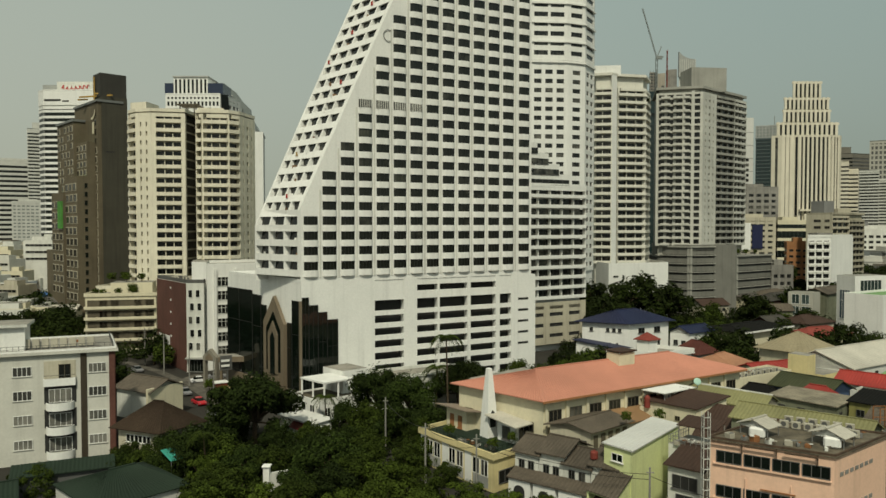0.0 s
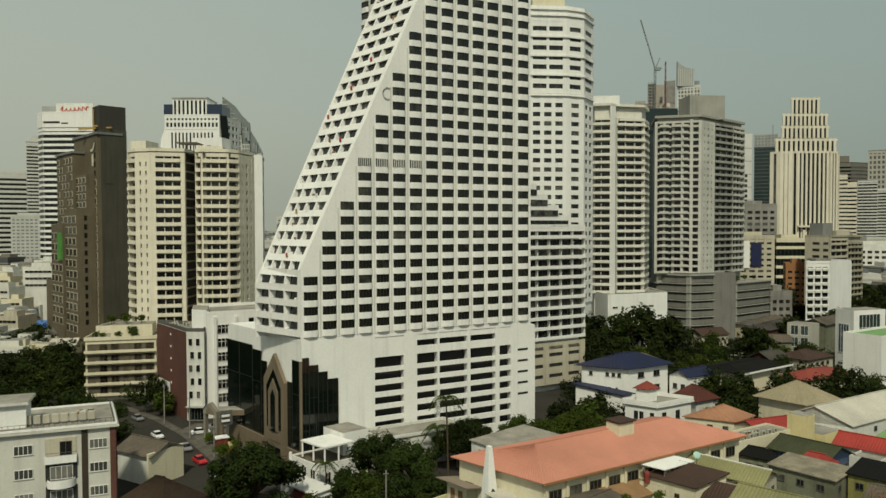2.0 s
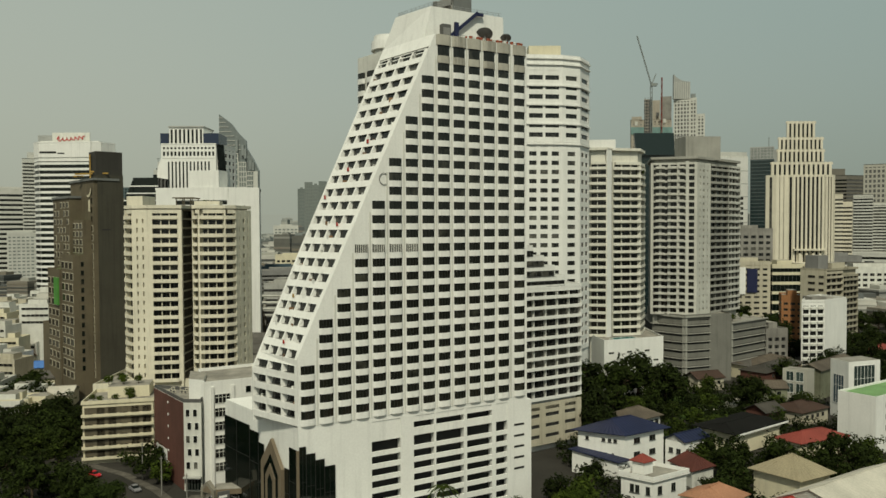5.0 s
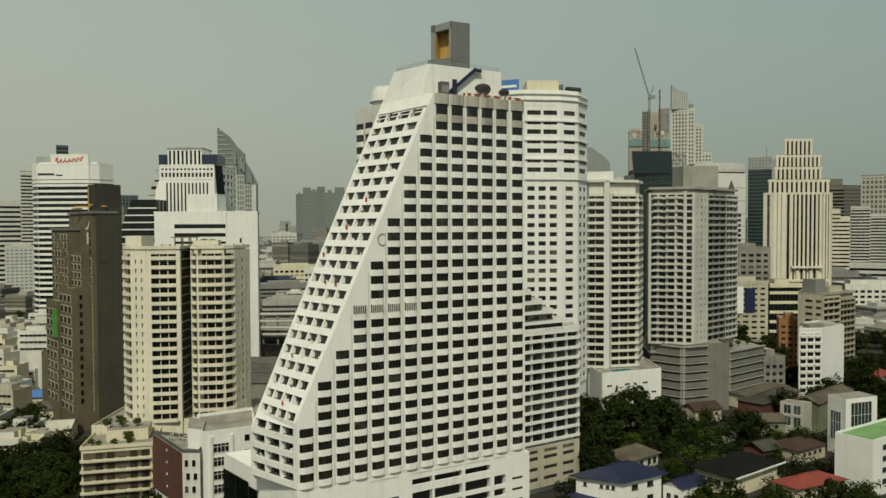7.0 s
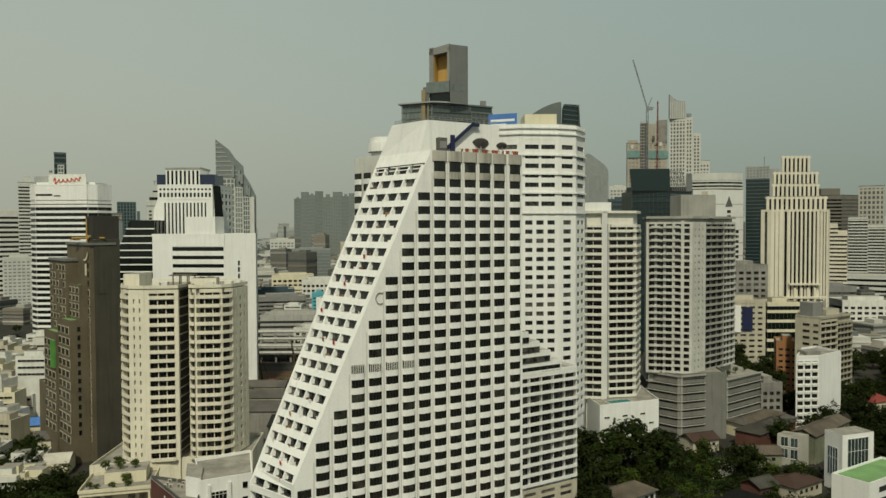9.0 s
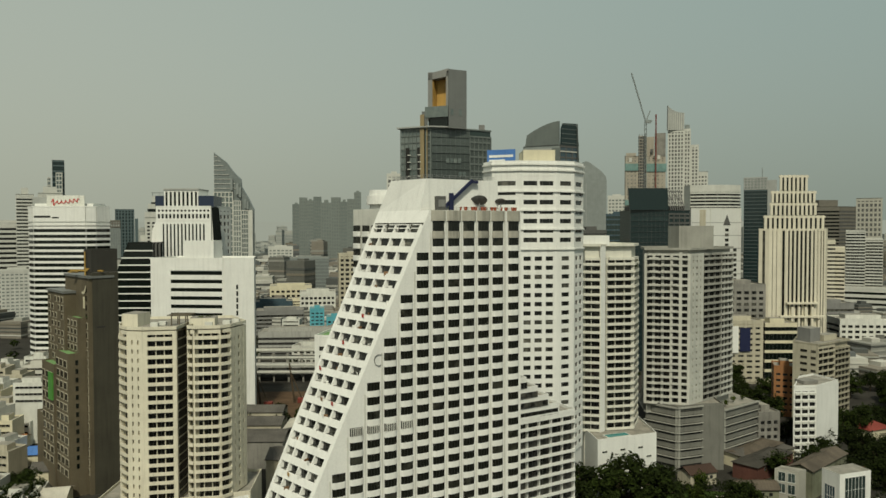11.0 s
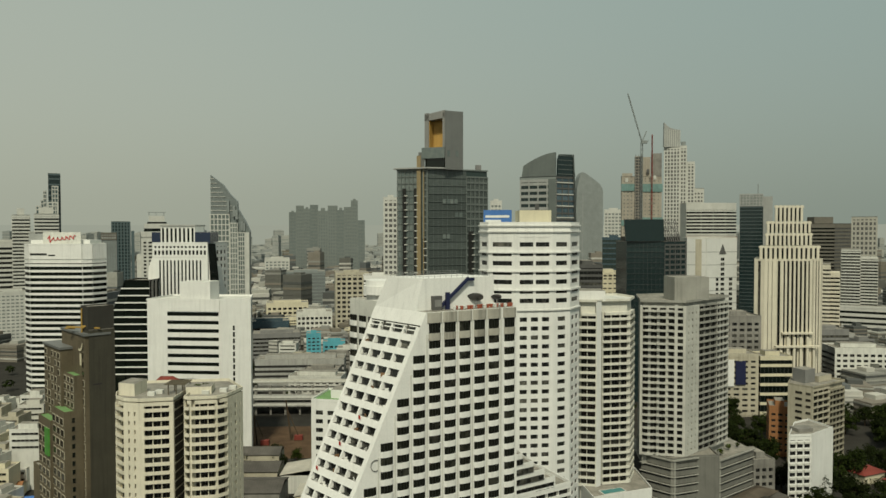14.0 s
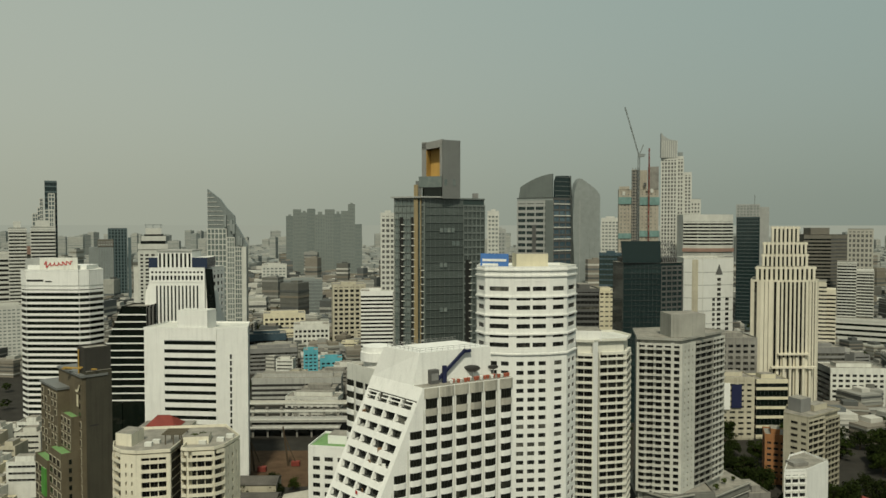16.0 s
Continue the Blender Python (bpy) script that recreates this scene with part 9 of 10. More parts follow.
for k, x, y, s in ((0, -11.5, 132.0, 0.95), (0, -5.5, 129.0, 0.85), (5, -8.5, 124.0, 1.0), (5, -2.0, 122.5, 0.9), (0, -31.6, 121.5, 1.05), (5, -37.0, 126.0, 0.95), (5, -26.5, 116.5, 0.7),
                   (5, -16.6, 103.0, 1.08), (6, -12.0, 108.0, 1.00), (7, -7.6, 96.0, 1.38), (7, -2.6, 97.5, 0.96), (7, -7.6, 90.0, 1.20), (6, -33.4, 108.4, 1.1), (5, -28.8, 105.0, 0.75),
                   (6, -27.0, 95.2, 0.95), (6, -31.5, 94.0, 0.9), (7, -23.0, 92.6, 0.9), (5, -20.0, 96.5, 0.65), (5, -14.5, 95.5, 0.75), (7, -12.6, 91.5, 0.96), (5, -35.5, 113.5, 0.7),
                   (5, -38.6, 106.0, 0.7), (5, -47.0, 105.0, 0.6), (6, -52.0, 105.5, 0.5), (6, -56.0, 103.5, 0.5), (6, -60.0, 102.5, 0.5), (6, -47.0, 108.6, 0.85), (6, -43.6, 107.6, 0.9), (5, -40.6, 108.8, 0.8), (5, -38.0, 112.5, 0.75), (5, -41.4, 103.0, 0.62), (6, -55.5, 99.5, 0.8), (6, -2.0, 113.0, 0.88), (6, -5.0, 107.0, 0.83),
                   (6, 0.6, 103.5, 0.6), (7, 3.0, 94.0, 0.96), (7, 8.0, 91.0, 0.9), (6, 12.5, 89.0, 0.7), (6, -4.0, 117.5, 1.00), (5, -15.0, 118.0, 0.6), (5, -20.5, 112.0, 0.7), (6, -18.0, 108.5, 0.8),
                   (7, -3.0, 91.0, 0.9), (5, -36.2, 111.0, 0.95), (5, -39.0, 108.8, 0.75), (5, -17.2, 127.5, 0.85), (6, -21.6, 119.6, 0.85), (6, -12.5, 100.0, 1.0), (6, -19.0, 92.0, 0.9), (6, -30.0, 91.0, 0.8), (6, -24.5, 106.0, 0.9), (7, -34.5, 103.5, 0.9), (6, -13.0, 124.0, 1.2), (5, -22.0, 119.0, 0.5), (6, -37.5, 118.5, 0.8), (7, 17.0, 85.6, 0.7), (6, 24.5, 82.0, 0.7), (6, -31.0, 100.0, 0.8), (6, -36.5, 96.5, 0.5), (6, -12.0, 115.5, 0.88),
                   (1, 3.0, 146.5, 0.9), (1, 6.0, 152.0, 0.9), (2, 16.0, 155.5, 1.0),
                   (3, 22.0, 157.0, 1.3), (3, 27.0, 160.0, 1.2), (2, 31.0, 163.0, 1.0), (2, 34.0, 170.0, 1.1), (1, 28, 172, 0.8), 
                   (2, -72.5, 189.0, 0.8), (1, -77.0, 194.0, 0.9), (2, -69.0, 142.0, 0.9),
                   (3, -46.0, 151.5, 0.6), (3, -40.5, 153.5, 0.6), (3, -37.5, 148.0, 0.6), (3, -47.6, 161.0, 0.5), (3, -44.8, 157.4, 0.5), (3, -52.4, 163.0, 0.45), (2, -49, 122.5, 0.6),
                   (0, 50.0, 236.0, 1.1), (2, 52.0, 247.0, 1.0), (2, 68.0, 252.0, 1.0), (2, 80.0, 249.0, 0.9), (2, 84.0, 240.0, 0.9), (0, 48.0, 222.0, 0.9),
                   (2, 96.0, 258.0, 0.9), (2, 132, 262, 0.9), (2, 113, 244, 0.8), (1, 104, 226, 0.8), (2, 74.0, 228.0, 0.8), (2, 88.0, 230.0, 0.9),
                   (2, 64.0, 212.0, 1.0), (2, 43.0, 206.0, 1.0), (1, 40.5, 190.0, 0.6), 
                   (1, 126.0, 252.0, 0.9), (1, 66.0, 168.0, 0.9), (1, 72.0, 176.0, 0.9), (1, 67.5, 171.0, 0.7), (1, 72.0, 179.0, 0.7), (1, 75.5, 189.5, 0.9), (1, 80.5, 197.0, 0.9), (0, 89.5, 190.0, 0.9), (1, 98.0, 189.0, 0.95), (0, 107.5, 193.5, 0.85), (1, 115.0, 196.5, 0.8), (1, 73.0, 201.0, 0.9), (2, 92.0, 184.0, 0.9), (2, 70.0, 197.5, 1.0), (1, 99.0, 180.0, 0.9), (1, 106.0, 177.0, 0.9),
                   (2, 113.0, 183.0, 1.0), (2, 121.0, 203.0, 1.0), (2, 70.0, 134.0, 0.8), 
                   (1, 150, 262, 0.9), (4, 160, 300, 0.9), (4, 172, 318, 0.9), (4, 185, 360, 1.0), (4, 160, 352, 1.0), (4, 150, 372, 1.0), (2, 92, 199, 0.9),
                   (2, 100, 276, 0.9), (2, 108, 292, 0.9), (1, 96, 296, 0.8), (0, 88, 284, 0.9), (4, 112, 264, 0.95), (4, 116, 266, 0.85), (2, 122, 262, 0.8), (1, 126, 284, 0.6), (4, 46, 268, 1.2), (4, 56, 272, 1.25), (4, 66, 270, 1.25), (4, 75, 274, 1.3), (4, 84, 270, 1.2), (1, 62, 259, 1.0), (1, 76, 262, 0.9), (1, -97, 187, 0.7), (1, -108, 192, 0.75), (0, -114, 190, 0.7), (0, -122, 200, 0.7), (0, -90, 178, 0.75), (0, -84, 170, 0.75), (0, -100, 178, 0.75), (0, -76, 162, 0.8), (0, -72, 152, 0.8), (1, -118, 236, 0.8), (1, -126, 232, 0.9), (1, -112, 222, 0.8), (1, -130, 245, 0.9), (2, -108, 206, 0.9), (0, -113, 213, 0.75), (1, -121, 224, 0.8), (1, -131, 228, 0.8), (0, -136, 240, 0.75), (2, -116, 208, 1.0), (1, -122, 214, 1.0)):
    plant(k, x, y, s)
# undergrowth between the garden trees
def outside(x, y, gap=1.0):
    """Is this spot clear of every low house?"""
    for poly in FOOTPRINTS:
        if min(p[0] for p in poly) - 25 < x < max(p[0] for p in poly) + 25:
            if all((b[0] - a[0]) * (y - a[1]) - (b[1] - a[1]) * (x - a[0]) > -gap * math.dist(a, b) for a, b in zip(poly, poly[1:] + poly[:1])):
                return False
    return True


rngg = random.Random(21)
for nm, lab, x0, x1, y0, y1, nb, nl, top in (("garden_foliage", "dense dark green garden trees and shrubs between villas", 36, 134, 162, 292, 520, 42000, 4.4),
                                             ("street_foliage", "dark green trees and shrubs along the side street", -172, -64, 126, 266, 520, 40000, 5.0),
                                             ("park_foliage", "dark green tree canopy between the low houses", 132, 236, 236, 372, 420, 28000, 6.0)):
    blobs = []
    while len(blobs) < nb:
        x, y = rngg.uniform(x0, x1), rngg.uniform(y0, y1)
        r = rngg.uniform(1.6, 3.6)
        if outside(x, y, r * 0.75 + 1.6):
            blobs.append((x, y, rngg.uniform(0.8, top) * rngg.uniform(0.4, 1.0), r))
    me = leaf_cloud(rngg, blobs, nl, 0.5, 0.85)
    me.materials.append(LEAF_DARK)
    tagged(new(nm, me), lab, "trees", kind="stuff")
rngu = random.Random(9)
hum = [(rngu.uniform(-49, 6), rngu.uniform(88, 131), rngu.uniform(0.2, 0.9), rngu.uniform(1.0, 2.4)) for _ in range(330)]
hum = [b for b in hum if not (-29.5 < b[0] < -16 and b[1] > 122) and not (-51 < b[0] < -37 and b[1] > 109) and not (-48 < b[0] < -32.5 and b[1] < 98) and not (b[0] > -3 and b[1] > 99)]
me = leaf_cloud(rngu, hum, 15000, 0.3, 0.8)
me.materials.append(LEAF_DARK)
tagged(new("undergrowth", me), "dark green undergrowth of shrubs between garden trees", "shrubs", kind="stuff")
# shrubs on roofs and terraces
for x, y, z, s in ((-97, 208, 17.1, 0.35), (-93, 209, 17.1, 0.4), (-89, 210.5, 17.1, 0.35), (-98, 216, 20.4, 0.5), (-94, 217, 20.4, 0.5), (-90, 218, 20.4, 0.45), (-96, 220, 20.4, 0.45), (-99.5, 209, 17.1, 0.35), (-91, 214, 17.1, 0.5), (-40, 172, 26.5, 0.35), (-43, 175, 26.5, 0.35),
                   (1, 109, 5.5, 0.3), (7, 102, 5.5, 0.3), (10, 105, 5.5, 0.28), (-3, 113, 5.2, 0.35), (-77, 243, 73.2, 0.5), (-75, 245, 73.2, 0.45), (82, 302, 88, 0.4), (85, 306, 88, 0.4),
                   (26, 103, 9.0, 0.3), (31, 104, 9.0, 0.3), (133, 330, 23.7, 0.5), (140, 338, 23.7, 0.5), (146, 342, 23.7, 0.4)):
    plant(3, x, y, s, z)
for k, x, y, s in ((0, 1.0, 143.0, 1.1), (1, -1.5, 145.5, 1.1), (1, -35.0, 107.0, 0.8), (1, -21.0, 131.0, 0.8)):
    t = copy_thing(PALMS[k], Matrix.Translation((x, y, 0)) @ Matrix.Rotation(rngt.uniform(0, 6.28), 4, "Z"))
    t.scale = (s, s, s)

# ---- middle distance: blocks seen between the towers ----
def slab_block(name, label, x0, x1, y, z1, wall, glass, fh=3.4, sp=0.5, depth=22, nc=0, turn=0.0, group="city blocks", roofm=None, z0=1.0):
    """A plain city block: body, one band of glazing a floor, piers, roof house."""
    w = x1 - x0
    r = Matrix.Rotation(radians(turn), 2)
    poly = [tuple(Vector((x0, y)) + r @ Vector(v)) for v in ((0, 0), (w, 0), (w, depth), (0, depth))]
    if not turn and y > 640:
        poly = faced(x0, y, x1, y + depth)
    t = block(name, label, poly, z1, wall, 0, 0.35, par=0.8, group=group, roof=roofm)
    fh = max(fh, 5.5) if y > 780 else fh
    n = max(2, int((z1 - z0) / fh))
    for a, b, c in ((poly[0], poly[1], nc), (poly[3], poly[0], 0), (poly[1], poly[2], 0)):
        if (Vector(b) - Vector(a)).cross(Vector((0.0, 0.0)) - Vector(a)) < 0 and (y < 700 or a is poly[0]):
            if c:
                facade(t, a, b, z0, z1, n, c, wall, glass, sp=sp, rec=0.35, style="strips", pier=0.35)
            else:
                facade(t, a, b, z0, z1, n, 1, wall, glass, sp=sp, rec=0.35, style="band")
    q = inset(poly, min(w, depth) * 0.3)
    solid("roof_house", t, q, z1 + 0.13, z1 + 3.2, wall, ROOF_GREY)
    return t


slab_block("orange_block", "orange rendered apartment block", 190, 201.5, 404, 27.5, ORANGE, GLASS, 3.2, 0.6, 16, 3, -20)
GA = [(194.0, 391.0), (202.0, 380.0), (216, 389), (229.5, 398.5), (221, 412), (204, 408)]
ga = block("grey_apartments", "weathered beige apartment block with recessed balconies and roof garden", GA, 43.0, AGED_BEIGE, 0, 1.0, group="city blocks")
# left wall in a paler beige, painted as the side that catches light
put("pale_wall", box_mesh(along(GA[0], GA[1])[1] - 0.1, 1.0, 43.0, BEIGE), ga, along(GA[0], GA[1])[0])
for i in range(11):
    for x, w in ((4.2, 3.6), (9.8, 2.6)):
        put("window", window_mesh(w, 1.3, BROWN, GLASS, 2), ga, along(GA[0], GA[1])[0] @ Matrix.Translation((x, -0.08, 4.6 + i * 3.45)))
facade(ga, GA[1], GA[2], 2, 42.4, 12, 3, BEIGE, GLASS_DARK, sp=0.36, style="balcony", out=0.3, ends=0.4, rec=1.0)
facade(ga, GA[2], GA[3], 2, 40.4, 12, 4, AGED_BEIGE, GLASS_DARK, sp=0.36, style="balcony", out=0.3, ends=0.4, rec=1.0)
solid("roof_house", ga, [(204, 392), (212, 397), (209, 404), (201, 400)], 43.2, 50.5, MIDGREY, ROOF_GREY)
solid("roof_house", ga, [(213, 395), (224, 402), (221, 407), (211, 401)], 43.2, 46.4, BEIGE, ROOF_GREY)
S3P = [(164.5, 330), (175.6, 331), (192.0, 343), (188, 358), (178, 352)]
s3 = block("white_slab_flats", "white slab of flats with dark balcony slots and blank flank", S3P, 32.0, WHITE, 0, 0.4, group="city blocks")
facade(s3, S3P[0], S3P[1], 2, 31.8, 9, 3, WHITE, SHADOW_RECESS, sp=0.45, pier=0.2, rec=0.4)
for i in range(9):
    for k in range(3):
        put("balcony", balcony_mesh(2.9, 0.9, 0.9, WHITE_WORN), s3, along(S3P[0], S3P[1])[0] @ Matrix.Translation((0.5 + k * 3.5, 0.1, 2.2 + i * 3.31)))
put("roof_frame", box_mesh(8, 6, 1.6, CONCRETE), s3, pose(172, 336, 32.2, 0, 0, 12))
put("blank_flank", box_mesh(20.6, 0.4, 32, WHITE), s3, along(S3P[1], S3P[2])[0] @ Matrix.Translation((0.4, 0, 0)))
slab_block("low_flats", "low concrete flats beside the slab", 152, 163, 338, 18, CONCRETE, GLASS, 3.2, 0.5, 16, 3, 8)
slab_block("white_green_roof_flats", "white flats with rounded balconies and green roof coating", -42, -22, 258, 66.5, WHITE, GLASS, 3.1, 0.5, 18, 4, -12, roofm=GREEN_DECK)
slab_block("cyan_block", "bright cyan rendered block of flats", -111, -98, 655, 33, CYAN, GLASS, 3.2, 0.6, 14, 3)
slab_block("cyan_block", "cyan and white block of flats", -97, -77, 660, 25, CYAN, GLASS, 3.2, 0.5, 14, 4)
slab_block("long_grey_deck", "long grey parking block with open decks", -142, -70, 590, 21, GREY, SHADOW_RECESS, 3.4, 0.5, 24, 0, 3)
slab_block("old_flats", "weathered white flats with cluttered balconies", -106, -66, 545, 17, WHITE_WORN, GLASS, 3.2, 0.45, 18, 8, -6)
slab_block("dark_flats", "dark grey residential block", -236, -172, 1200, 57, FAR_DARK, FAR_GLASS, 4.5, 0.4, 40, 0)
slab_block("yellow_flats", "dull yellow apartment block with balconies", -114, -74, 880, 74, BEIGE, GLASS, 3.6, 0.45, 36, 6, 10)
slab_block("stepped_white_flats", "white rounded apartment block with dark bands", -64, -33, 700, 82, WHITE, GLASS, 3.6, 0.5, 28)
slab_block("thin_white_tower", "slim white residential tower with balconies", -45, -31, 705, 157, FAR_WHITE, DARKGREY, 5, 0.45, 24, 3)
slab_block("white_far_flats", "white flats far behind", -320, -272, 1417, 70, FAR_WHITE, FAR_GLASS, 5, 0.5, 40, 6)
slab_block("grey_low_block", "grey office block of middle height", -175, -128, 720, 24, MIDGREY, GLASS, 3.6, 0.5, 24)
slab_block("white_low_block", "white low office block", -150, -110, 820, 34, WHITE_WORN, GLASS, 3.6, 0.5, 24, 8)
slab_block("white_low_block", "cream low office block with flat roof", -215, -160, 960, 30, CREAM, GLASS, 3.6, 0.5, 30, 8)
slab_block("blue_grey_block", "blue grey low block", -205, -160, 830, 22, GLASS_BLUE, GLASS, 3.6, 0.5, 24)
for x0, x1, h in ((-453, -433, 143), (-429, -402, 144)):
    tt = far_tower("twin_tower", "pale residential tower with rounded balconies", x0, x1, 800, h, FAR_WHITE, GLASS, 3.7, 0.5, nc=3, style="balcony")
    solid("roof_house", tt, faced(x0 + 4, 803, x1 - 8, 818), h + 0.2, h + 7, FAR_WHITE)
lined = slab_block("lined_office", "pale office slab with thin dark bands", -520, -452, 848, 112, FAR_WHITE, GLASS, 3.4, 0.5, 25)
solid("roof_house", lined, faced(-471, 852, -446, 866), 112.3, 121.5, RUST_BAND)
slab_block("white_corner_flats", "white apartment block with small windows", -450, -416, 764, 62, FAR_WHITE, FAR_GLASS, 3.4, 0.6, 20, 7)
crn = far_tower("white_crown_tower", "white tower with a banded rounded crown", -331, -297, 843, 118, FAR_WHITE, GLASS, 4.2, 0.5, nc=5, style="strips")
for x0, x1, z0, z1 in ((-331, -297, 118.4, 124.5), (-327, -299, 128.0, 133.5), (-322, -304, 135.5, 142.5)):
    solid("crown_tier", crn, faced(x0, 843, x1, 863), z0, z1, FAR_WHITE)
for x0, x1, z0, z1 in ((-328, -300, 124.5, 128.0), (-324, -302, 133.5, 135.5)):
    solid("dark_storey", crn, faced(x0, 844, x1, 862), z0, z1, GLASS_DARK)
put("side_pier", box_mesh(6, 22, 98, FAR_WHITE), crn, Matrix.Translation((-337, 845, 0)))
put("roof_frame", box_mesh(20, 0.8, 0.8, FAR_DARK), crn, Matrix.Translation((-323, 843, 146)))
for x in (-322, -314, -305):
    put("frame_post", box_mesh(0.6, 0.6, 4, FAR_DARK), crn, Matrix.Translation((x, 843, 142.4)))
teal = far_tower("teal_glass_tower", "dark teal glass tower with a stepped shoulder", -580, -545, 1340, 141, FAR_TEAL, GLASS_TEAL, 6, 0.25, nc=6, style="strips")
solid("shoulder", teal, faced(-544.8, 1342, -539, 1365), 0, 124, FAR_TEAL)
gpt = far_tower("grey_pair_tower", "lower dark grey tower beside the teal one", -594, -566, 1330, 107, FAR_DARK, FAR_GLASS, 5, 0.3, nc=6, style="strips")
solid("crown_frame", gpt, faced(-594, 1330, -566, 1352), 107.2, 121, FAR_BROWN)
facade(gpt, *faced(-594, 1329.4, -566, 1340)[:2], 108, 119, 2, 6, FAR_BROWN, FAR_GREY, sp=0.3, rec=0.5, style="strips", pier=0.3)
solid("side_wing", gpt, faced(-611, 1332, -594.2, 1352), 0, 107, FAR_DARK)
slim = far_tower("slim_glass_tower", "slim dark glass tower with a stepped pale side", -637, -616, 1232, 220, FAR_TEAL, GLASS_TEAL, 9, 0.2)
for x0, x1, z1, y in ((-655, -645, 166, 1228), (-646, -637.5, 176, 1227), (-641.5, -636, 191, 1226), (-634, -617, 172, 1225), (-628, -617, 199, 1227)):
    solid("step", slim, faced(x0, y, x1, y + 20), 0, z1, FAR_GREY)
    facade(slim, *faced(x0, y - 0.6, x1, y + 9)[:2], 100, z1, int((z1 - 100) / 7), 2, FAR_WHITE, FAR_TEAL, sp=0.25, rec=0.5, style="strips", pier=0.25)
slab_block("dark_banded_block", "dark banded office block", 96, 114, 480, 103, DARKGREY, GLASS, 3.6, 0.4, 25)
slab_block("pale_far_tower", "cream far residential tower", 82, 98, 1000, 165, FAR_WHITE, FAR_GLASS, 5, 0.5, 25, 3)
slab_block("pale_far_tower", "grey far residential tower", 100, 118, 1100, 140, FAR_GREY, FAR_GLASS, 5, 0.5, 25, 3)
slab_block("pale_far_tower", "cream far tower beside the finned one", 286, 316, 1200, 158, FAR_WHITE, FAR_GLASS, 5, 0.5, 25, 5)
slab_block("teal_glass_block", "teal glass block with cross bracing", 165, 188, 700, 118, GLASS_BLUE, GLASS_GREEN, 5, 0.25, 25)
slab_block("cream_box_block", "cream flat block with small windows", 140, 162, 610, 90, CREAM, GLASS, 4, 0.7, 25, 5)
slab_block("billboard_block", "cream commercial block with tall windows", 205, 238, 520, 64, CONCRETE, GLASS, 4.2, 0.5, 25, 6)
bb = slab_block("shop_block", "white shop block with blue billboards", 192, 222, 488, 42, BEIGE, GLASS, 3.6, 0.6, 20, 5)
put("billboard", box_mesh(7, 0.4, 16, NAVY), bb, Matrix.Translation((206, 487.2, 22)))
put("billboard", box_mesh(6, 0.4, 18, WHITE), bb, Matrix.Translation((199, 487.2, 21)))
slab_block("glass_shop_block", "dark glass and cream commercial block", 224, 246, 490, 40, CREAM, GLASS_DARK, 6, 0.3, 20)
slab_block("white_clinic", "white five-storey block with long windows", 314, 356, 560, 34, WHITE_WORN, GLASS, 4, 0.5, 25, 8, -5)
slab_block("grey_low_block", "grey low commercial block", 300, 360, 620, 40, MIDGREY, GLASS, 4, 0.5, 25)
slab_block("grey_low_block", "grey banded commercial block of middle height", 280, 318, 600, 52, GREY, GLASS, 4, 0.5, 25)

# finned grey tower with a curved shoulder
finned = thing("finned_tower", (318, 1450, 0), "smooth grey tower with a curved pointed shoulder", "building", "far towers")
bm = bmesh.new()
prof = [(302, 0), (360, 0), (360, 204), (358.5, 212), (351, 222), (338, 232), (322, 243.4), (316, 244.6), (311, 236), (305.5, 210), (303, 153)]
f = [bm.verts.new((x, 1520, z)) for x, z in prof]
k_ = [bm.verts.new((x, 1560, z)) for x, z in prof]
bm.faces.new(f), bm.faces.new(k_[::-1])
for i in range(len(prof)):
    j = (i + 1) % len(prof)
    bm.faces.new((f[j], f[i], k_[i], k_[j]))
bmesh.ops.recalc_face_normals(bm, faces=bm.faces)
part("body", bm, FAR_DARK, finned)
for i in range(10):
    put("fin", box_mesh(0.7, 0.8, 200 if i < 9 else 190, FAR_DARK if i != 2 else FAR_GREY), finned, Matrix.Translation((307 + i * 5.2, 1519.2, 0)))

# tower crane on the unfinished tower
crane = thing("tower_crane", (240, 815, 0), "tower crane with a raised lattice jib", "crane")


def lattice(p, q, w, n, mat, name):
    p, q = Vector(p), Vector(q)
    bm = bmesh.new()
    d = (q - p).normalized()
    t = d.cross(Vector((0, 1, 0))).normalized()
    b = d.cross(t)
    cs = [t * w + b * w, t * w - b * w, -t * w - b * w, -t * w + b * w]
    for c in cs:
        limb(bm, p + c, q + c, 0.22, 0.22, 4)
    for i in range(n):
        a, e = p.lerp(q, i / n), p.lerp(q, (i + 1) / n)
        for k in range(4):
            limb(bm, a + cs[k], e + cs[(k + 1) % 4], 0.13, 0.13, 4)
    return part(name, bm, mat, crane)
lattice((238.3, 822, 0), (238.3, 822, 224), 1.0, 40, FAR_DARK, "mast")
put("cab", box_mesh(6.5, 3, 3.4, FAR_DARK), crane, Matrix.Translation((237.6, 820.5, 223)))
lattice((238, 822, 226), (222, 822, 279), 0.45, 22, FAR_DARK, "jib")
lattice((239, 822, 226), (243.5, 822, 237), 0.35, 5, FAR_DARK, "a_frame")
lattice((238, 822, 225), (246, 822, 225.6), 0.5, 4, FAR_DARK, "counter_jib")
lattice((250, 822, 0), (250, 822, 233), 0.5, 30, RED_DARK, "hoist_mast")

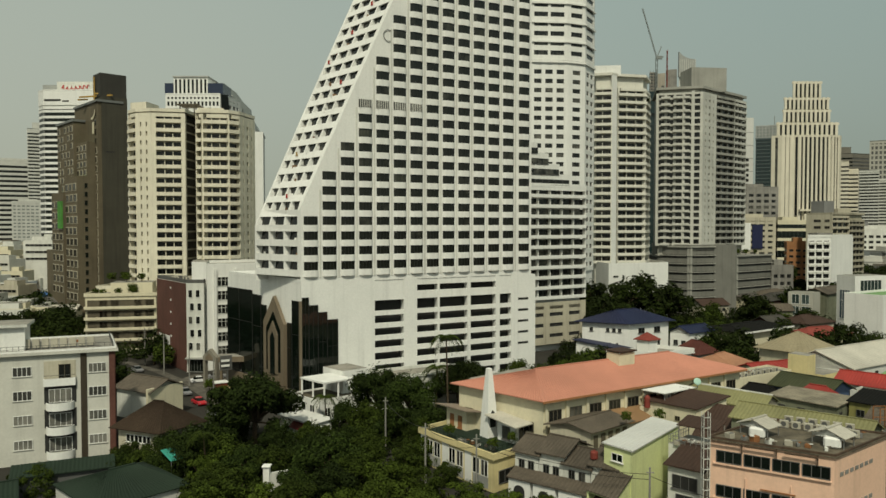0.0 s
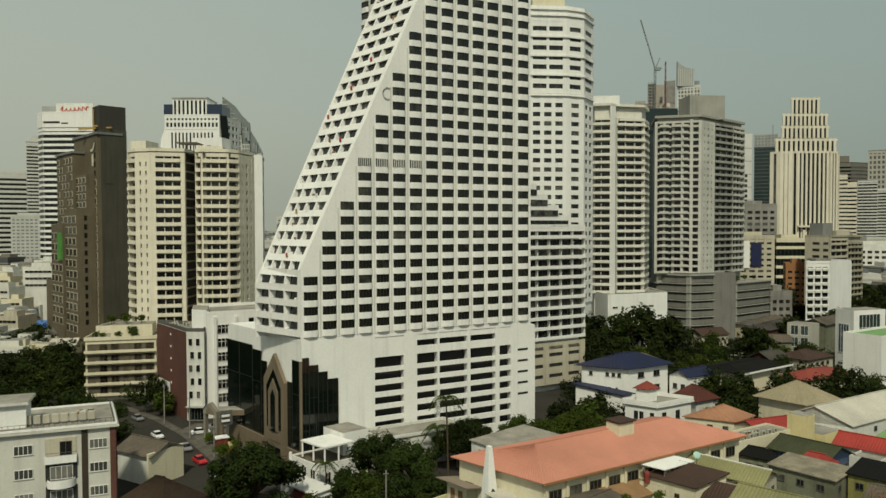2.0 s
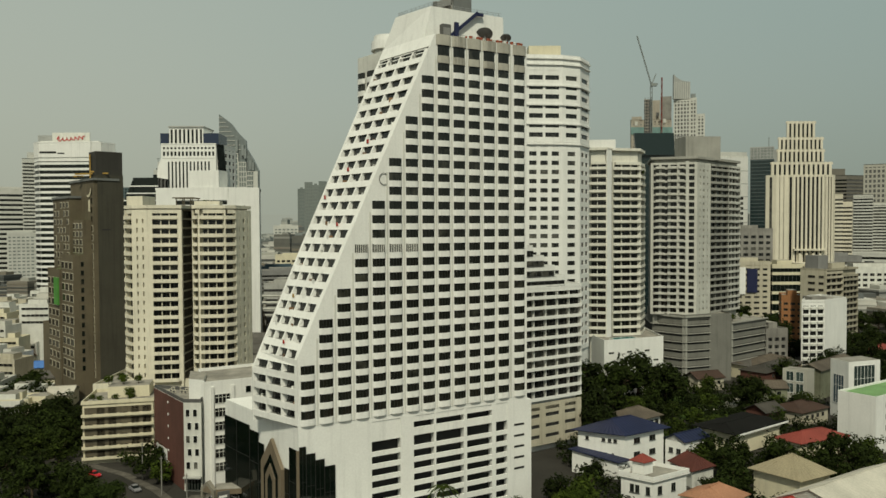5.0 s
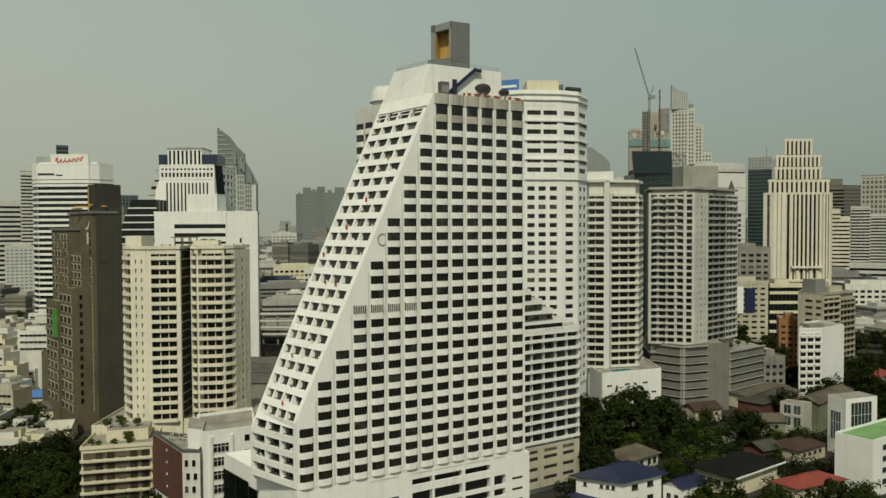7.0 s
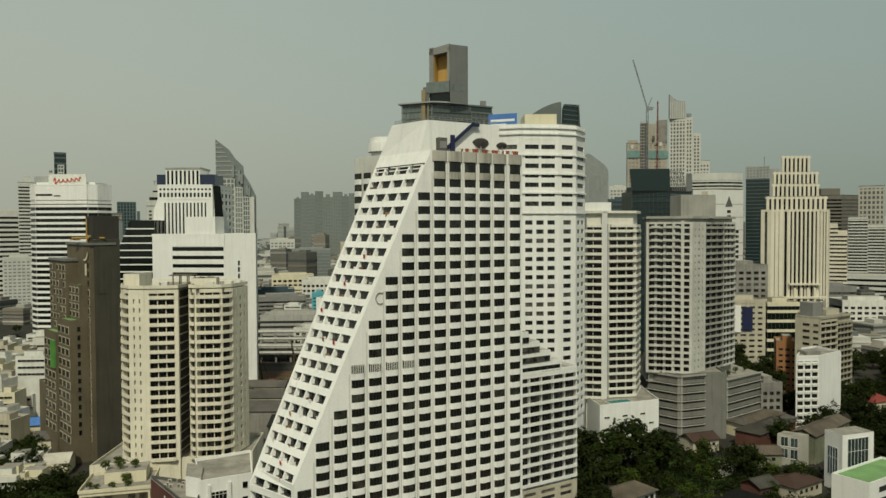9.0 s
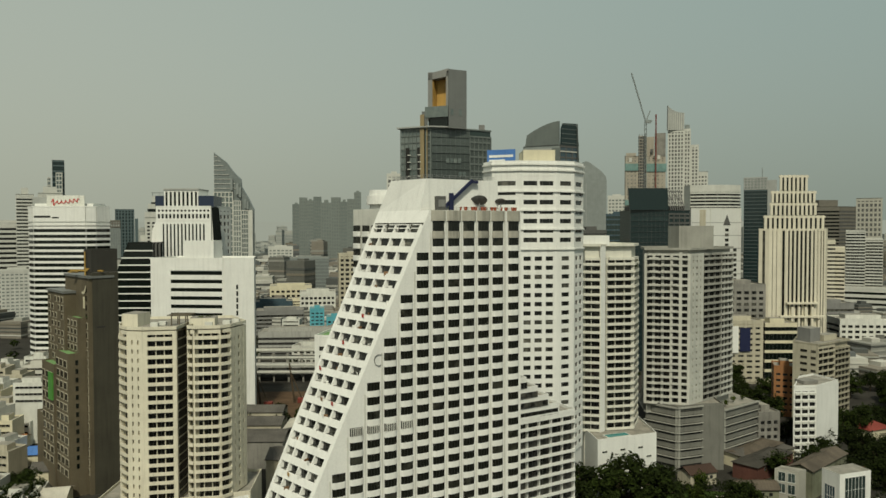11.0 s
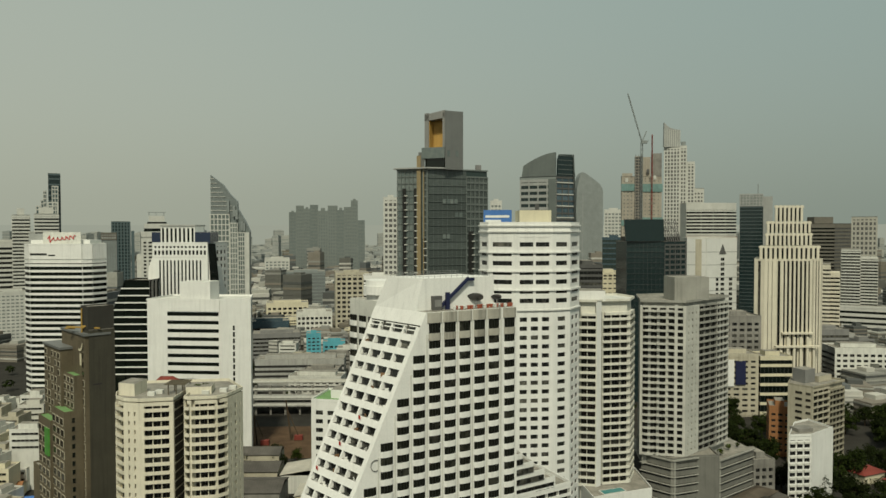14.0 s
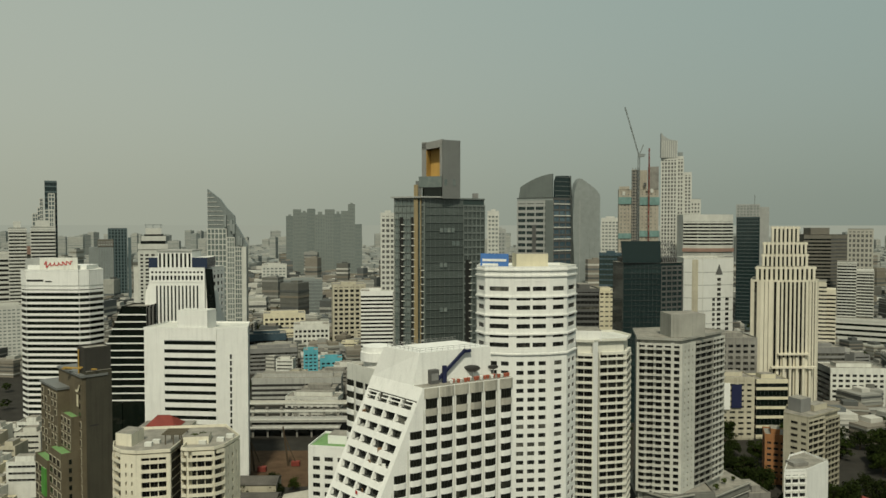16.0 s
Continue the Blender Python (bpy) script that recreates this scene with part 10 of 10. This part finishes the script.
# hazy cluster of unfinished towers far behind
rc = random.Random(4)
x = -384.0
for i in range(10):
    w = rc.uniform(17, 30)
    h = (172, 190, 182, 192, 176, 190, 178, 186, 204, 150)[i]
    y = 1995 + (i % 2) * 2.0
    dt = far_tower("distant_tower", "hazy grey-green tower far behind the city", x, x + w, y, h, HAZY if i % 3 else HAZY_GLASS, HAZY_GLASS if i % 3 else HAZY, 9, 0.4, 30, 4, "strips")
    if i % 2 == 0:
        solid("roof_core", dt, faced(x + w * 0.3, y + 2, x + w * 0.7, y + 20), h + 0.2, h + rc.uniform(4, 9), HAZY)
    x += w - 1.5

# railway station and viaduct on columns
rail = thing("elevated_station", (-95, 505, 0), "elevated railway station and viaduct on concrete columns", "railway station")
for y, z, x0, x1, h in ((505, 9.0, -175, -40, 1.4), (515, 13.0, -140, -40, 0.8), (520, 17.5, -135, -42, 0.6), (498, 6.0, -170, -60, 0.8)):
    put("deck", box_mesh(x1 - x0, 12, h, GREY if z < 16 else PALE_ROOF), rail, Matrix.Translation((x0, y, z)))
    put("deck_edge", box_mesh(x1 - x0, 0.4, 1.1, WHITE_WORN), rail, Matrix.Translation((x0, y - 0.41, z + h)))
for i in range(10):
    put("column", box_mesh(1.8, 1.8, 17, CONCRETE), rail, Matrix.Translation((-134 + i * 10.0, 515, 0)))
    put("column", box_mesh(1.2, 1.2, 6, CONCRETE), rail, Matrix.Translation((-160 + i * 10.0, 500, 0)))
rail2 = thing("railway_viaduct", (300, 520, 0), "concrete railway viaduct crossing between the blocks", "viaduct")
put("deck", box_mesh(240, 9, 1.8, CONCRETE), rail2, pose(170, 512, 11, 0, 0, 1.5))
put("deck_edge", box_mesh(240, 0.4, 1.1, GREY), rail2, pose(170, 511.5, 12.9, 0, 0, 1.5))
for i in range(12):
    put("column", box_mesh(1.8, 1.8, 11, CONCRETE), rail2, Matrix.Translation((180 + i * 20, 516 + i * 0.5, 0)))
rail3 = thing("railway_viaduct", (-500, 2050, 0), "pale long viaduct far behind the blocks", "viaduct")
put("deck", box_mesh(700, 30, 6, FAR_WHITE), rail3, Matrix.Translation((-760, 2080, 12)))

# bare building plot behind the cream block
plot = tagged(new("ground_plot", prism_mesh([(-150, 400), (-62, 405), (-60, 470), (-150, 470)], 0.0, 0.05, SOIL)), "bare brown soil of a building plot", "ground", kind="structure")
for k, (x, y, w, d, h, m, rm) in enumerate(((-100, 352, 26, 16, 10, BEIGE, GREY_TILE), (-72, 350, 26, 18, 9, WHITE_WORN, PALE_ROOF), (-96, 318, 30, 20, 12, CONCRETE, GREY_TILE),
                                          (-60, 322, 24, 16, 9, CREAM, PALE_ROOF), (-66, 286, 22, 18, 14, BEIGE, GREY_TILE), (-112, 330, 14, 12, 12, BEIGE, GREY_TILE), (-104, 385, 24, 14, 8, BEIGE, GREY_TILE))):
    poly = rect(x, y, x + w, y + d)
    t = house("workshop", "low workshop with a shallow sheet roof", poly, h, m, group="low sheds", category="shed")
    roof(t, poly, h + 0.1, h + 2.4, rm, "gable", k % 2, 0.5)
    facade(t, poly[0], poly[1], 1, h, 2, 4, m, GLASS, sp=0.5, rec=0.3, style="band")
for k, (x, y, z) in enumerate(((-102, 430, 0), (-84, 440, 0))):
    rig = thing("piling_rig", (x, y, z), "rusty brown piling rig on bare soil", "machine", "piling rigs")
    bm = bmesh.new()
    limb(bm, (x, y, 0), (x - 3, y, 24), 0.7, 0.5, 6)
    limb(bm, (x + 5, y, 1), (x - 2, y, 18), 0.4, 0.3, 6)
    part("mast", bm, BARK, rig)
    put("cab", box_mesh(5, 3, 3, RED_DARK, 0.2), rig, Matrix.Translation((x + 2, y - 1.5, 0.05)))

# left-hand cluster of small white houses
rl = random.Random(21)
HOUSE_MATS = [WHITE_WORN, DULL_WHITE, CREAM, GREY, BEIGE, CONCRETE, MIDGREY]
def small_block(x, y, w, d, h, turn, mat, group):
    r = Matrix.Rotation(radians(turn), 2)
    poly = [tuple(Vector((x, y)) + r @ Vector(v)) for v in ((0, 0), (w, 0), (w, d), (0, d))]
    t = house("city_house", rl.choice(("plain white flat-roofed city house", "weathered flat-roofed shop house", "small concrete city block with flat roof")), poly, h, mat, group=group)
    m, ln = along(poly[0], poly[1])
    n = max(1, min(3, int(h / 3.3)))
    for i in range(n):
        put("window_strip", window_mesh(ln * 0.86, 1.3, mat, GLASS, max(1, int(ln / 2.5))), t, m @ Matrix.Translation((ln * 0.07, -0.07, h - 2.3 - i * 3.3)))
    parapet(t, poly, h, 0.8, 0.25, mat)
    q = inset(poly, min(w, d) * 0.28)
    put("roof_room", prism_mesh(q, h, h + 2.6, mat, ROOF_GREY), t)
    return t
for i in range(40):
    y = rl.uniform(296, 450)
    x = -0.555 * y + rl.uniform(-42, 20) - (12 if y < 320 else 0)
    if -0.52 * y < x + 12:
        continue
    small_block(x, y, rl.uniform(8, 16), rl.uniform(9, 14), rl.uniform(9, 30 if y > 340 else 16), rl.uniform(-15, 15), rl.choice((WHITE_WORN, CREAM, OFFWHITE, WHITE_WORN, BEIGE)), "left houses")
for i in range(9):
    y = rl.uniform(235, 290)
    x = -0.6 * y + rl.uniform(-14, 12)
    small_block(x, y, rl.uniform(8, 14), rl.uniform(9, 14), rl.uniform(5, 9), rl.uniform(-15, 15), rl.choice((WHITE_WORN, CREAM, OFFWHITE)), "left houses")
for i in range(22):
    y = rl.uniform(560, 900)
    x = y * rl.uniform(-0.245, -0.05)
    small_block(x, y, rl.uniform(14, 30), rl.uniform(12, 20), rl.uniform(9, 24), rl.uniform(-15, 15), rl.choice(HOUSE_MATS), "city houses")
for i in range(18):
    y = rl.uniform(420, 800)
    x = y * rl.uniform(0.5, 0.66)
    if y < 520:
        continue
    if 500 < y < 530:
        continue
    small_block(x, y, rl.uniform(12, 26), rl.uniform(12, 20), rl.uniform(8, 22), rl.uniform(-15, 15), rl.choice(HOUSE_MATS), "right houses")
for x, y, ze, zr, m in ((215, 355, 5, 7.5, RED_DARK), (226, 340, 5, 7, RED_DARK), (196, 300, 5, 7, ORANGE), (182, 290, 5, 7.5, RED_DARK), (150, 322, 5, 7, GREY_TILE), (134, 312, 6, 8, GREY_TILE), (245, 370, 6, 8.5, RED_DARK)):
    poly = par4((x, y), (x + 14, y + 6), (x - 5, y + 10))
    t = house("tiled_house", "low house under a tiled hip roof among trees", poly, ze, CREAM, group="low houses")
    roof(t, poly, ze + 0.1, zr, m, "hip", 0, 0.7)
# park and roadside trees further off
for i in range(56):
    y = rl.uniform(285, 500)
    x = y * rl.uniform(0.46, 0.68)
    plant(rl.choice((0, 4, 1)), x, y, rl.uniform(0.8, 1.2))
for i in range(22):
    y = rl.uniform(390, 500)
    x = y * rl.uniform(0.36, 0.45)
    plant(rl.choice((0, 4, 1)), x, y, rl.uniform(0.8, 1.2))
for i in range(14):
    plant(rl.choice((0, 4)), rl.uniform(-145, -112), rl.uniform(625, 648), 1.1)
for i in range(10):
    plant(rl.choice((1, 2)), rl.uniform(-110, -66), rl.uniform(385, 402), 0.9)


# ---- city out to the horizon, too many to count ----
def palette(name, stops):
    m = surface(name, (1, 1, 1), stain=0.15, streak=0.0, bump=0)
    nt = m.node_tree
    geo = nt.nodes.new("ShaderNodeNewGeometry")
    rp = nt.nodes.new("ShaderNodeValToRGB")
    rp.color_ramp.interpolation = "CONSTANT"
    while len(rp.color_ramp.elements) < len(stops):
        rp.color_ramp.elements.new(0.5)
    for i, c in enumerate(stops):
        rp.color_ramp.elements[i].position = i / len(stops)
        rp.color_ramp.elements[i].color = (*c, 1)
    nt.links.new(geo.outputs["Random Per Island"], rp.inputs["Fac"])
    for n in nt.nodes:
        if n.bl_idname == "ShaderNodeMix":
            nt.links.new(rp.outputs["Color"], n.inputs["A"])
    return m


CITY = palette("city_walls", [(0.36, 0.36, 0.32), (0.13, 0.13, 0.115), (0.52, 0.51, 0.46), (0.09, 0.095, 0.09), (0.2, 0.18, 0.14), (0.27, 0.27, 0.245), (0.12, 0.13, 0.13), (0.22, 0.2, 0.165)])
# far walls kept to close greys, the haze being put into the colours
FAR_CITY = palette("hazed_far_city_walls", [(0.34, 0.35, 0.325), (0.3, 0.315, 0.3), (0.38, 0.385, 0.35), (0.27, 0.29, 0.275)])


def carpet(name, label, seed, y0, y1, count, hmin, hmax, wmin, wmax, mat, tall=0.0, talls=(40, 90), keep=lambda x, y: True):
    rg = random.Random(seed)
    vs, fs = [], []
    while count > 0:
        y = math.sqrt(rg.uniform(y0 * y0, y1 * y1))
        x = y * rg.uniform(-0.68, 0.68)
        count -= 1
        if not keep(x, y):
            continue
        w, d, h = rg.uniform(wmin, wmax), rg.uniform(wmin, wmax), rg.uniform(hmin, hmax)
        if rg.random() < tall:
            h, w, d = rg.uniform(*talls), w * 0.8, d * 0.8
        a = rg.uniform(-0.4, 0.4)
        ca, sa = math.cos(a), math.sin(a)
        levels = [(0, 1.0), (h, 1.0)]
        boxes = [(0, 0, w, d, 0, h)]
        for k in range(int(h / 3.5) if y1 < 1600 else int(h / 9)):
            boxes.append((0, 0, w + 0.8, d + 0.8, k * (3.5 if y1 < 1600 else 9) + 2.4, k * (3.5 if y1 < 1600 else 9) + (3.5 if y1 < 1600 else 6)))
        boxes.append((w * 0.1, 0, w * 0.4, d * 0.4, h, h + 3))
        for bx, by, bw, bd, z0, z1 in boxes:
            m = len(vs)
            for z in (z0, z1):
                for px, py in ((-bw / 2, -bd / 2), (bw / 2, -bd / 2), (bw / 2, bd / 2), (-bw / 2, bd / 2)):
                    px, py = px + bx, py + by
                    vs.append((x + px * ca - py * sa, y + px * sa + py * ca, z))
            for f in ((4, 5, 6, 7), (0, 1, 5, 4), (1, 2, 6, 5), (2, 3, 7, 6), (3, 0, 4, 7)):
                fs.append(tuple(m + i for i in f))
    me = bpy.data.meshes.new(name)
    me.from_pydata(vs, [], fs)
    me.materials.append(mat)
    return tagged(new(name, me), label, "buildings", kind="stuff")


def clear_mid(x, y):
    r = x / y
    if y < 700 and (r < -0.49 or -0.26 < r < 0.56):
        return False
    return True


carpet("low_rise_city", "dense low-rise city blocks of pale concrete", 1, 480, 1150, 620, 7, 20, 12, 28, CITY, 0.05, (25, 45), clear_mid)
carpet("low_rise_city", "dense pale city blocks further off", 2, 1150, 2300, 1500, 8, 26, 18, 45, CITY, 0.06, (40, 80))
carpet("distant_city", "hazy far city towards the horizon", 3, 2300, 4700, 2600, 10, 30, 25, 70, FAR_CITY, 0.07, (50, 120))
# tree tops between the far blocks
rg = random.Random(31)
vs, fs = [], []
for i in range(900):
    y = math.sqrt(rg.uniform(480 ** 2, 1500 ** 2))
    x = y * rg.uniform(-0.66, 0.66)
    r = rg.uniform(4, 8)
    for k in range(46):
        d = Vector((rg.uniform(-1, 1), rg.uniform(-1, 1), rg.uniform(-0.2, 1))).normalized() * rg.uniform(0.6, 1.0)
        p = Vector((x, y, 5)) + Vector((d.x * r, d.y * r, d.z * r * 0.9))
        n = (d + Vector((rg.uniform(-0.6, 0.6), rg.uniform(-0.6, 0.6), rg.uniform(0, 0.8)))).normalized()
        t = n.orthogonal().normalized()
        b = n.cross(t)
        s_ = rg.uniform(1.0, 1.9)
        m = len(vs)
        vs += [tuple(p - t * s_), tuple(p - b * s_ * 0.7), tuple(p + t * s_), tuple(p + b * s_ * 0.7)]
        fs.append((m, m + 1, m + 2, m + 3))
me = bpy.data.meshes.new("distant_trees")
me.from_pydata(vs, [], fs)
me.materials.append(LEAF_DARK)
tagged(new("distant_trees", me), "dark green tree tops scattered between the far blocks", "trees", kind="stuff")

# glowing band behind everything, added to stand in for the horizon's haze
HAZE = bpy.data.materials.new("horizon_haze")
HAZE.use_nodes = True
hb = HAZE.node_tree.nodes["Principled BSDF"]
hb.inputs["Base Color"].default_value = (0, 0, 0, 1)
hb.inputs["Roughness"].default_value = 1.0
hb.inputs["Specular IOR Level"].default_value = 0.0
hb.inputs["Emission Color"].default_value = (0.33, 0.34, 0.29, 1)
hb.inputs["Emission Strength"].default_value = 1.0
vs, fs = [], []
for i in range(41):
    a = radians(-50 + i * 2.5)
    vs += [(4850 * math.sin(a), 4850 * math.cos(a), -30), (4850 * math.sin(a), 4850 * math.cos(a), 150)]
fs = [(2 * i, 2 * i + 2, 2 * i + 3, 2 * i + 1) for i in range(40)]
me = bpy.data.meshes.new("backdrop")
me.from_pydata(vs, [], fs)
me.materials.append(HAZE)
tagged(new("backdrop", me), "glowing pale grey band painted as horizon haze", "backdrop", kind="structure")

# trees along the left-hand lanes
for i in range(26):
    y = rl.uniform(205, 290)
    plant(rl.choice((0, 1, 2)), -0.6 * y + rl.uniform(-4, 20), y, rl.uniform(0.7, 1.0))

# pavilion with a red roof behind the cream block
RPV = rect(-120, 298, -99, 314)
rpv = house("red_roofed_pavilion", "cream block with a dark red hipped roof pavilion", RPV, 61.5, AGED_CREAM)
roof(rpv, rect(-116, 300, -103.5, 311), 61.7, 66.0, RED_DARK, "hip", 0, 0.6, 0.3)

for nm, lab, x, y, m in (("blue_sheet_shed", "shed under a bright blue sheet roof", -184, 322, BLUE_PAINT), ("orange_roofed_house", "low house under an orange tiled roof", -206, 340, ORANGE),
                         ("grey_roofed_house", "low house under a grey sheet roof", -166, 300, GREY_TILE), ("white_roofed_shed", "shed under a pale sheet roof", -150, 268, PALE_ROOF)):
    poly = par4((x, y), (x + 13, y + 3), (x - 3, y + 12))
    t = house(nm, lab, poly, 5.0, CREAM, category="shed", group="low sheds")
    roof(t, poly, 5.1, 7.2, m, "gable", 0, 0.6)
for ob in TREES + FAR_TREES + PALMS:
    for c in ob.children:
        bpy.data.objects.remove(c)
    bpy.data.objects.remove(ob)
